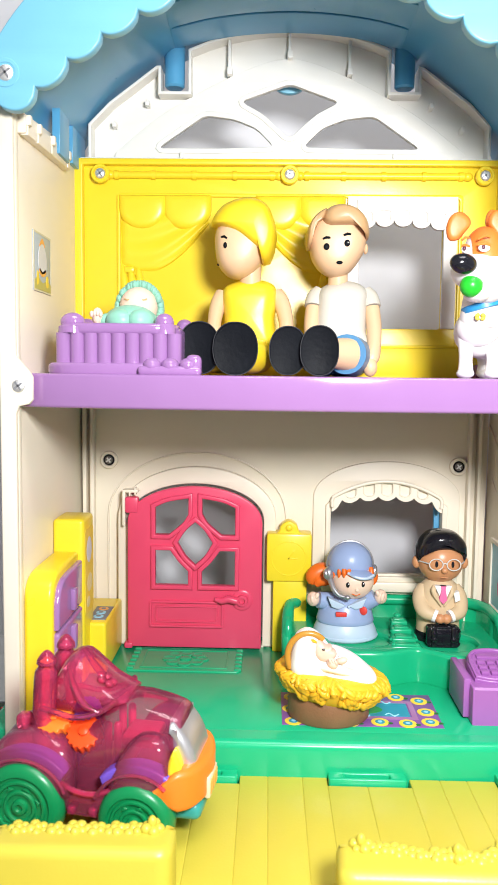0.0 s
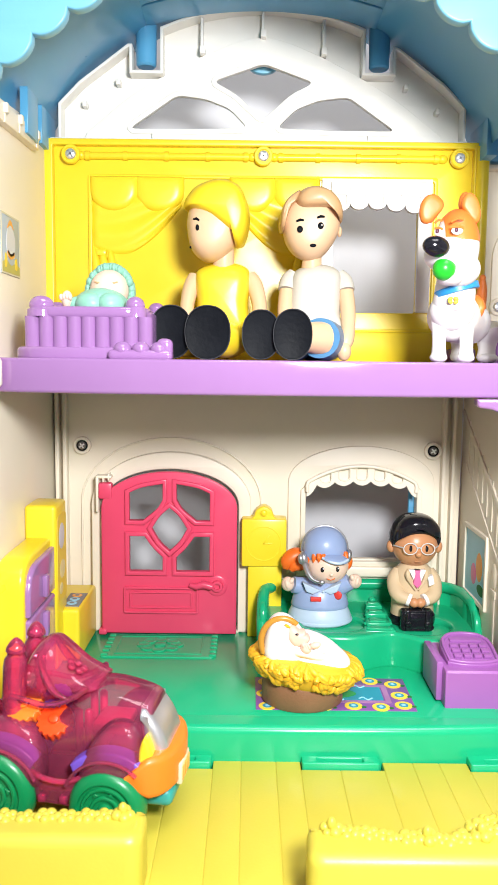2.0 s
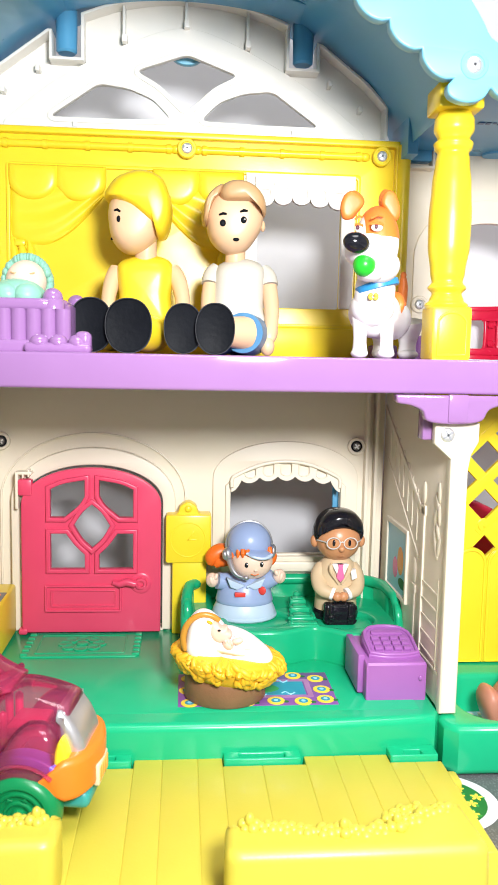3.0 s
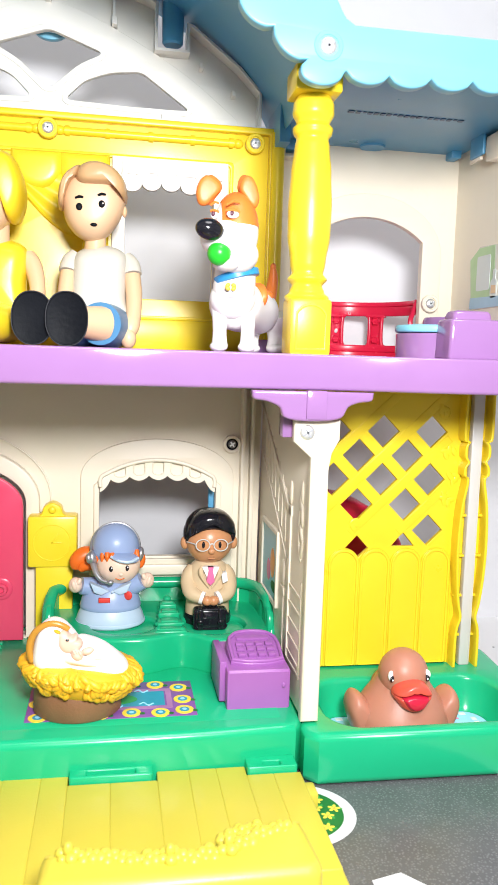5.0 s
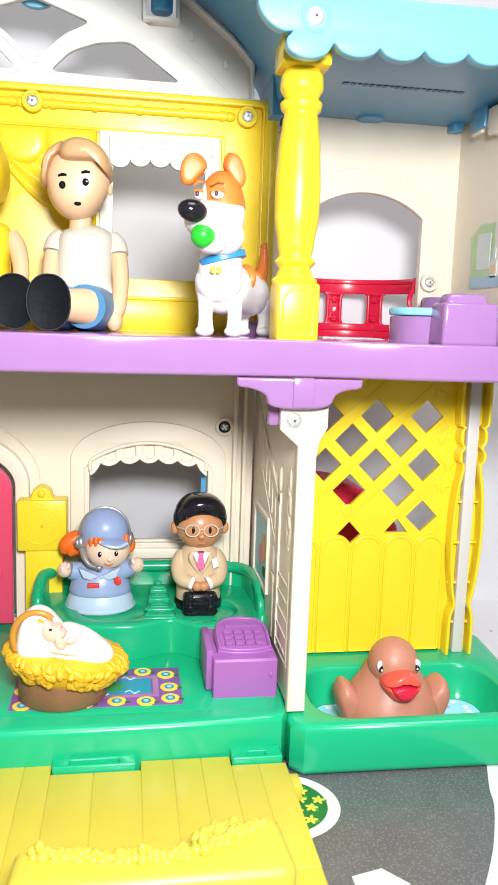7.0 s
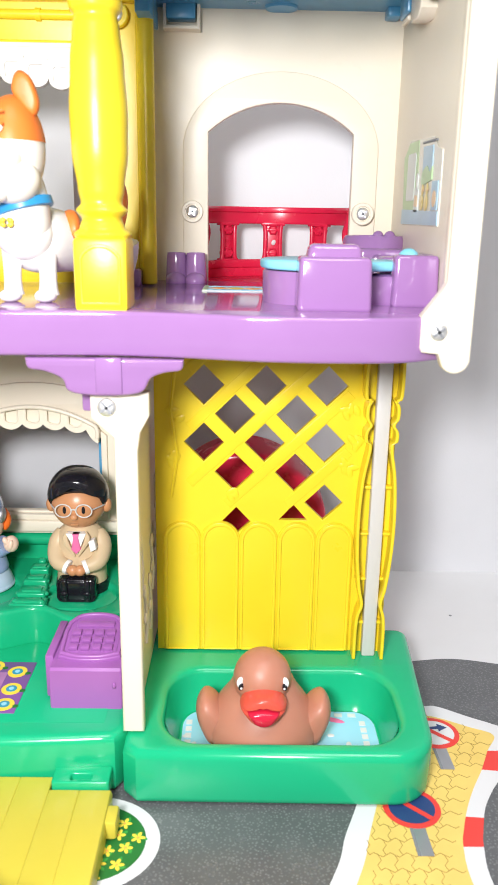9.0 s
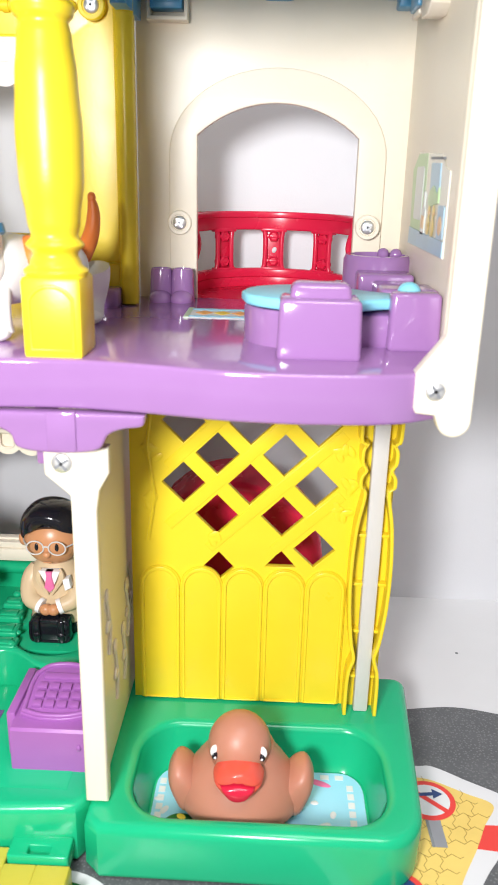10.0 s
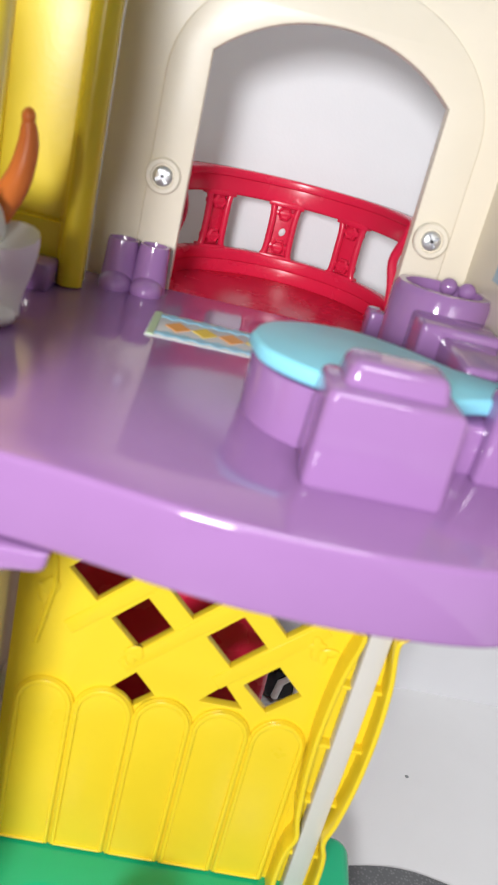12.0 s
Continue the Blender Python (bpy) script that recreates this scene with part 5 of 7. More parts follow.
for px in (165, 191, 217.5):
    m, a = post_at(px)
    bm = bmesh.new()
    slab(bm, [[(-3.8, 197), (-3.8, 217), (3.8, 217), (3.8, 197)]], "xz", 0.2, 1.6, 0.3, 0, m)
    baluster = part("baluster", bm, RED, balcony)
    bm = bmesh.new()
    for sx in (-1, 1):
        side_bar = smooth_line3([(sx * 5.0, -0.9, 197), (sx * 4.3, -0.9, 200), (sx * 4.1, -1.0, 207), (sx * 4.2, -0.9, 213), (sx * 4.8, -0.9, 217)], 20)
        tube(bm, [m @ Vector(q) for q in side_bar], 1.25, 0, 10)
    part("side_bar", bm, RED, baluster)
    for z in (201.2, 213.4):
        bm = bmesh.new()
        lathe(bm, [(2.9, -2.4), (2.9, 1.4), (2.2, 2.0), (1.7, 1.4)], tuple(m @ Vector((0, 0, z))), 0, 6, (90, 0, a))
        rbox(bm, -5.2, 5.2, -1.6, 0.6, z - 0.9, z + 0.9, 0.4, 2, 0, m)
        part("hex_boss", bm, RED, baluster)
    bm = bmesh.new()
    rbox(bm, -6.6, 6.6, -2.2, 1.6, 215.6, 217.6, 0.5, 2, 0, m)
    rbox(bm, -6.2, 6.2, -2.2, 1.6, 196.4, 198.2, 0.5, 2, 0, m)
    part("baluster_foot", bm, RED, baluster)
bm = bmesh.new()
m, a = post_at(191)
ell(bm, tuple(m @ Vector((0.5, -0.1, 206.6))), (1.2, 0.5, 1.6), 0, (0, 20, a), 10, 7)
part("paint_chip", bm, PAPERWHITE, balcony)
for x, d in ((154.5, 1), (227.5, -1)):
    bm = bmesh.new()
    tube(bm, smooth_line3([(x, 484, 225), (x + d * 1.0, 486, 219), (x + d * 2.2, 488, 212), (x + d * 0.6, 486, 204), (x, 484, 196)], 14), 1.6, 0, 8)
    part("rail_bracket", bm, RED, balcony)
bm = bmesh.new()
t = bmesh.new()
rows = []
for s, z in ((0.0, 184), (0.06, 179), (0.2, 172), (0.45, 167), (0.8, 165)):
    rows.append([t.verts.new((x + (191 - x) * s, 480 + (y - 480) * (1 - s), z)) for x, y in bal])
for a, b in zip(rows, rows[1:]):
    for i in range(len(a) - 1):
        t.faces.new((a[i], a[i + 1], b[i + 1], b[i]))
merge(bm, t)
part("balcony_bracket", bm, RED, balcony)

# red slide bin standing behind the lattice
bm = bmesh.new()
slab(bm, [smooth_line([(141, 0), (141, 78), (148, 95), (166, 105), (184, 105), (201, 98), (213, 86), (220, 68), (221, 0)], 44)], "xz", 462, 500, 4, res=3)
part("rear_porch", bm, RED, house, "rounded red plastic porch behind the lattice")

# ---------------- lattice fence ----------------
bm = bmesh.new()
holes = []
for row, (z, x0, n) in enumerate(((151, 158.5, 3), (125.5, 158.5, 3), (138.2, 172, 2), (112, 172, 2))):
    for k in range(n):
        x = x0 + 26.6 * k
        holes.append([(x - 8.8, z), (x, z - 8.8), (x + 8.8, z), (x, z + 8.8)])
holes.append([(212 - 8.6, 98), (212, 89.8), (220.6, 98), (212, 106.6)])
holes.append([(173 - 6.5, 88.5), (173, 82.5), (173 + 6.5, 88.5), (173, 95.5)])
holes.append([(198.5 - 6.5, 89.5), (198.5 + 6.5, 89.5), (198.5, 97)])
slab(bm, [[(137, 24), (228, 24), (228, 172), (137, 172)], *holes], "xz", 412, 415, 0.3)
lattice = part("lattice_fence", bm, YELLOW, house, "yellow fence panel with a diamond lattice")
for x0, x1 in ((140.2, 157.4), (157.2, 174.8), (174.6, 192.0), (191.8, 209.3), (209.1, 226)):
    bm = bmesh.new()
    slab(bm, [basket(x0 - 0.1, x1 + 0.1, 24.5, 79.5, 88.8)], "xz", 410.8, 413, 0.5)
    slab(bm, [basket(x0 + 0.5, x1 - 0.5, 25, 79.5, 88.6), basket(x0 + 1.9, x1 - 1.9, 25.5, 79.5, 86.8)], "xz", 410.0, 411.5, 0.4)
    part("fence_board", bm, YELLOW, lattice)
# raised diagonal laths
for k in range(5):
    c = -13.6 + 26.8 * k
    z0, z1 = max(97.0, (152 - c) / 1.051), min(171.0, (222 - c) / 1.051)
    if z1 - z0 > 12:
        bm = bmesh.new()
        d = Vector((1.051, 1.0)).normalized()
        p = Vector((-d.y, d.x)) * 2.3
        a, b = Vector((c + 1.051 * z0, z0)), Vector((c + 1.051 * z1, z1))
        slab(bm, [[tuple(a + p), tuple(a - p), tuple(b - p), tuple(b + p)]], "xz", 411.75, 413, 0.3)
        part("lath", bm, YELLOW, lattice)
bm = bmesh.new()
rnd = random.Random(12)
for cx, cz in ((146, 118), (146, 138), (146, 160), (222, 140), (219, 162), (222, 115), (160, 167), (224, 126), (176, 169), (170, 101)):
    for j in range(5):
        ell(bm, (cx + rnd.uniform(-2.6, 2.6), 411.6, cz + rnd.uniform(-2.4, 2.4)), (2.8, 0.4, 1.5), 0, (0, rnd.uniform(0, 180), 0), 10, 6)
    part("vine_relief", bm, YELLOW, lattice)
    bm = bmesh.new()
bm = bmesh.new()
tube(bm, [(144, 411.6, 100), (147, 411.4, 120), (144, 411.6, 140), (147, 411.4, 165)], 0.8, 0, 6)
part("vine_stem", bm, YELLOW, lattice)


def wavy_edge(x, sgn):
    return smooth_line([(x + sgn * 7.2, 24), (x + sgn * 7.2, 38), (x + sgn * 6.6, 46), (x + sgn * 5.0, 52), (x + sgn * 6.6, 60), (x + sgn * 8.2, 76), (x + sgn * 8.6, 94), (x + sgn * 7.6, 112), (x + sgn * 5.4, 126), (x + sgn * 7.2, 129), (x + sgn * 7.2, 133), (x + sgn * 5.6, 136), (x + sgn * 7.2, 139), (x + sgn * 7.2, 144), (x + sgn * 5.8, 147), (x + sgn * 8.2, 149), (x + sgn * 8.2, 172)], 90)


bm = bmesh.new()
sl, sr = wavy_edge(234.7, -1), wavy_edge(234.7, 1)
slab(bm, [sl + list(reversed(sr))], "xz", 412.5, 414.5)
rbox(bm, 227.5, 242, 411.8, 413.5, 24, 172, 0)
for e, d in ((sl, 1), (sr, -1)):
    slab(bm, [e + [(x + d * 1.5, z) for x, z in reversed(e)]], "xz", 404, 413.5, 0.5)
for z in (40, 62, 84, 106):
    rbox(bm, 227.5, 242, 408.5, 413, z, z + 1.4, 0.4)
part("corner_post", bm, YELLOW, lattice)
bm = bmesh.new()
rbox(bm, 232.2, 238.4, 407, 411.6, 24, 174, 0.8)
part("corner_bar", bm, FROST, house, "frosted white plastic corner bar")

# ---------------- turned column ----------------
bm = bmesh.new()
rbox(bm, 118.4, 136.2, 347, 365, 189, 213, 1.5)
slab(bm, [arched(120.4, 134.2, 191, 207, 211), arched(121.4, 133.2, 192.2, 206.2, 209.8)], "xz", 346.6, 348, 0.3)
prof_c = [(9.0, 212), (9.6, 214), (7.6, 216), (6.6, 219), (8.6, 221.5), (6.8, 224), (7.6, 228), (9.2, 240), (9.4, 252), (8.6, 266), (7.4, 277), (6.8, 280), (8.2, 282), (8.6, 284), (7.0, 286), (8.8, 290), (8.6, 294), (7.2, 297)]
fine = []
for (r0, z0), (r1, z1) in zip(prof_c, prof_c[1:]):
    for k in range(4):
        f = k / 4
        f2 = f * f * (3 - 2 * f)
        fine.append((r0 + (r1 - r0) * f2, z0 + (z1 - z0) * f))
fine.append(prof_c[-1])
lathe(bm, fine, (127, 356.5, 0), 0, 40)
rbox(bm, 117, 137, 347, 366, 297, 308, 1.2)
part("column", bm, YELLOW, house, "turned yellow plastic porch column")

# ---------------- kitchen along the side wall ----------------
bm = bmesh.new()
slab(bm, [[(351, 26), (402, 26), (402, 97)] + smooth_line([(372, 97), (362, 96.4), (355.4, 93.4), (351.8, 88), (351, 80)], 16)], "yz", -111.5, -98, 2.2, res=3)
fridge = part("fridge", bm, YELLOW, house, "yellow moulded fridge with purple doors")
for z0, z1 in ((28, 69), (70.4, 93)):
    bm = bmesh.new()
    if z1 > 80:
        pts = [(354, z0), (400, z0), (400, z1)] + smooth_line([(372, z1), (363, z1 - 1), (357, z1 - 4.5), (354, z1 - 11)], 14)
    else:
        pts = rrect(354, 400, z0, z1, 2)
    slab(bm, [pts], "yz", -99, -95.5, 1.4, res=3)
    d = part("fridge_door", bm, PURPLE, fridge, "purple fridge door")
    bm = bmesh.new()
    rbox(bm, -96, -93, 375, 381, z0 + 3 if z1 > 80 else z1 - 15, z0 + 14 if z1 > 80 else z1 - 3, 1.2)
    part("fridge_handle", bm, PURPLE, d)
bm = bmesh.new()
rbox(bm, -111.5, -95, 401, 424, 26, 114, 2.2, 3)
tower = part("cupboard", bm, YELLOW, house, "tall yellow moulded cupboard with a printed front")
bm = bmesh.new()
slab(bm, [rrect(403, 422, 62, 108, 3)], "yz", -95.2, -94.8)
sticker = part("cupboard_sticker", bm, INKYEL, tower)
PALESTICK = plastic("pale_yellow_sticker", (0.78, 0.68, 0.30), 0.3, 0.1, 0.02)
for y, z, ry, rz, c in ((412, 96, 6, 7, PAPERWHITE), (413, 78, 6, 5, PALESTICK), (410, 68, 4, 3, PALESTICK)):
    bm = bmesh.new()
    ell(bm, (-94.8, y, z), (0.3, ry, rz), 0, (0, 0, 0), 16, 8)
    part("sticker_shape", bm, c, sticker)
bm = bmesh.new()
rbox(bm, -111.5, -86.5, 414, 462, 26, 55, 1.8, 3)
stove = part("stove", bm, YELLOW, house, "yellow moulded stove with a printed hob")
bm = bmesh.new()
rbox(bm, -97.4, -87.8, 419, 443, 54.8, 55.4, 0.1)
hob = part("hob_sticker", bm, GREYPRINT, stove)
for y, c in ((424, INKSKY), (431, INKSKY), (438, INKORANGE)):
    bm = bmesh.new()
    lathe(bm, [(2.8, 55.2), (2.8, 55.7)], (-92.6, y, 0), 0, 18)
    lathe(bm, [(1.3, 55.2), (1.3, 55.85)], (-92.6, y, 0), 1, 14)
    part("hob_ring", bm, [c, GREYPRINT], hob)

# cash register moulded in purple
bm = bmesh.new()
slab(bm, [[(361.5, 26), (398, 26), (398, 45), (362.4, 44.4), (361.5, 43.4)]], "yz", 98.2, 127.8, 1.0, res=3)
PAD_AT = at(113.6, 366.4, 44.6, 12, 0, 0)
pad = smooth_line([(-12.8, 2.4), (-6, 0.4), (0, 0), (6, 0.4), (12.8, 2.4)], 16) + [(13.2, 16)] + smooth_line([(12.4, 22), (8, 27), (0, 28.6), (-8, 27), (-12.4, 22)], 20) + [(-13.2, 16)]
slab(bm, [pad], "xy", -4, 1.4, 1.0, 0, PAD_AT, res=3)
slab(bm, [ring_of(pad, 0.4), ring_of(pad, 2.2)], "xy", 0, 2.6, 0.8, 0, PAD_AT, res=3)
rbox(bm, 95.4, 99, 368, 397.6, 27, 46.4, 0.9)
# Floor purple deepened to hold the lamp's falloff, with a matt finish.
MATTPURPLE = plastic("matt_purple_plastic", (0.33, 0.115, 0.38), 0.32, 0.06, 0.03)
register = part("cash_register", bm, MATTPURPLE, house, "purple moulded cash register with raised keys")
for i in range(4):
    for j in range(3):
        bm = bmesh.new()
        rbox(bm, -1.9, 1.9, -1.5, 1.5, -0.8, 1.1, 0.45, 2, 0, PAD_AT @ at(-7.2 + i * 4.8, 6.4 + j * 4.4, 1.8))
        part("key", bm, MATTPURPLE, register)
bm = bmesh.new()
rbox(bm, -8, 8, -1.6, 1.6, -0.8, 0.7, 0.5, 2, 0, PAD_AT @ at(0, 20.6, 1.8))
part("display_strip", bm, MATTPURPLE, register)
bm = bmesh.new()
ell(bm, (124.6, 361.2, 37), (0.9, 0.6, 1.3), 0, (0, 0, 0), 12, 8)
part("drawer_peg", bm, MATTPURPLE, register)

# crib moulded on the upper floor
bm = bmesh.new()
slab(bm, [rrect(-102, -40, 350, 408, 15)], "xy", 188.6, 194.6, 1.8, res=4)
slab(bm, [rrect(-97, -41, 357, 406, 12), rrect(-90, -48, 365, 400, 8)], "xy", 193, 211, 1.5, res=3)
slab(bm, [rrect(-96, -42, 355.6, 407.5, 11), rrect(-88, -48, 365, 400, 8)], "xy", 207.4, 212.6, 1.8, res=3)
crib = part("crib", bm, PURPLE, house, "purple moulded crib with slatted sides")
for x, y in ((-90, 361), (-48, 361), (-93, 402), (-43, 400)):
    bm = bmesh.new()
    ell(bm, (x, y, 213.0), (5.6 if x < -60 else 4.4, 4.6, 4.4), 0, (0, 0, 0), 24, 14)
    lathe(bm, [(6.6 if x < -60 else 5.2, 208), (6.4 if x < -60 else 5.0, 211), (4.4, 212.6)], (x, y, 0), 0, 24)
    part("crib_knob", bm, PURPLE, crib)
for k in range(9):
    bm = bmesh.new()
    tube(bm, [(-93.6 + k * 6.3, 358.3 + 0.03 * (k - 4) ** 2, 194.5), (-93.6 + k * 6.3, 358.3 + 0.03 * (k - 4) ** 2, 208)], 3.45, 0, 18)
    part("crib_slat", bm, PURPLE, crib)
bm = bmesh.new()
rbox(bm, -58, -30, 346, 356, 189, 193.5, 1.8, 3)
for x in (-52, -44, -36):
    ell(bm, (x, 350.4, 193.6), (4.0, 4.6, 3.6), 0, (0, 0, 0), 20, 12)
rbox(bm, -37, -30, 347, 355, 190, 198.6, 2.6, 4)
part("crib_step", bm, PURPLE, crib)

bm = bmesh.new()
rbox(bm, 114, 128.5, 440, 453, 189, 197, 1.6, 3)
part("floor_block", bm, PURPLE, floor2)

# bathroom pieces on the upper floor
bm = bmesh.new()
lathe(bm, [(1.0, 189), (1.0, 200.6), (0.97, 201.4)], (200, 390, 0), 0, 40, sx=18, sy=20)
rbox(bm, 206, 238, 376, 402, 189, 200.5, 2)
tub = part("vanity", bm, PURPLE, house, "purple moulded bathtub with a pale blue lid")
bm = bmesh.new()
lid = smooth_line([(181, 390), (184, 379), (194, 371), (208, 369), (218, 371), (228, 377), (238, 381), (240, 387), (236, 392), (226, 396), (216, 405), (204, 410), (192, 407), (184, 400), (181, 390)], 60)[:-1]
slab(bm, [lid], "xy", 201.8, 205.4, 1.2, res=3)
ell(bm, (237, 387, 206.4), (4, 4, 3.6), 0, (0, 0, 0), 16, 10)
part("tub_lid", bm, LIDBLUE, tub, "pale blue lid")
bm = bmesh.new()
rbox(bm, 193.2, 219, 354.5, 372, 189, 207.6, 1.6, 3, taper=0.6)
rbox(bm, 196.5, 216.2, 359.5, 372, 206, 211.8, 2.0, 4, taper=1.0)
part("tub_bench", bm, PURPLE, tub)
bm = bmesh.new()
rbox(bm, 229, 246, 372, 381, 189, 208, 1.6, 3, taper=0.5)
part("tub_shelf", bm, PURPLE, tub)
bm = bmesh.new()
rbox(bm, 241, 246, 380, 399, 189, 208, 1.4, 3)
part("tub_ledge", bm, PURPLE, tub)
bm = bmesh.new()
rbox(bm, 229, 246, 398, 424, 189, 206, 1.6, 3)
part("tub_shelf", bm, PURPLE, tub)
bm = bmesh.new()
lathe(bm, [(14, 189), (14, 211), (13, 213), (11, 213), (10, 209)], (234, 452, 0), 0, 36)
rbox(bm, 224, 245, 424, 440, 189, 208, 1.4, 3)
wash = part("wash_basin", bm, PURPLE, house, "round purple moulded wash basin")
for x, y in ((237, 459), (242, 457)):
    bm = bmesh.new()
    ell(bm, (x, y, 212.5), (2.6, 2.4, 2.6), 0, (0, 0, 0), 16, 10)
    part("tap", bm, PURPLE, wash)
bm = bmesh.new()
rbox(bm, 218, 223, 462, 472, 189, 200, 1.2)
part("basin_foot", bm, PURPLE, wash)
for x in (142.8, 152):
    bm = bmesh.new()
    lathe(bm, [(5.4, 189), (5.2, 192), (4.9, 196), (4.6, 202), (4.3, 203.4), (3.6, 203.4), (3.4, 202.2)], (x, 467.5, 0), 0, 24)
    ell(bm, (x, 463.4, 190.6), (5.0, 6.0, 4.0), 0, (0, 0, 0), 18, 10)
    part("moulded_boot", bm, PURPLE, house, "purple moulded boot by the doorway")
bm = bmesh.new()
rbox(bm, 157, 190, 423, 446, 189.4, 189.8, 0.1)
bmat = part("bath_mat_sticker", bm, PAPERWHITE, house, "blue and white printed bath mat sticker")
for y0, y1 in ((424, 428.5), (440.5, 445)):
    bm = bmesh.new()
    up = [(158 + k * 2.2, y1 - (1.6 if k % 2 else 0)) for k in range(15)]
    dn = [(158 + k * 2.2, y0 + (1.6 if k % 2 else 0)) for k in range(15)]
    slab(bm, [up + list(reversed(dn))], "xy", 189.7, 190.0)
    part("mat_stripe", bm, INKSKY, bmat)
for k in range(4):
    bm = bmesh.new()
    x = 164.5 + k * 7.2
    slab(bm, [[(x - 3.4, 434.5), (x, 430), (x + 3.4, 434.5), (x, 439)]], "xy", 189.7, 190.0)
    part("mat_diamond", bm, INKYEL if k % 2 else INKORANGE, bmat)
bm = bmesh.new()
rbox(bm, 157.4, 159.2, 423.4, 445.6, 189.75, 190.1, 0)
part("mat_border", bm, PALEMINT, bmat)

# ---------------- figures ----------------
def face_mark(bm, head, x, z, r, mi, kind="dot"):
    """A painted dot or brow laid on the front of a head."""
    o, cy, front, p = head
    if kind == "dot":
        ell(bm, (x, puff_y(o, cy, front, p, x, z) - 0.1, z), (r[0], 0.5, r[1]), mi, (0, 0, 0), 14, 8)
    else:
        pts = [(x - r[0], z - r[1]), (x, z), (x + r[0], z - r[2])]
        tube(bm, [(u, puff_y(o, cy, front, p, u, v) - 0.1, v) for u, v in pts], [0.5, 0.75, 0.5], mi, 6)


def shoe(bm, x, y, z, rx, rz, mi):
    """A boot lying on its heel with a flat oval sole turned to the front."""
    bm.verts.ensure_lookup_table()
    first = len(bm.verts)
    lathe(bm, [(0.4, -13), (0.78, -11), (0.9, -6), (0.94, -3), (0.94, -2.6), (1.0, -2.4), (1.0, -0.5), (0.985, 0.0), (0.95, 0.02), (0.935, -0.45), (0.92, -0.5), (0.02, -0.5)], (x, y, z), mi, 48, (90, 0, 0), sx=rx, sy=rz)
    tube(bm, [(x + rx * 0.985 * math.cos(radians(a)), y - 0.05, z + rz * 0.985 * math.sin(radians(a))) for a in range(0, 361, 9)], 0.22, 5, 6)
    for v in list(bm.verts)[first:]:
        c, s = abs(v.co.x - x) / rx, abs(v.co.z - z) / rz
        k = math.hypot(c, s) / max(1e-6, (c ** 2.25 + s ** 2.25) ** (1 / 2.25))
        v.co.x, v.co.z = x + (v.co.x - x) * k, z + (v.co.z - z) * k


SCUFF = plastic("scuffed_rim_rubber", (0.014, 0.016, 0.02), 0.6, 0.8, 0.1, 500)


def girl():
    bm = bmesh.new()
    # mats: 0 skin 1 yellow 2 hair 3 black
    ell(bm, (-12, 424, 204), (16, 14, 13.5), 1)
    puff(bm, closed([(-24, 236), (-16, 239.3), (-5, 239.8), (2.5, 236.5), (3.4, 228), (2.6, 218), (4, 206), (3, 196), (-23, 196), (-24.6, 208), (-24.4, 220), (-25.4, 230)]), 424, 12, 10, 1, p=0.42)
    lathe(bm, [(6.4, 235), (5.6, 239), (5.4, 249)], (-10.5, 421, 0), 0, 24)
    o = closed([(-27, 267), (-29.2, 261), (-28.8, 253), (-27.2, 246.5), (-23, 241.4), (-17, 239.4), (-10, 242), (-4, 249), (-1, 260), (-6, 271), (-17, 274)])
    head = (o, 419, 13.5, 0.5)
    puff(bm, o, 419, 13.5, 13, 0, p=0.5)
    puff(bm, closed([(-29, 266), (-27, 272), (-22, 277.4), (-13, 280), (-4, 277.4), (0.6, 271), (2.8, 263), (2.4, 256), (1.2, 251.5), (-1.2, 248), (-8, 250), (-14, 258)]), 424, 13, 15, 2, p=0.55)
    puff(bm, closed([(-31, 266.8), (-29.4, 271.6), (-24, 277.2), (-13, 280.6), (-3.2, 277.8), (1, 271), (3, 263), (2.6, 256.5), (1.2, 251.5), (-1.4, 247.4), (-4.4, 247.6), (-5.0, 252.2), (-10, 255.6), (-18, 261.6), (-27, 265.4)], 75), 418, 15.5, 14, 2, c=(-9, 266.5), p=0.3)
    face_mark(bm, head, -23.2, 255.2, (0.95, 1.6), 3)
    face_mark(bm, head, -23.8, 259.6, (1.5, 0.2, 1.0), 3, "brow")
    face_mark(bm, head, -27.2, 246.8, (0.75, 0.7), 3)
    tube(bm, smooth_line3([(-25.4, 424, 233), (-28, 421, 225), (-29.2, 416, 215), (-27.5, 410, 205)], 12), [3.6, 4.0, 4.2, 4.2, 4.1, 4.0, 3.8, 3.6, 3.6, 3.6, 3.4, 3.0, 2.2], 0, 16)
    tube(bm, smooth_line3([(3, 424, 233.5), (6.6, 421, 226), (8.6, 416, 215), (7, 410, 203)], 12), [3.6, 4.2, 4.4, 4.4, 4.3, 4.2, 4.0, 3.8, 3.8, 3.7, 3.4, 3.0, 2.2], 0, 16)
    for x, d in ((-27, -34), (-9.5, -15.5)):
        tube(bm, smooth_line3([(x + 3, 424, 200), (x + 1, 408, 199.6), (x, 396, 199.2), (d + 2, 386, 200)], 12), [9.4, 9.4, 9.3, 9.2, 9.1, 9, 8.9, 8.8, 8.7, 8.6, 8.5, 8.4, 8.2], 1, 22)
    shoe(bm, -34, 382, 202.6, 10.0, 12.8, 3)
    shoe(bm, -16.4, 379, 202.4, 10.9, 12.8, 3)
    return thing("doll", bm, [SKIN, YELLOW, HAIRYEL, SOLE, DENIM, SCUFF], (-15, 415, 189.4), "seated doll in a yellow dress with golden hair and black boots", "doll", "seated dolls")


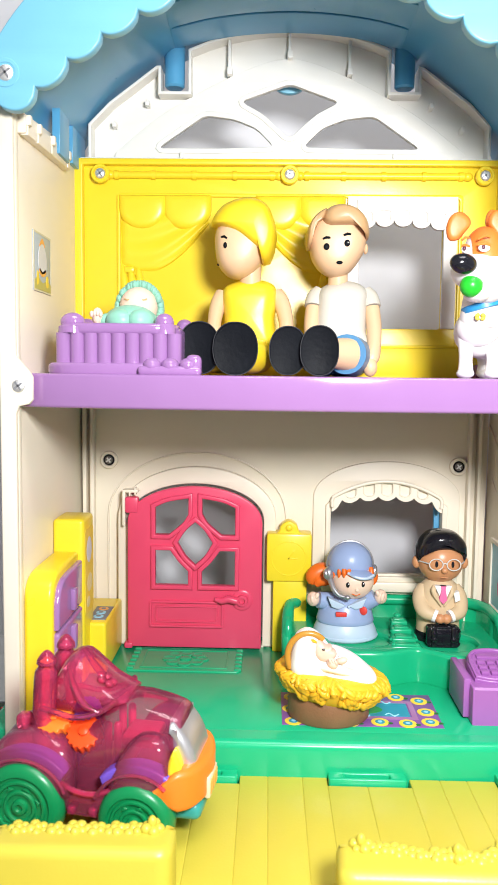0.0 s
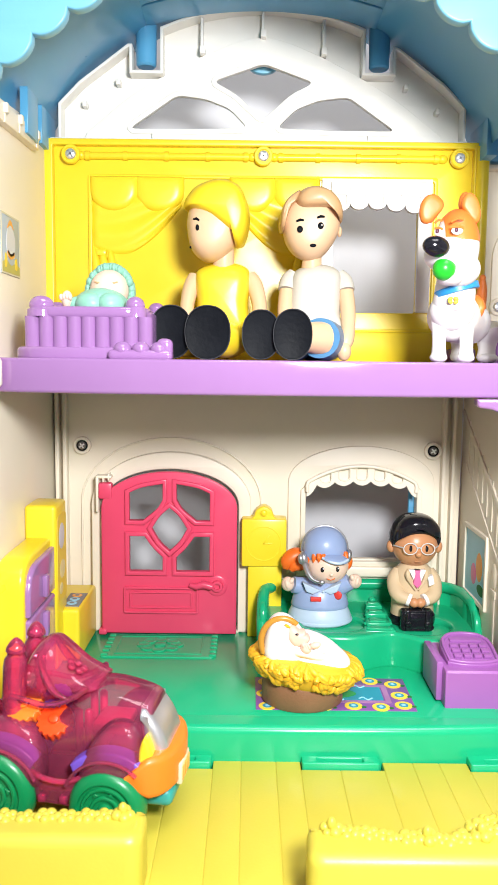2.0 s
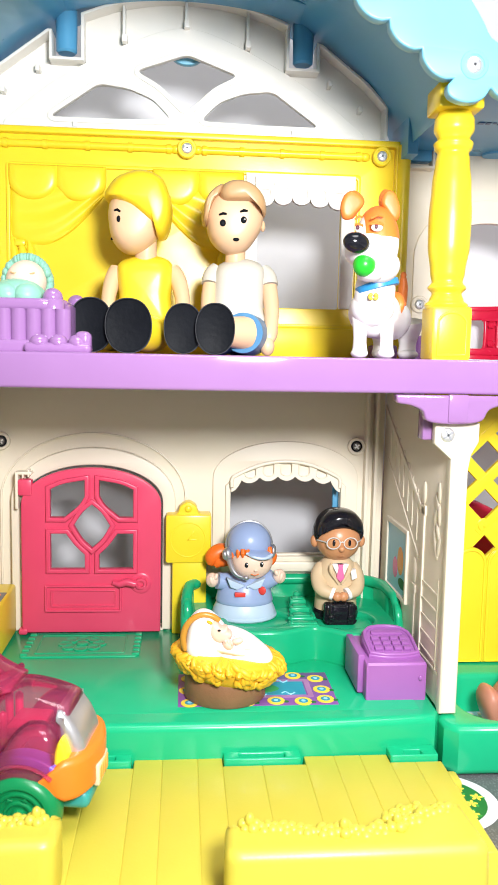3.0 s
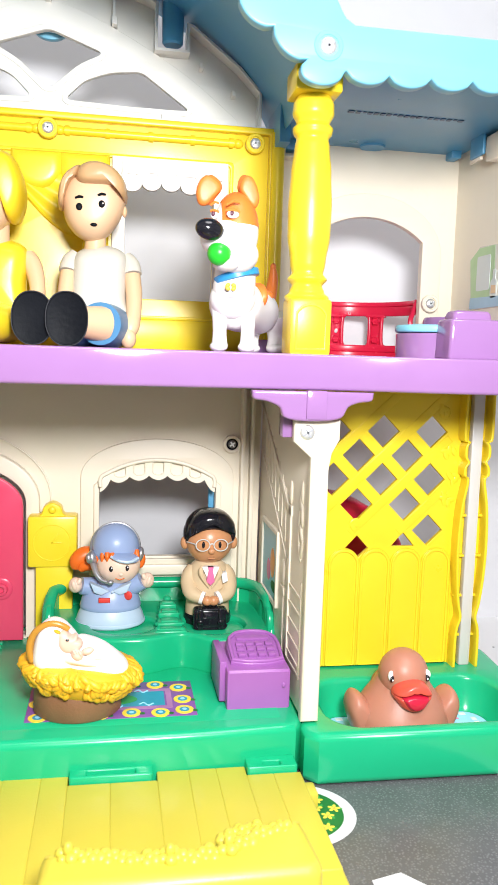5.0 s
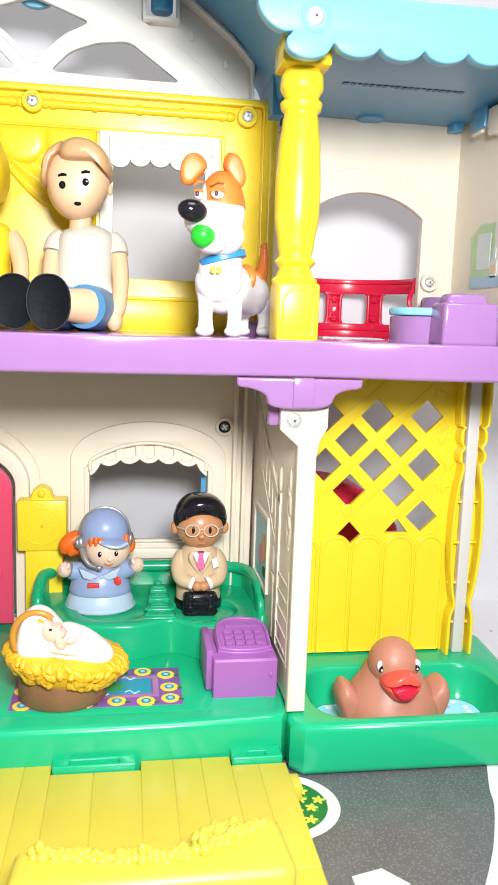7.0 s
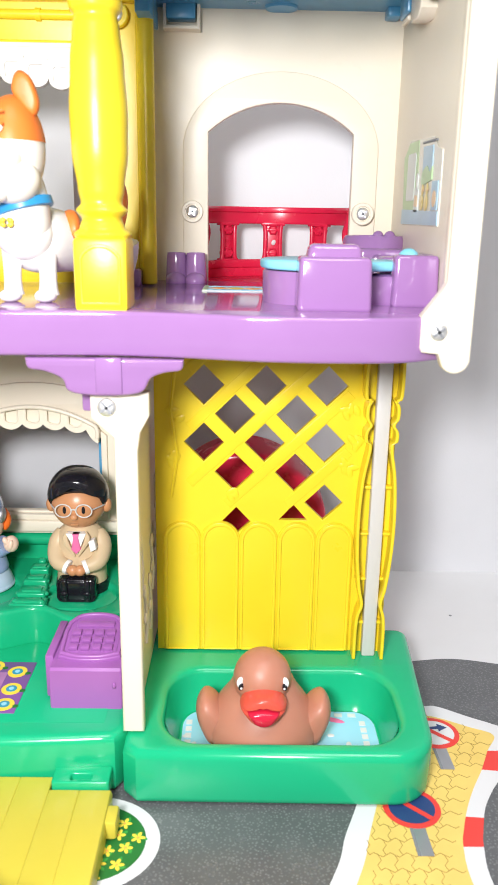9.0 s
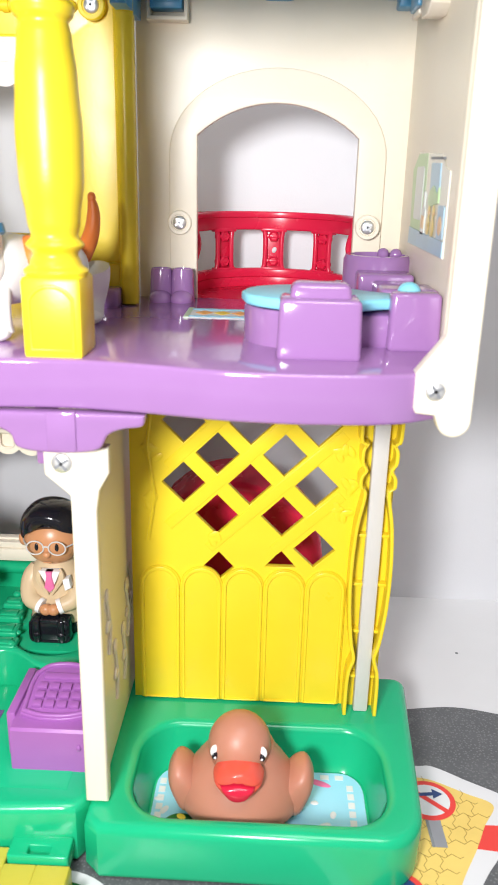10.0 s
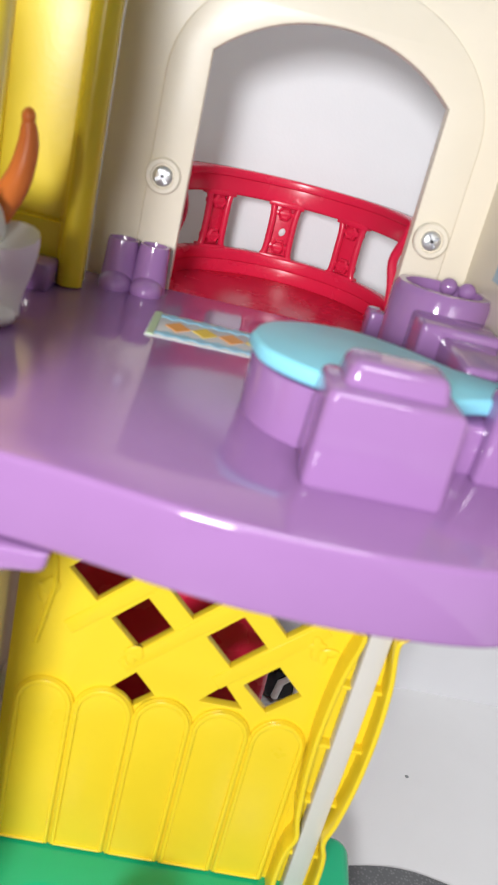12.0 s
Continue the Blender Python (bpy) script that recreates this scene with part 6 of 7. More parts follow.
def boy():
    bm = bmesh.new()
    # mats: 0 skin 1 tee 2 hair 3 black 4 denim
    puff(bm, closed([(26, 235), (33, 238.8), (43, 239.6), (50.5, 235.5), (51, 226), (51, 213), (52, 202), (24, 202), (23.6, 214), (24.2, 225)]), 424, 11, 10, 1, p=0.42)
    lathe(bm, [(6, 235), (5.2, 239), (5, 247)], (35.5, 422, 0), 0, 22)
    o = closed([(19.6, 262), (20, 256), (22, 249), (27, 243.2), (34, 240.8), (41, 243.6), (46.8, 251), (49.3, 258), (49, 265), (44, 272), (34, 274.5), (24, 271.5)])
    head = (o, 420, 12.5, 0.48)
    puff(bm, o, 420, 12.5, 13, 0, p=0.48)
    puff(bm, closed([(18.8, 257), (17.9, 262), (20, 267.5), (25, 273), (31, 275.6), (39, 275.2), (46, 272), (50, 267), (50.8, 263), (49.4, 259.6), (42, 255), (27, 254)]), 425, 9, 13, 2, p=0.5)
    puff(bm, closed([(25.6, 268.6), (26.6, 273.2), (31, 276.4), (38, 276.8), (45, 274), (49.6, 268.4), (50.6, 263), (50.0, 260.2), (48.8, 260.2), (48.2, 262), (46.8, 264), (43.5, 265.8), (35, 265.6), (28.5, 265.8)], 70), 418, 15.2, 11, 2, c=(38, 270.8), p=0.34)
    puff(bm, closed([(18.0, 257), (18.4, 263), (20, 268), (23.4, 272.4), (28.6, 275.4), (27.6, 270.4), (24.4, 267.4), (22.2, 262.6), (21.2, 258.4), (20.2, 255), (18.6, 255)], 66), 418, 13.6, 11, 2, c=(22.2, 266.6), p=0.34)
    ell(bm, (49.4, 419.5, 256), (1.3, 2.2, 2.8), 0, (0, 0, 0), 14, 8)
    for x, z in ((28.2, 255.2), (38.6, 257)):
        face_mark(bm, head, x, z, (1.55, 1.75), 3)
        face_mark(bm, head, x, z + 4.6, (1.9, 0.7, 0.2), 3, "brow")
    face_mark(bm, head, 38.8, 257.1, (1.25, 1.4), 6)
    face_mark(bm, head, 35, 247.4, (1.7, 0.9), 3)
    for s, x in ((-1, 25.0), (1, 51.4)):
        tube(bm, smooth_line3([(x - s * 1.5, 424, 235), (x + s * 1.2, 423, 231), (x + s * 2.2, 421, 226)], 8), [3.4, 3.8, 4.1, 4.4, 4.6, 4.7, 4.8, 4.8, 4.7], 1, 18)
        tube(bm, smooth_line3([(x + s * 2.2, 421, 226), (x + s * 3.2, 418, 215), (x + s * 2.8, 414, 205), (x + s * 0.8, 410.5, 197)], 12), [3.9, 4.1, 4.1, 4.1, 4, 3.9, 3.8, 3.7, 3.8, 4.0, 4.2, 4.0, 3.2], 0, 16)
        ell(bm, (x + s * 0.6, 409.5, 194.6), (3.8, 4.0, 5.0), 0, (0, 0, 0), 16, 10)
    ell(bm, (38, 420, 200), (15.5, 13, 10.6), 4)
    for x, d in ((22, 10), (37, 25)):
        tube(bm, smooth_line3([(x + 7, 420, 200), (x + 4, 408, 200.4), (x + 1.5, 398, 200.8)], 8), [10.6, 10.6, 10.6, 10.5, 10.5, 10.4, 10.3, 10.2, 10.0], 4, 24)
        tube(bm, [(x + 2.5, 401, 200.8), (d + 3, 391, 201.2)], [8.6, 6.6], 0, 22)
    shoe(bm, 9.0, 386, 201.9, 9.2, 12.0, 3)
    shoe(bm, 24.2, 383, 202, 9.4, 12.2, 3)
    return thing("doll", bm, [SKIN, SHIRT, HAIRBRN, SOLE, DENIM, SCUFF, plastic("worn_eye_paint", (0.42, 0.40, 0.37), 0.4, 0.3)], (36, 415, 189.4), "seated doll in a white shirt and blue shorts with black boots", "doll", "seated dolls")


girl()
boy()

# small doll lying in the crib
bm = bmesh.new()
ell(bm, (-60, 381, 221.5), (12, 10, 9.6), 0, (-14, 0, 0), 30, 18)
ell(bm, (-63, 372, 213.5), (17, 12, 8.5), 1, (0, 0, 0), 28, 16)
ell(bm, (-55, 364.5, 214), (8.5, 6.5, 5.5), 1, (0, 0, 20), 22, 12)
ell(bm, (-68, 364.5, 214), (9, 6.5, 5.5), 1, (0, 0, -10), 22, 12)
rnd = random.Random(5)
for i in range(30):
    a = radians(-24 + 228 * i / 29)
    ell(bm, (-60 + 13.4 * math.cos(a), 384 + rnd.uniform(-1.2, 1.2), 221 + 11.4 * math.sin(a)), (2.4, 4.2, 2.4), 2, (0, 0, 0), 12, 8)
ell(bm, (-60, 390, 222), (13.0, 8, 11), 2, (0, 0, 0), 24, 14)
ell(bm, (-82, 366, 216), (3.4, 3.4, 4.2), 0, (0, 0, 0), 14, 9)
for k in range(4):
    ell(bm, (-84.8 + k * 1.8, 363.2, 217.4 - 0.3 * abs(k - 1.5)), (1.3, 1.5, 1.5), 0, (0, 0, 0), 10, 7)
ell(bm, (-76, 369, 214), (7, 4.5, 3.8), 1, (0, 0, 20), 16, 10)
ell(bm, (-60, 371.4, 221), (1.7, 1.3, 1.3), 0, (0, 0, 0), 10, 7)
for x in (-65, -55.4):
    tube(bm, [(x - 2.2, 373.0, 224.8), (x, 372.2, 224.2), (x + 2.2, 373.0, 224.8)], 0.42, 3, 6)
tube(bm, [(-62.6, 372.4, 218.4), (-60, 371.8, 217.8), (-57.4, 372.4, 218.4)], 0.5, 4, 6)
bmesh.ops.transform(bm, matrix=at(-82, 0, 0) @ Matrix.Diagonal((0.76, 0.95, 1, 1)) @ at(85, 0, 0), verts=bm.verts)
bmesh.ops.translate(bm, vec=(0, 18.5, 0), verts=bm.verts)
thing("baby_doll", bm, [PALESKIN, MINT, plastic("frilled_mint_vinyl", (0.25, 0.53, 0.41), 0.45, 0.12, 0.2), HAIRBRN, BEAK], (-62, 375, 205), "small mint green baby doll lying in the crib", "doll")

# peg figures on the green seat
bm = bmesh.new()
cx, cy = 45, 438
lathe(bm, [(19.6, 42.4), (21.0, 43.4), (21.2, 45.6), (20.2, 49), (18.6, 52.4), (17.4, 54.4)], (cx, cy, 0), 1, 44, sy=0.78)
lathe(bm, [(21.4, 43.6), (21.8, 44.6), (21.4, 45.6)], (cx, cy, 0), 1, 44, sy=0.78)
lathe(bm, [(17.4, 53.2), (18.6, 53.4), (19.0, 54.6), (18.6, 56), (17.6, 60), (15.6, 64.4), (12.6, 68.4), (8, 71)], (cx, cy, 0), 0, 44, sy=0.78)
for s, hx, hz in ((-1, 23.6, 68.2), (1, 67.6, 70.6)):
    tube(bm, smooth_line3([(cx + s * 8, cy, 65), (cx + s * 13, cy - 2, 66.4), (hx - s * 3.4, cy - 3.4, hz - 0.6)], 8), [6.2, 6.4, 6.4, 6.2, 6, 5.8, 5.6, 5.5, 5.4], 0, 16)
    ell(bm, (hx, cy - 4, hz), (4.2, 4.2, 4.8), 2, (0, 0, 0), 18, 12)
    ell(bm, (hx + s * 0.6, cy - 7.4, hz + 0.6), (1.6, 1.6, 3.2), 2, (0, s * 14, 0), 12, 8)
    ell(bm, (hx - s * 2.2, cy - 6.6, hz + 2.8), (1.6, 1.8, 2.4), 2, (0, -s * 24, 0), 12, 8)
    slab(bm, [[(cx + s * 0.6, 66.4), (cx + s * 12.4, 71.6), (cx + s * 10, 65.6), (cx + s * 5.6, 63.8)]], "xz", cy - 12.8, cy - 7, 0.7, 1)
ell(bm, (49.6, 436, 80.8), (13.5, 12.5, 12.4), 2, (0, 0, 0), 36, 22)
ell(bm, (47.6, 439.5, 91.2), (14.5, 13.6, 14.4), 0, (0, 0, 0), 40, 24)
ell(bm, (53.4, 426.6, 87.4), (9.0, 6.0, 1.9), 0, (20, 10, 12), 28, 12)
# The brim's bright highlight is put in as a pale blue rod.
tube(bm, smooth_line3([(45, 424.2, 88.4), (50, 421.6, 86.4), (56, 421.6, 85.6), (61.4, 425.4, 87)], 14), 1.0, 1, 8)
tube(bm, smooth_line3([(36, 447, 84), (29, 447, 83.6), (24, 446, 80), (22.6, 445, 75)], 10), [4, 4.8, 5.4, 5.7, 5.8, 5.7, 5.4, 5, 4.2, 3.2, 1.8], 3, 14)
tube(bm, smooth_line3([(35, 444, 80), (29, 444, 78), (25.6, 443, 74.6)], 8), [4, 4.4, 4.6, 4.5, 4.2, 3.8, 3.2, 2.4, 1.4], 3, 14)
tube(bm, smooth_line3([(61.4, 442, 88), (63.6, 441, 82), (62.4, 440, 77)], 8), [2.4, 2.8, 3, 3, 3, 2.8, 2.6, 2.2, 1.4], 3, 12)
for x, x1, z0, z1 in ((37.6, 36.4, 89, 82.4), (40.2, 39.4, 89.8, 84.2), (42.8, 42.6, 90, 85), (45.4, 46.2, 90, 86), (60.4, 61.2, 90, 83.6)):
    q0, q1 = [436 - 12.7 * math.sqrt(max(0.02, 1 - ((u - 49.6) / 13.5) ** 2 - ((z - 80.8) / 12.8) ** 2)) for u, z in ((x, min(z0, 88)), (x1, z1))]
    tube(bm, [(x, q0 - 0.4, z0), ((x + x1) / 2, (q0 + q1) / 2 - 0.9, (z0 + z1) / 2), (x1, q1 - 0.2, z1)], [1.6, 1.6, 0.4], 3, 9)
tube(bm, [(47.6 + 15.0 * math.cos(radians(a)), 440, 90 + 15.8 * math.sin(radians(a))) for a in range(-8, 189, 8)], 0.9, 4, 8)
ell(bm, (33.6, 434, 85.2), (3.0, 4.2, 5.0), 4, (0, -8, 0), 20, 12)
ell(bm, (31.6, 433, 85.2), (2.0, 2.8, 3.4), 4, (0, -8, 0), 16, 10)
ell(bm, (63, 436, 86.8), (2.2, 4.0, 4.6), 4, (0, 8, 0), 18, 10)
tube(bm, smooth_line3([(34.4, 431, 82), (36.4, 426.8, 77), (39.6, 424.4, 73.8), (44.4, 422.8, 72.6)], 12), [2.0, 2.0, 1.9, 1.8, 1.7, 1.6, 1.5, 1.4, 1.3, 1.3, 1.2, 1.2, 1.2], 4, 10)
ell(bm, (44.8, 422.6, 72.8), (2.1, 1.7, 1.7), 4, (0, 0, 0), 14, 9)
for x, z in ((45.1, 80.6), (54.7, 81.0)):
    y = 436 - 12.5 * math.sqrt(1 - ((x - 49.6) / 13.5) ** 2 - ((z - 80.8) / 12.4) ** 2)
    ell(bm, (x, y, z), (1.25, 0.5, 1.8), 5, (0, 0, 0), 12, 8)
    # A white dot puts the glint into each eye.
    ell(bm, (x + 0.4, y - 0.4, z + 0.6), (0.4, 0.25, 0.5), 7, (0, 0, 0), 8, 6)
ell(bm, (51, 423.6, 77.4), (1.4, 1.0, 1.1), 2, (0, 0, 0), 12, 8)
tube(bm, [(47.8, 424.3, 74.8), (50.4, 424.1, 73.8), (53.2, 424.5, 74.8)], 0.3, 3, 6)
ell(bm, (46, 424.9, 66), (0.9, 0.6, 0.9), 1, (0, 0, 0), 8, 6)
rbox(bm, 37.8, 44.8, 423.8, 427, 59.6, 62.4, 0.4, 2, 6)
ell(bm, (55.6, 426.4, 63.2), (2.7, 1.0, 2.9), 6, (0, 20, -26), 14, 9)
bmesh.ops.transform(bm, matrix=at(45, 438, 42.2) @ Matrix.Scale(0.86, 4) @ at(-45, -438, -42.2), verts=bm.verts)
thing("peg_doll", bm, [LILAC, PALEBLUE, PALESKIN, plastic("ginger_hair_paint", (0.80, 0.15, 0.015), 0.38), SILVER, GLOSSBLACK, INKRED, EYEWHITE], (45, 438, 42.2), "peg doll in blue overalls with cap and silver headset", "doll", "peg dolls")

bm = bmesh.new()
cx, cy = 96, 438
lathe(bm, [(13.4, 42.5), (13.8, 45), (13.2, 48)], (cx, cy, 0), 4, 36, sy=0.82)
lathe(bm, [(12.8, 47), (12.4, 54), (13.0, 62), (12.8, 69), (10.8, 75), (7, 78.5)], (cx, cy, 0), 1, 36, sy=0.86)
for s in (-1, 1):
    tube(bm, smooth_line3([(cx + s * 8.5, cy, 74), (cx + s * 11.2, cy - 3, 67.5), (cx + s * 10, cy - 9, 61.5), (cx + s * 4, cy - 12.8, 59.5)], 12), [3.6, 4.2, 4.6, 4.8, 4.8, 4.8, 4.7, 4.6, 4.4, 4.2, 3.9, 3.6, 3.4], 1, 14)
    tube(bm, [(cx + s * 5.4, cy - 12.4, 60), (cx + s * 3.6, cy - 13, 59.4)], 3.7, 2, 14)
    ell(bm, (cx + s * 1.8, cy - 14.2, 58.4), (3.0, 2.6, 2.8), 0, (0, 0, 0), 14, 9)
ell(bm, (cx, cy - 1.5, 90), (13.4, 12.4, 13), 0, (0, 0, 0), 32, 20)
for s in (-1, 1):
    ell(bm, (cx + s * 13.8, cy - 1, 88.5), (2.6, 2.8, 3.8), 0, (0, 0, 0), 14, 9)
cap(bm, (cx, cy + 0.5, 93), (15.0, 13.8, 14.2), 3, (cx, cy - 12, 99.5), (0.05, -0.76, -0.65))
puff(bm, closed([(cx - 14.4, 93), (cx - 13.4, 101), (cx - 8, 107), (cx, 108.6), (cx + 8, 106.8), (cx + 13.6, 101), (cx + 14.4, 95), (cx + 12, 97.8), (cx + 6, 99.6), (cx - 3, 100.8), (cx - 9, 99.6), (cx - 12.8, 96.8)]), cy - 2, 12.7, 10, 3, c=(cx, 102.0), p=0.55)
for s in (-1, 1):
    ell(bm, (cx + s * 12.6, cy - 2, 94.4), (2.4, 5.4, 5.4), 3, (0, 0, 0), 14, 9)


def lock(bm, x0, z0, x1, z1, r):
    """A lock of moulded hair swept over the forehead."""
    line, rad = [], []
    for k in range(11):
        f = k / 10
        x, z = x0 + (x1 - x0) * f, z0 + (z1 - z0) * f ** 1.7
        q = 1 - (x / 15.4) ** 2 - ((z - 93) / 16.0) ** 2
        line.append((cx + x, cy - 0.4 - 13.6 * math.sqrt(max(0.02, q)), z))
        rad.append(r * (0.35 + math.sin(math.pi * (0.12 + 0.8 * f))) * (1.0 if f < 0.9 else 0.5))
    tube(bm, line, rad, 3, 10)


for x0, z0, x1, z1, r in ((-6, 106.6, -12.6, 96.4, 1.3), (-5, 106.4, 2.0, 101.4, 1.2), (-4.6, 107, 8.0, 100.6, 1.2), (-4, 107.6, 12.2, 99, 1.2)):
    lock(bm, x0, z0, x1, z1, r)
for s in (-1, 1):
    ring = [(cx + s * 5.0 + 3.9 * math.cos(radians(a)), cy - 14.2, 90 + 3.3 * math.sin(radians(a))) for a in range(0, 361, 18)]
    tube(bm, ring, 0.34, 7, 6)
    ell(bm, (cx + s * 4.6, cy - 13.3, 90), (0.9, 0.6, 1.9), 4, (0, 0, 0), 10, 7)
tube(bm, [(cx - 1.4, cy - 14.3, 90.4), (cx, cy - 14.8, 91), (cx + 1.4, cy - 14.3, 90.4)], 0.42, 7, 6)
for s in (-1, 1):
    tube(bm, [(cx + s * 8.8, cy - 13.6, 90.4), (cx + s * 12, cy - 8, 90.2), (cx + s * 13.6, cy - 3, 89.6)], 0.4, 7, 6)
    tube(bm, smooth_line3([(cx + s * 4.6, cy - 9.6, 77.4), (cx + s * 5.2, cy - 11.2, 73), (cx + s * 0.8, cy - 12.2, 65.2)], 10), [0.5, 0.9, 1.2, 1.4, 1.5, 1.5, 1.4, 1.2, 1.0, 0.8, 0.5], 1, 8)
ell(bm, (cx, cy - 14, 86.6), (2.0, 1.6, 1.7), 0, (0, 0, 0), 12, 8)
tube(bm, [(cx - 1.8, cy - 13.0, 82.2), (cx, cy - 13.3, 82.4), (cx + 1.8, cy - 13.0, 82.2)], 0.3, 0, 6)
slab(bm, [[(cx - 5, 77), (cx + 5, 77), (cx + 0.5, 66)]], "xz", cy - 12.0, cy - 8, 0.4, 2)
slab(bm, [[(cx - 1.6, 77), (cx + 1.6, 77), (cx + 1.2, 75), (cx + 2.4, 69), (cx, 66.5), (cx - 2.4, 69), (cx - 1.2, 75)]], "xz", cy - 12.9, cy - 9, 0.4, 6)
slab(bm, [[(cx + 6, 73), (cx + 9, 74), (cx + 10, 69), (cx + 7, 67.5)]], "xz", cy - 12.4, cy - 8, 0.4, 2)
rbox(bm, cx - 9.4, cx + 9.4, cy - 17, cy - 9, 42.4, 54.4, 2.0, 4, 4)
tube(bm, [(x, cy - 16.6, z) for x, z in rrect(cx - 9, cx + 9, 43, 54, 2.4, 5)], 0.7, 4, 8)
for x in (cx - 5.6, cx + 5.6):
    rbox(bm, x - 1.5, x + 1.5, cy - 18.6, cy - 14, 43, 55, 0.8, 3, 4)
    ell(bm, (x, cy - 18.4, 47.4), (1.9, 0.9, 1.6), 4, (0, 0, 0), 12, 8)
tube(bm, [(cx - 3.5, cy - 13.6, 53), (cx - 3.3, cy - 13.8, 56), (cx + 3.3, cy - 13.8, 56), (cx + 3.5, cy - 13.6, 53)], 1.0, 4, 8)
bmesh.ops.transform(bm, matrix=at(97.5, 438, 42.2) @ Matrix.Scale(0.955, 4) @ at(-96, -438, -42.2), verts=bm.verts)
thing("peg_doll", bm, [BROWNSKIN, BEIGE, TEE, GLOSSBLACK, GLOSSBLACK, SILVER, HOTPINK, FROST], (96, 438, 42.2), "peg doll in a beige suit with glasses and black case", "doll", "peg dolls")

# baby figure in a straw cradle
BABYSKIN = plastic("rosy_peach_paint", (0.76, 0.52, 0.41), 0.42, 0.05, 0.03)
bm = bmesh.new()
lathe(bm, [(18.6, 26.4), (19.6, 27.6), (19.4, 36), (18.4, 39)], (31, 370, 0), 0, 44, sy=0.86)
rnd = random.Random(2)
m = at(32.5, 370, 44, 0, 9, 0)
nest = [(17, -8.4), (19.4, -7.4), (22.2, -4.4), (24.8, -1.2), (26.4, 2.0), (26.0, 4.4), (23.6, 6.2), (19, 7.0), (12, 7.2)]
lathe(bm, nest, (32.5, 370, 44), 1, 52, (0, 9, 0), sy=0.82)
for i in range(250):
    a = rnd.uniform(0, 2 * math.pi)
    h = rnd.uniform(-3.0, 7.0)
    run, da = rnd.uniform(3.0, 5.5), rnd.uniform(-0.3, 0.3)
    line = []
    for k in range(5):
        hk = max(-8.2, h - run * k / 4)
        rr = 25.6 + 0.70 * hk if hk < 1.2 else 26.6 - 0.2 * (hk - 1.2) ** 2
        rr += 0.1 + 0.4 * math.sin(math.pi * k / 4)
        ak = a + da * k / 4
        line.append(m @ Vector((rr * math.cos(ak), rr * 0.82 * math.sin(ak), hk)))
    w = rnd.uniform(0.6, 1.0)
    tube(bm, line, [0.5 * w, 1.5 * w, 1.9 * w, 1.7 * w, 0.5 * w], 1, 12)
# wrapped body, hood, face turned up, and folded hands
puff(bm, closed([(12.4, 50), (11.8, 60), (14.2, 68.4), (18.6, 72.2), (24, 71.2), (29, 66), (32, 60), (31, 50), (24, 44)], 54), 366, 11, 11, 2, p=0.36)
puff(bm, closed([(24, 52), (26, 60), (31, 62.4), (36, 61.4), (42.4, 58.4), (48, 54), (53.4, 47.6), (50, 43), (36, 42), (26, 44)], 60), 367, 12.0, 12, 2, p=0.46)
tube(bm, smooth_line3([(26, 357.8, 55.6), (30, 355.6, 56.8), (35, 355.6, 55.2), (41, 356.6, 53)], 12), [2.0, 2.4, 2.6, 2.8, 2.9, 2.9, 2.8, 2.7, 2.6, 2.4, 2.2, 1.8, 1.2], 2, 12)
tube(bm, smooth_line3([(34, 357, 61.6), (38, 356.4, 58.6), (42, 356.8, 55.6)], 8), [1.6, 2.2, 2.6, 2.7, 2.6, 2.4, 2.2, 1.8, 1.2], 2, 12)
for z0 in (51.2, 48.6):
    tube(bm, smooth_line3([(33, 356.4, z0), (41, 355.6, z0 + 0.6), (48, 357.4, z0 - 0.6)], 10), 0.7, 2, 8)
face = closed([(22.2, 66.4), (23.6, 69.4), (26.2, 69.2), (28.4, 67.0), (30.8, 67.2), (31.6, 65.2), (33.0, 64.2), (33.4, 62.2), (31.6, 59.6), (28, 58.4), (24.6, 59.4), (22.4, 62.6)], 60)
puff(bm, face, 358.8, 4.6, 4, 3, p=0.42)
ell(bm, (27.0, puff_y(face, 358.8, 4.6, 0.42, 27.0, 66.4) - 0.1, 66.4), (0.8, 0.4, 0.6), 4, (0, 0, 0), 10, 7)
ell(bm, (22.6, 356.6, 69.8), (1.6, 1.4, 0.7), 1, (0, 30, 0), 10, 7)
ell(bm, (31.2, 354.0, 59.0), (2.5, 2.2, 3.2), 3, (0, -28, 0), 18, 12)
ell(bm, (35.6, 354.6, 60.6), (2.8, 2.0, 1.8), 3, (0, -20, 0), 16, 10)
for k in range(3):
    ell(bm, (30.0 + k * 1.3, 352.6, 60.8 - k * 0.3), (0.7, 0.8, 1.5), 3, (0, -20, 0), 8, 6)
for r_, dy in ((1.5, 0.0), (1.2, 2.4)):
    tube(bm, [(20.4 + (9.8 - dy * 0.4) * math.cos(radians(a)), 360 + dy, 60.2 + (12.4 - dy * 0.3) * math.sin(radians(a))) for a in range(48, 216, 6)], r_, 5, 12)
for v in bm.verts:
    if v.co.z > 44:
        v.co.z = 44 + (v.co.z - 44) * 0.9
thing("cradle_figure", bm, [WOOD, STRAW, TEE, BABYSKIN, GLOSSBLACK, GOLD], (31, 371, 26.5), "swaddled white baby figure in a yellow straw cradle", "doll")

# toy dog
bm = bmesh.new()
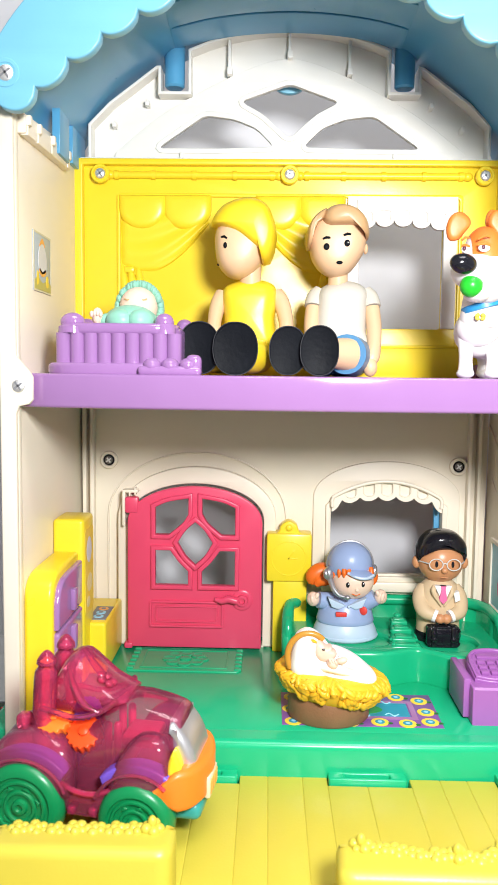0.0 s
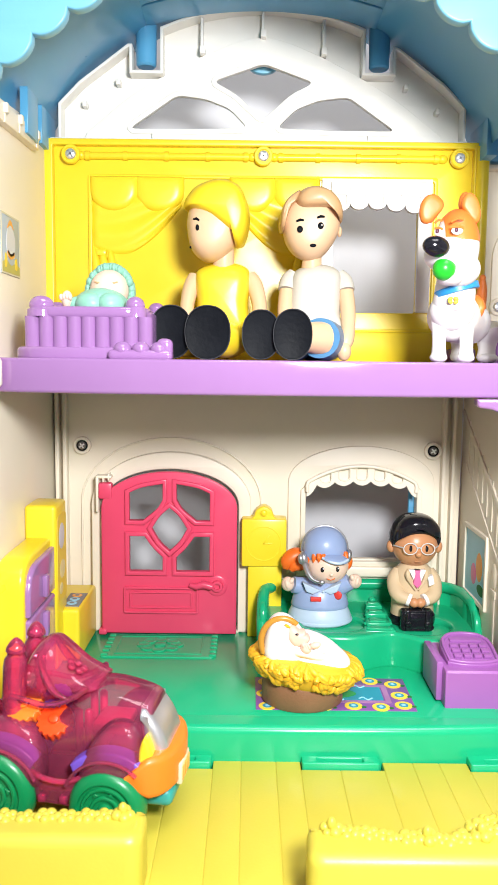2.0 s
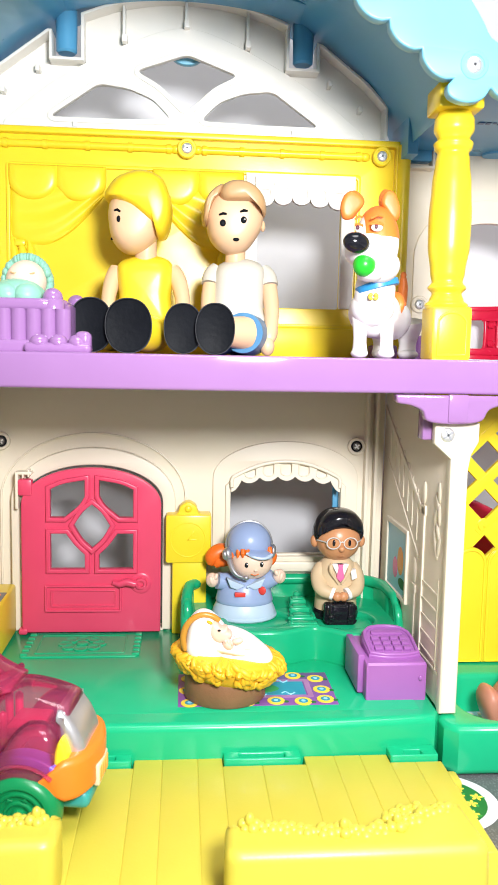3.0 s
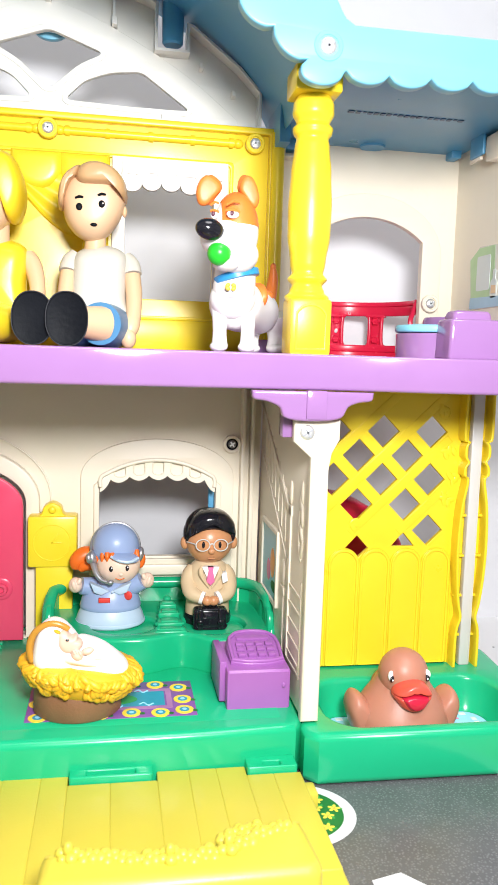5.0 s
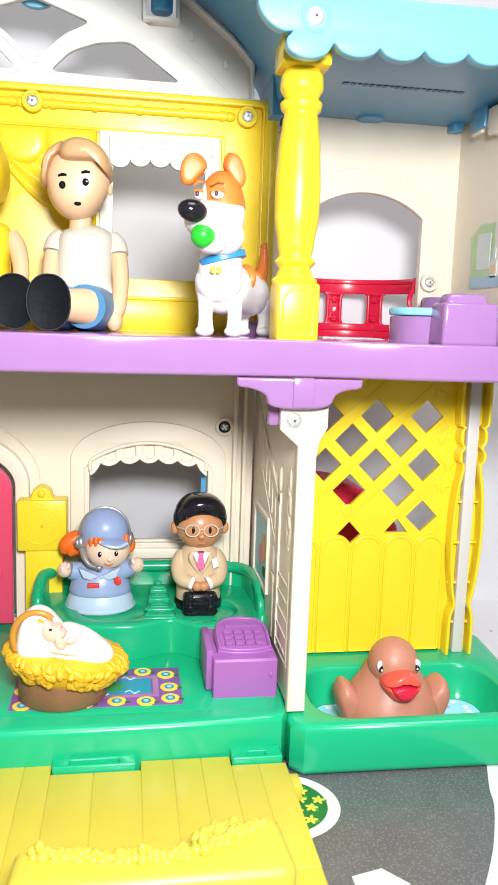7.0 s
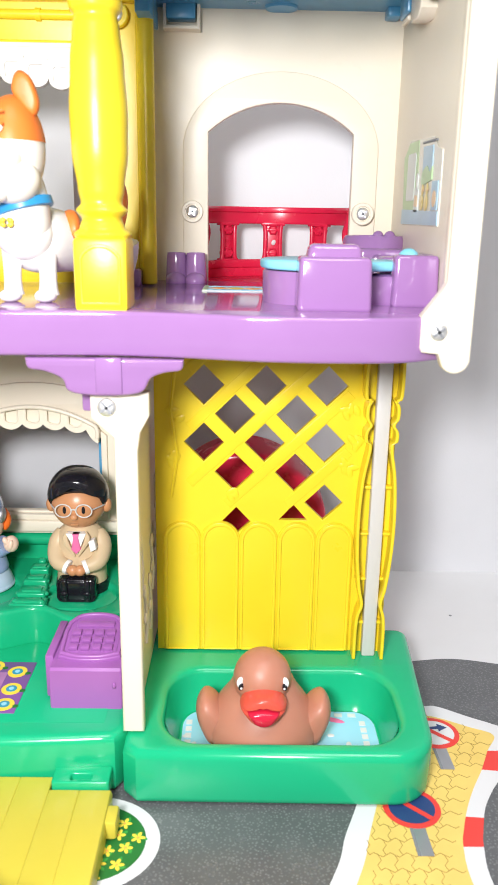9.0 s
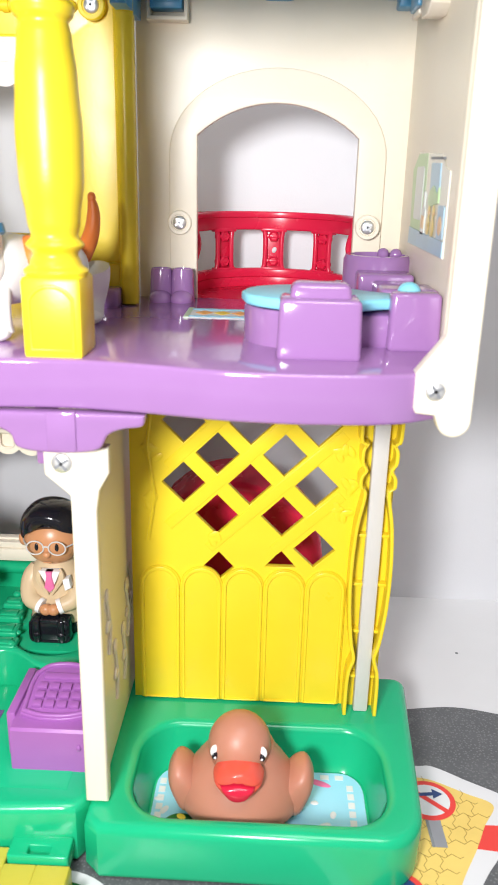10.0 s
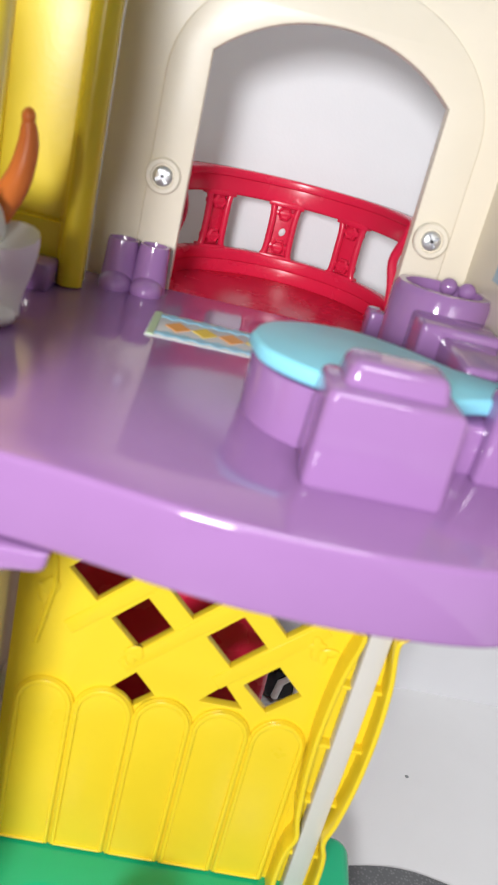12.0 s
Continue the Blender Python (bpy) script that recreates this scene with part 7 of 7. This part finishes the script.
# mats 0 white 1 ginger 2 black 3 green 4 blue 5 gold 6 eye 7 iris
tube(bm, smooth_line3([(96, 372, 212), (101, 382, 211), (108, 394, 210), (116, 405, 209.4), (124, 414, 208)], 16), [9, 11, 11.8, 12, 12, 11.8, 11.5, 11.3, 11.1, 11, 11, 11, 10.8, 10.4, 9.4, 7.5, 4.2], 0, 26)
ell(bm, (97, 371.5, 213), (10.4, 9.4, 9.0), 0, (0, 0, 0), 28, 16)
for x in (91.6, 104.2):
    tube(bm, smooth_line3([(x + (97 - x) * 0.15, 374, 211), (x, 372, 202), (x, 371.5, 192)], 8), [5.6, 4.8, 4.1, 3.6, 3.3, 3.1, 3.1, 3.3, 3.8], 0, 18)
    ell(bm, (x - 0.6, 369.5, 191.8), (4.0, 5.2, 2.4), 0, (0, 0, 0), 18, 10)
for x, y in ((115, 412), (127.5, 409)):
    tube(bm, smooth_line3([(x, y, 209), (x + 1, y + 2, 200), (x, y, 192)], 8), [7.5, 7.2, 6.6, 5.8, 5, 4.4, 4.2, 4.4, 4.8], 0, 16)
    ell(bm, (x - 0.5, y - 3, 191.8), (5, 6, 2.6), 0, (0, 0, 0), 18, 10)
tube(bm, smooth_line3([(123, 415, 211), (127, 419, 219), (128.4, 420, 227), (128, 419, 233)], 10), [3.8, 3.6, 3.4, 3.2, 3, 2.8, 2.6, 2.4, 2.1, 1.8, 1.2], 1, 12)
ell(bm, (128, 419, 233.2), (1.6, 1.6, 2.0), 1, (0, 0, 0), 12, 8)
tube(bm, smooth_line3([(97, 370, 214), (97.4, 369, 222), (97.6, 368, 232)], 8), [9, 9.4, 9.4, 9.3, 9.2, 9.0, 8.6, 8.0, 7.2], 0, 28)
lathe(bm, [(9.4, -1.7), (10.1, -1.4), (10.1, 1.4), (9.4, 1.7)], (98.0, 368.4, 222.6), 4, 40, (-4, -15, 0))
for s in (-1, 1):
    ell(bm, (94.2 + s * 1.3, 358.8, 217.9), (1.2, 0.7, 0.9), 5, (0, s * 30, 0), 12, 8)
    ell(bm, (94.2 + s * 1.3, 358.8, 216.5), (1.2, 0.7, 0.9), 5, (0, -s * 30, 0), 12, 8)
ell(bm, (96.6, 366.5, 241.4), (10.0, 11.4, 16.6), 0, (0, 0, 0), 36, 24)
for x_lo, x_hi, z_lo in ((89.6, 120, 243.4), (60, 87.0, 248)):
    t = bmesh.new()
    bmesh.ops.create_uvsphere(t, u_segments=64, v_segments=40, radius=1)
    bmesh.ops.transform(t, matrix=at(96.6, 366.5, 241.4) @ Matrix.Diagonal((10.25, 11.65, 16.85, 1)), verts=t.verts)
    cut(t, (97, 366, z_lo), Vector((0, 0, -1)))
    cut(t, (x_lo, 366, 250), Vector((-1, 0, 0)))
    cut(t, (x_hi, 366, 250), Vector((1, 0, 0)))
    merge(bm, t, None, 1)
ell(bm, (91.0, 358.0, 236.8), (10.4, 11.4, 7.8), 0, (0, 0, 14), 32, 20)
ell(bm, (96.4, 360.5, 231), (9.6, 9.4, 8.0), 0, (0, 0, 10), 28, 16)
ell(bm, (91.4, 355.6, 226.4), (5.6, 6.4, 3.2), 0, (0, 0, 14), 22, 12)
ell(bm, (83.2, 347.6, 239), (6.2, 4.4, 4.4), 2, (0, 8, 14), 26, 16)
ell(bm, (87.8, 351.4, 230.0), (5.0, 5.0, 5.0), 3, (0, 0, 0), 26, 16)
for x, y, r in ((86.2, 358.2, 1.7), (93.6, 354.4, 2.7)):
    ell(bm, (x, y, 246.8), (r, 1.3, 1.7), 6, (0, 0, 8), 16, 10)
    ell(bm, (x - 0.6, y - 1.1, 247.0), (0.9, 0.5, 1.1), 7, (0, 0, 0), 10, 7)
    tube(bm, [(x - r, y - 0.3, 248.2), (x, y - 1.2, 248.4), (x + r, y - 0.1, 248.0)], 0.6, 1, 8)
    tube(bm, [(x - r, y + 0.4, 250.6), (x, y - 0.3, 252.0), (x + r, y + 0.7, 251.8)], 0.55, 1, 8)
for flap in ([(78.8, 256.6), (80.2, 261.6), (83.6, 264), (88.2, 261.6), (89.4, 258.4), (86.4, 254.6), (83.2, 251.4), (80.0, 252)], [(97.4, 259), (98.2, 263.2), (100.6, 265), (103.4, 263.6), (105.4, 259.4), (106.2, 255), (104.8, 251.6), (102.4, 252.2), (99.8, 255.4)]):
    puff(bm, closed(flap), 364, 2.2, 3.0, 1, p=0.3)
    puff(bm, closed([(x + (94.5 - x) * 0.16, z + 0.8) for x, z in flap]), 366.5, 2.4, 2.8, 1, p=0.4)
ell(bm, (109.6, 385, 215), (3.6, 8, 7.0), 1, (0, 10, 30), 18, 12)
ell(bm, (117, 404, 217), (5, 8, 4), 1, (0, 0, 30), 18, 12)
for v in bm.verts:
    v.co.x -= 0.11 * max(0.0, v.co.y - 385)
split_thing("toy_dog", bm, [TEE, DOGORANGE, GLOSSBLACK, BALLGREEN, COLLAR, INKYEL, EYEWHITE, plastic("dark_iris_paint", (0.09, 0.02, 0.04), 0.3)], (100, 385, 189.4), "white and ginger toy dog holding a green ball", "toy dog", (
    ("body", (0, 1), -999, 999, "white body with ginger patches"), ("nose", (2,), -999, 999, "glossy black nose"), ("ball", (3,), -999, 999, "green ball in the mouth"),
    ("collar", (4,), -999, 999, "blue collar"), ("tag", (5,), -999, 999, "yellow bone tag"), ("eye", (6, 7), -999, 91, "painted eye"), ("eye", (6, 7), 91, 999, "painted eye")))

# rubber duck in the pool
bm = bmesh.new()
lathe(bm, [(10, 6.6), (20, 8.0), (23.6, 12), (23.6, 16), (22.2, 20), (20, 24), (17.4, 28), (14.4, 32), (12.2, 36.5)], (185.4, 370, 0), 0, 48, sy=0.9)
ell(bm, (184.8, 367, 38), (12.0, 12.0, 12.4), 0, (0, 0, 0), 40, 24)
wing_line = [(22.4, 7.4), (25.6, 13), (28.0, 20), (28.0, 25), (25.8, 29.0), (23, 29.2), (19.4, 26.4), (15, 20), (12, 12), (17, 7.4)]
for d in (-1, 1):
    puff(bm, closed([(185.6 + d * a, z) for a, z in wing_line]), 369, 9, 10, 0, p=0.5)
ell(bm, (186, 393, 22), (8, 7, 9), 0, (30, 0, 0), 20, 12)
puff(bm, closed([(175.6, 33.6), (177.4, 36.8), (181.0, 39.2), (185, 40.0), (189, 39.2), (192.6, 36.8), (194.4, 33.6), (191.4, 33.6), (188.4, 35.0), (185, 34.6), (181.6, 35.0), (178.6, 33.6)], 60), 357, 9.0, 4, 1, c=(185, 36.8), p=0.42)
puff(bm, closed([(176.0, 33.6), (185, 33.0), (194.0, 33.6), (192.6, 29.8), (189.6, 26.6), (185, 25.2), (180.4, 26.6), (177.4, 29.8)]), 357, 8.0, 4, 1, p=0.40)
puff(bm, closed([(178.4, 33.6), (185, 34.8), (191.6, 33.6), (190.6, 30.4), (188.4, 28.0), (185, 27.0), (181.6, 28.0), (179.4, 30.4)]), 355.8, 8.9, 3, 2, p=0.3)
for d, x in ((-1, 175.9), (1, 193.6)):
    ell(bm, (x, 359.6, 40.2), (2.0, 1.2, 2.5), 3, (0, d * 12, -d * 44), 18, 12)
    ell(bm, (x - d * 0.3, 358.4, 39.0), (1.55, 0.8, 1.6), 4, (0, 0, -d * 40), 14, 9)
    # Small white spot adds the glint on the pupil.
    ell(bm, (x - d * 0.2, 357.4, 38.8), (0.5, 0.35, 0.5), 3, (0, 0, 0), 8, 6)
split_thing("rubber_duck", bm, [DUCK, BEAK, BEAKDARK, EYEWHITE, GLOSSBLACK], (186, 370, 6.6), "brown rubber duck with a coral beak sitting in the pool", "toy duck", (
    ("body", (0,), -999, 999, "brown rubber body"), ("beak", (1,), -999, 999, "coral beak"), ("mouth", (2,), -999, 999, "red mouth"),
    ("eye", (3, 4), -999, 184.5, "painted black and white eye"), ("eye", (3, 4), 184.5, 999, "painted black and white eye")))

# ---------------- clear pink toy car ----------------
car = holder("toy_car", (-65, 302, 10), "clear pink plastic toy car with green wheels on the patio", "toy car")
M_CAR = at(-66.5, 302.6, 10, 0, 0, -8)


def car_part(name, bm, mats, parent=None, label=""):
    bmesh.ops.transform(bm, matrix=M_CAR, verts=bm.verts)
    return part(name, bm, mats, parent or car, label)


def loft_x(bm, stations, power=3.0, n=28):
    """A closed body from stations (x, half width, bottom, top) with rounded sections across."""
    t = bmesh.new()
    rows = []
    for x, w, z0, z1 in stations:
        row = []
        for k in range(n):
            a = 2 * math.pi * k / n
            c, q = math.cos(a), math.sin(a)
            row.append(t.verts.new((x, w * math.copysign(abs(c) ** (2 / power), c), (z0 + z1) / 2 + (z1 - z0) / 2 * math.copysign(abs(q) ** (2 / power), q))))
        rows.append(row)
    for a, b in zip(rows, rows[1:]):
        for k in range(n):
            t.faces.new((a[k], a[(k + 1) % n], b[(k + 1) % n], b[k]))
    t.faces.new(list(reversed(rows[0])))
    t.faces.new(rows[-1])
    bmesh.ops.recalc_face_normals(t, faces=t.faces)
    return merge(bm, t)


def stations(keys, n):
    """Keys (x, half width, bottom, top) drawn out smoothly into n stations."""
    a = smooth_line3([(k[0], k[1], k[3]) for k in keys], n)
    b = smooth_line3([(k[0], k[2], 0) for k in keys], n)
    return [(p[0], p[1], q[1], p[2]) for p, q in zip(a, b)]


bm = bmesh.new()
loft_x(bm, stations([(-36.5, 6, 24, 33), (-35, 11, 20, 37), (-30, 14, 16, 41.5), (-20, 14.5, 13, 43), (-8, 14.5, 12, 43), (2, 14.5, 12, 46), (11, 14, 12, 53.5), (18, 13.5, 14, 55), (28, 13, 18, 53.2), (35.5, 12.3, 24, 50.6), (37, 11, 28, 48.5)], 44), 3.4)
body = car_part("body", bm, CLEARPINK, label="clear pink moulded car body")
for cx, r, keys in ((-22, 18.2, [(-38, 3, 22, 28), (-35.4, 4.8, 18, 36), (-30, 5.6, 18, 41), (-22, 6, 18, 43.4), (-13, 6, 18, 42.6), (-7, 5.6, 18, 39.5), (-3.6, 4.6, 20, 33), (-2.6, 3, 23, 28)]),
                    (22.5, 16.4, [(10.6, 2.4, 20, 24), (12.6, 4.2, 19, 31), (16, 5.4, 18, 38.6), (21, 6, 18, 43.8), (26, 6, 20, 45), (30.5, 5.4, 24, 44), (33, 4.4, 28, 41), (34, 2.6, 31, 37)])):
    for y in (-17.6, 17.6):
        bm = bmesh.new()
        loft_x(bm, stations(keys, 30), 3.2)
        for v in bm.verts:
            v.co.y += y - math.copysign(max(0.0, v.co.z - 28) * 0.22, y)
        car_part("fender", bm, CLEARPINK, body)
        bm = bmesh.new()
        tube(bm, [(cx + (r + 0.2) * math.cos(radians(a)), y + math.copysign(5.4, y), 16 + (r + 0.2) * math.sin(radians(a))) for a in range(22 if cx < 0 else 46, 159, 8)], 0.7, 0, 8)
        car_part("fender_rim", bm, CLEARPINK, body)
        bm = bmesh.new()
        band = [(cx + q * math.cos(radians(a)), 15.4 + q * math.sin(radians(a))) for q, span in ((r + 3.6, range(40, 141, 6)), (r - 0.6, range(144, 35, -6))) for a in span]
        slab(bm, [band], "xz", y - 3.6, y + 3.6, 1.0)
        car_part("wheel_arch", bm, VIOLET, body, "violet wheel arch inside the clear body")
for y in (-20, 20):
    bm = bmesh.new()
    slab(bm, [smooth_line([(-6.6, 25.4), (0, 23.2), (6, 22.8), (12.8, 24.6)], 14) + [(11, 20), (8.8, 13), (-5, 14), (-6, 19)]], "xz", y - 1.2, y + 1.2, 0.7)
    skirt = car_part("side_skirt", bm, CLEARPINK, body)
    bm = bmesh.new()
    tube(bm, smooth_line3([(-7.2, y * 1.05, 25.8), (-1, y * 1.1, 23.8), (6, y * 1.1, 23.2), (13, y * 1.05, 25)], 16), 1.1, 0, 8)
    car_part("sill", bm, FROSTPINK, skirt)
    for x in (-2.6, 5.6):
        bm = bmesh.new()
        rbox(bm, x - 1.4, x + 1.4, y - 2.6, y + 2.6, 14.6, 17.4, 0.5)
        car_part("clip", bm, FROSTPINK, skirt)
bm = bmesh.new()
loft_x(bm, stations([(-15.5, 7, 46, 55), (-14, 10, 45, 63), (-10, 12, 45, 69.2), (-5, 12.6, 45, 71.2), (0, 12.6, 46, 67.4), (6, 12.4, 48, 61.6), (11, 12, 51, 58), (15, 10, 53, 55.6)], 30), 2.2)
cabin = car_part("cabin", bm, FROSTPINK, body)
for y in (-1, 1):
    bm = bmesh.new()
    tube(bm, smooth_line3([(-19, 11.5 * y, 50), (-12, 13.2 * y, 49.6), (-5, 13.6 * y, 48.4), (1, 13.4 * y, 49.4), (7, 13 * y, 52), (12, 11.5 * y, 55.8)], 22), 1.2, 0, 8)
    car_part("cabin_rim", bm, CLEARPINK, cabin)
    # Tapered tube stands in for the bright highlight band curving down the cabin.
    bm = bmesh.new()
    tube(bm, smooth_line3([(-9, 8 * y, 67.5), (-6, 11 * y, 61), (-1, 13 * y, 54), (5, 13.2 * y, 51)], 16), [0.5 + 1.1 * math.sin(math.pi * i / 16) for i in range(17)], 0, 8)
    car_part("cabin_highlight", bm, CLEARPINK, cabin)
bm = bmesh.new()
for k in range(5):
    a = k * 2 * math.pi / 5 + 0.4
    ell(bm, (6 + 2.5 * math.cos(a), -6 + 2.9 * math.sin(a), 61.4 - 1.3 * math.cos(a)), (1.9, 1.8, 1.3), 0, (0, 30, 0), 12, 8)
ell(bm, (6.4, -6, 62.4), (1.4, 1.4, 1.2), 0, (0, 30, 0), 12, 8)
car_part("roof_emblem", bm, FROSTPINK, cabin)
for y in (-10, 9):
    bm = bmesh.new()
    lathe(bm, [(4.3, 34), (4.6, 40), (4.6, 62), (4.3, 64.6), (3.3, 66), (3.2, 67), (3.9, 67.8), (3.6, 69.4), (2.2, 71.6), (0.9, 72.8), (0.2, 73)], (-20.6, y, 0), 0, 12, (0, 3, 0))
    pipe = car_part("exhaust_pipe", bm, FROSTPINK, body)
    bm = bmesh.new()
    lathe(bm, [(2.6, 30), (2.6, 64), (0.4, 65)], (-20.6, y, 0), 0, 16, (0, 3, 0))
    car_part("pipe_core", bm, FROSTPINK, pipe)
    bm = bmesh.new()
    rbox(bm, -29, -24, y - 3, y + 3, 41, 47, 1.4, 3)
    car_part("pipe_bracket", bm, FROSTPINK, pipe)
bm = bmesh.new()
rbox(bm, -28, 34, -11, 11, 11.5, 17, 3, 3)
rbox(bm, -24, 28, -12, 12, 16.5, 20, 1.8, 3)
for x in (7.5, 11.5):
    for y in (-9, 9):
        lathe(bm, [(1.6, 18), (1.6, 45), (0.8, 46)], (x, y, 0), 0, 14)
rbox(bm, -4, 16, -10, 10, 27, 29, 0.8)
rbox(bm, 12, 26, -9, 9, 36, 40, 1.6)
car_part("chassis", bm, plastic("magenta_plastic", (0.50, 0.035, 0.12), 0.3), label="pink chassis inside the clear body")
DEEPORANGE = plastic("red_orange_plastic", (0.80, 0.07, 0.01), 0.3)
for x, y, z, r, c, lean in ((-14, -9, 45, 7.2, ORANGE, 50), (-1.4, -10, 40.4, 7.0, DEEPORANGE, 50), (-3, -3, 46.5, 5.5, VIOLET, 60), (-29, -8, 27, 6, VIOLET, 40)):
    bm = bmesh.new()
    teeth = []
    for i in range(64):
        a = 2 * math.pi * i / 64
        rr = r * (1.0 if i % 4 in (0, 1) else 0.9)
        teeth.append((rr * math.cos(a), rr * math.sin(a)))
    slab(bm, [teeth], "xz", -2.6, 2.6, 0.3, 0, at(x, y, z, -lean))
    lathe(bm, [(2.0, -3.4), (2.0, 3.6), (1.2, 4.0)], (x, y, z), 0, 16, (90 - lean, 0, 0))
    car_part("gear", bm, c, label="toothed gear inside the car")
bm = bmesh.new()
lathe(bm, [(1.6, -11), (5.8, -10.6)] + [p for k in range(5) for p in ((6.4, -9.6 + 4 * k), (6.4, -7.8 + 4 * k), (5.4, -7.2 + 4 * k), (5.4, -6.2 + 4 * k))] + [(5.8, 10.6), (1.6, 11)], (-13.5, -1, 25.5), 0, 30, (90, 0, 0))
car_part("ribbed_drum", bm, VIOLET, label="violet ribbed drum inside the car")
bm = bmesh.new()
slab(bm, [smooth_line([(32.4, 48.6), (35, 48), (39.6, 42.5), (42.6, 35.6), (43.4, 29), (39, 27), (35, 30.5), (33.2, 38), (32.4, 48.6)], 40)[:-1]], "xz", -13, 13, 3.5, res=4)
car_part("grille", bm, CLEARGREY, label="smoky silver clear grille")
bm = bmesh.new()
slab(bm, [smooth_line([(29.5, -23), (37, -21.5), (44, -15.5), (47.6, 0), (44, 15.5), (37, 21.5), (29.5, 23), (36, 13), (39, 0), (36, -13), (29.5, -23)], 60)[:-1]], "xy", 17.6, 33.4, 2.6, res=3)
for v in bm.verts:
    k = min(1.0, max(0.22, (v.co.x - 28) / 9.5))
    v.co.z = 26.4 + (v.co.z - 26.0) * k
car_part("bumper", bm, ORANGE, label="orange wrap-around bumper")
bm = bmesh.new()
rbox(bm, 45.6, 47.8, -8.0, 5.5, 18, 26.4, 0.6)
plate = car_part("number_plate", bm, plastic("cream_print", (0.7, 0.6, 0.4), 0.5))
for k in range(4):
    bm = bmesh.new()
    rbox(bm, 47.6, 48.1, -7.2 + k * 3.2, -5.0 + k * 3.2, 19.5, 25, 0.1)
    car_part("plate_bar", bm, INKORANGE, plate)
for y in (-15, 15):
    bm = bmesh.new()
    slab(bm, [smooth_line([(33.2, 31), (33.8, 36), (35.6, 40.2), (37.8, 37), (38.8, 32), (36, 29.6), (33.2, 31)], 24)[:-1]], "xz", y - 3.6, y + 3.0, 1.6, res=3)
    car_part("headlight", bm, YELLOW, label="yellow headlight")
for x, r in ((-22, 16.6), (22.5, 14.6)):
    for y, s in ((-19.4, -1), (19.4, 1)):
        q = r / 13
        bm = bmesh.new()
        lathe(bm, [(5, -6), (10.6 * q, -6), (12.2 * q, -4.4), (13 * q, -1.6), (13 * q, 1.5), (12.4 * q, 4.2), (11 * q, 5.8), (9.4 * q, 6.0), (8.9 * q, 5.0), (8.3 * q, 5.0), (7.9 * q, 5.9), (7.2 * q, 5.9), (6.8 * q, 4.8), (5.2 * q, 4.8), (4.8 * q, 5.6), (4.1 * q, 5.6), (3.7 * q, 4.7), (2.5 * q, 4.7), (2.1 * q, 6.0), (1.2 * q, 6.2), (0.9, 5.2)], (x, y, r), 0, 64, (90 * (1 if s < 0 else -1), 0, 0))
        wheel = car_part("wheel", bm, WHEEL, label="green wheel with moulded rings")
        for k in range(7):
            bm = bmesh.new()
            a = k * 2 * math.pi / 7 + 0.3
            tri = [((6.0 + 0.9 * math.cos(b)) * q * math.cos(a) - 1.5 * q * math.sin(b) * math.sin(a), (6.0 + 0.9 * math.cos(b)) * q * math.sin(a) + 1.5 * q * math.sin(b) * math.cos(a)) for b in (0, 2.1, 4.2)]
            slab(bm, [tri], "xz", -0.6, 0.6, 0.3, 0, at(x, y + s * 5.0, r))
            car_part("spoke", bm, WHEEL, wheel)
bm = bmesh.new()
rbox(bm, 28, 45, -13, 13, 11, 18, 2.6, 3)
car_part("underbody", bm, plastic("teal_plastic", (0.03, 0.30, 0.28), 0.35))

# small toy piece lying behind the house
bm = bmesh.new()
rbox(bm, 233, 253, 524, 544, -0.7, 20, 4, 3)
tube(bm, [(238, 523.6, 3), (239, 523, 12), (243, 522.8, 16), (247, 523, 12), (248, 523.6, 3)], 1.8, 1, 10)
thing("toy_piece", bm, [GLOSSBLACK, TEE], (243, 534, -0.7), "small black and white plastic toy behind the house", "toy")
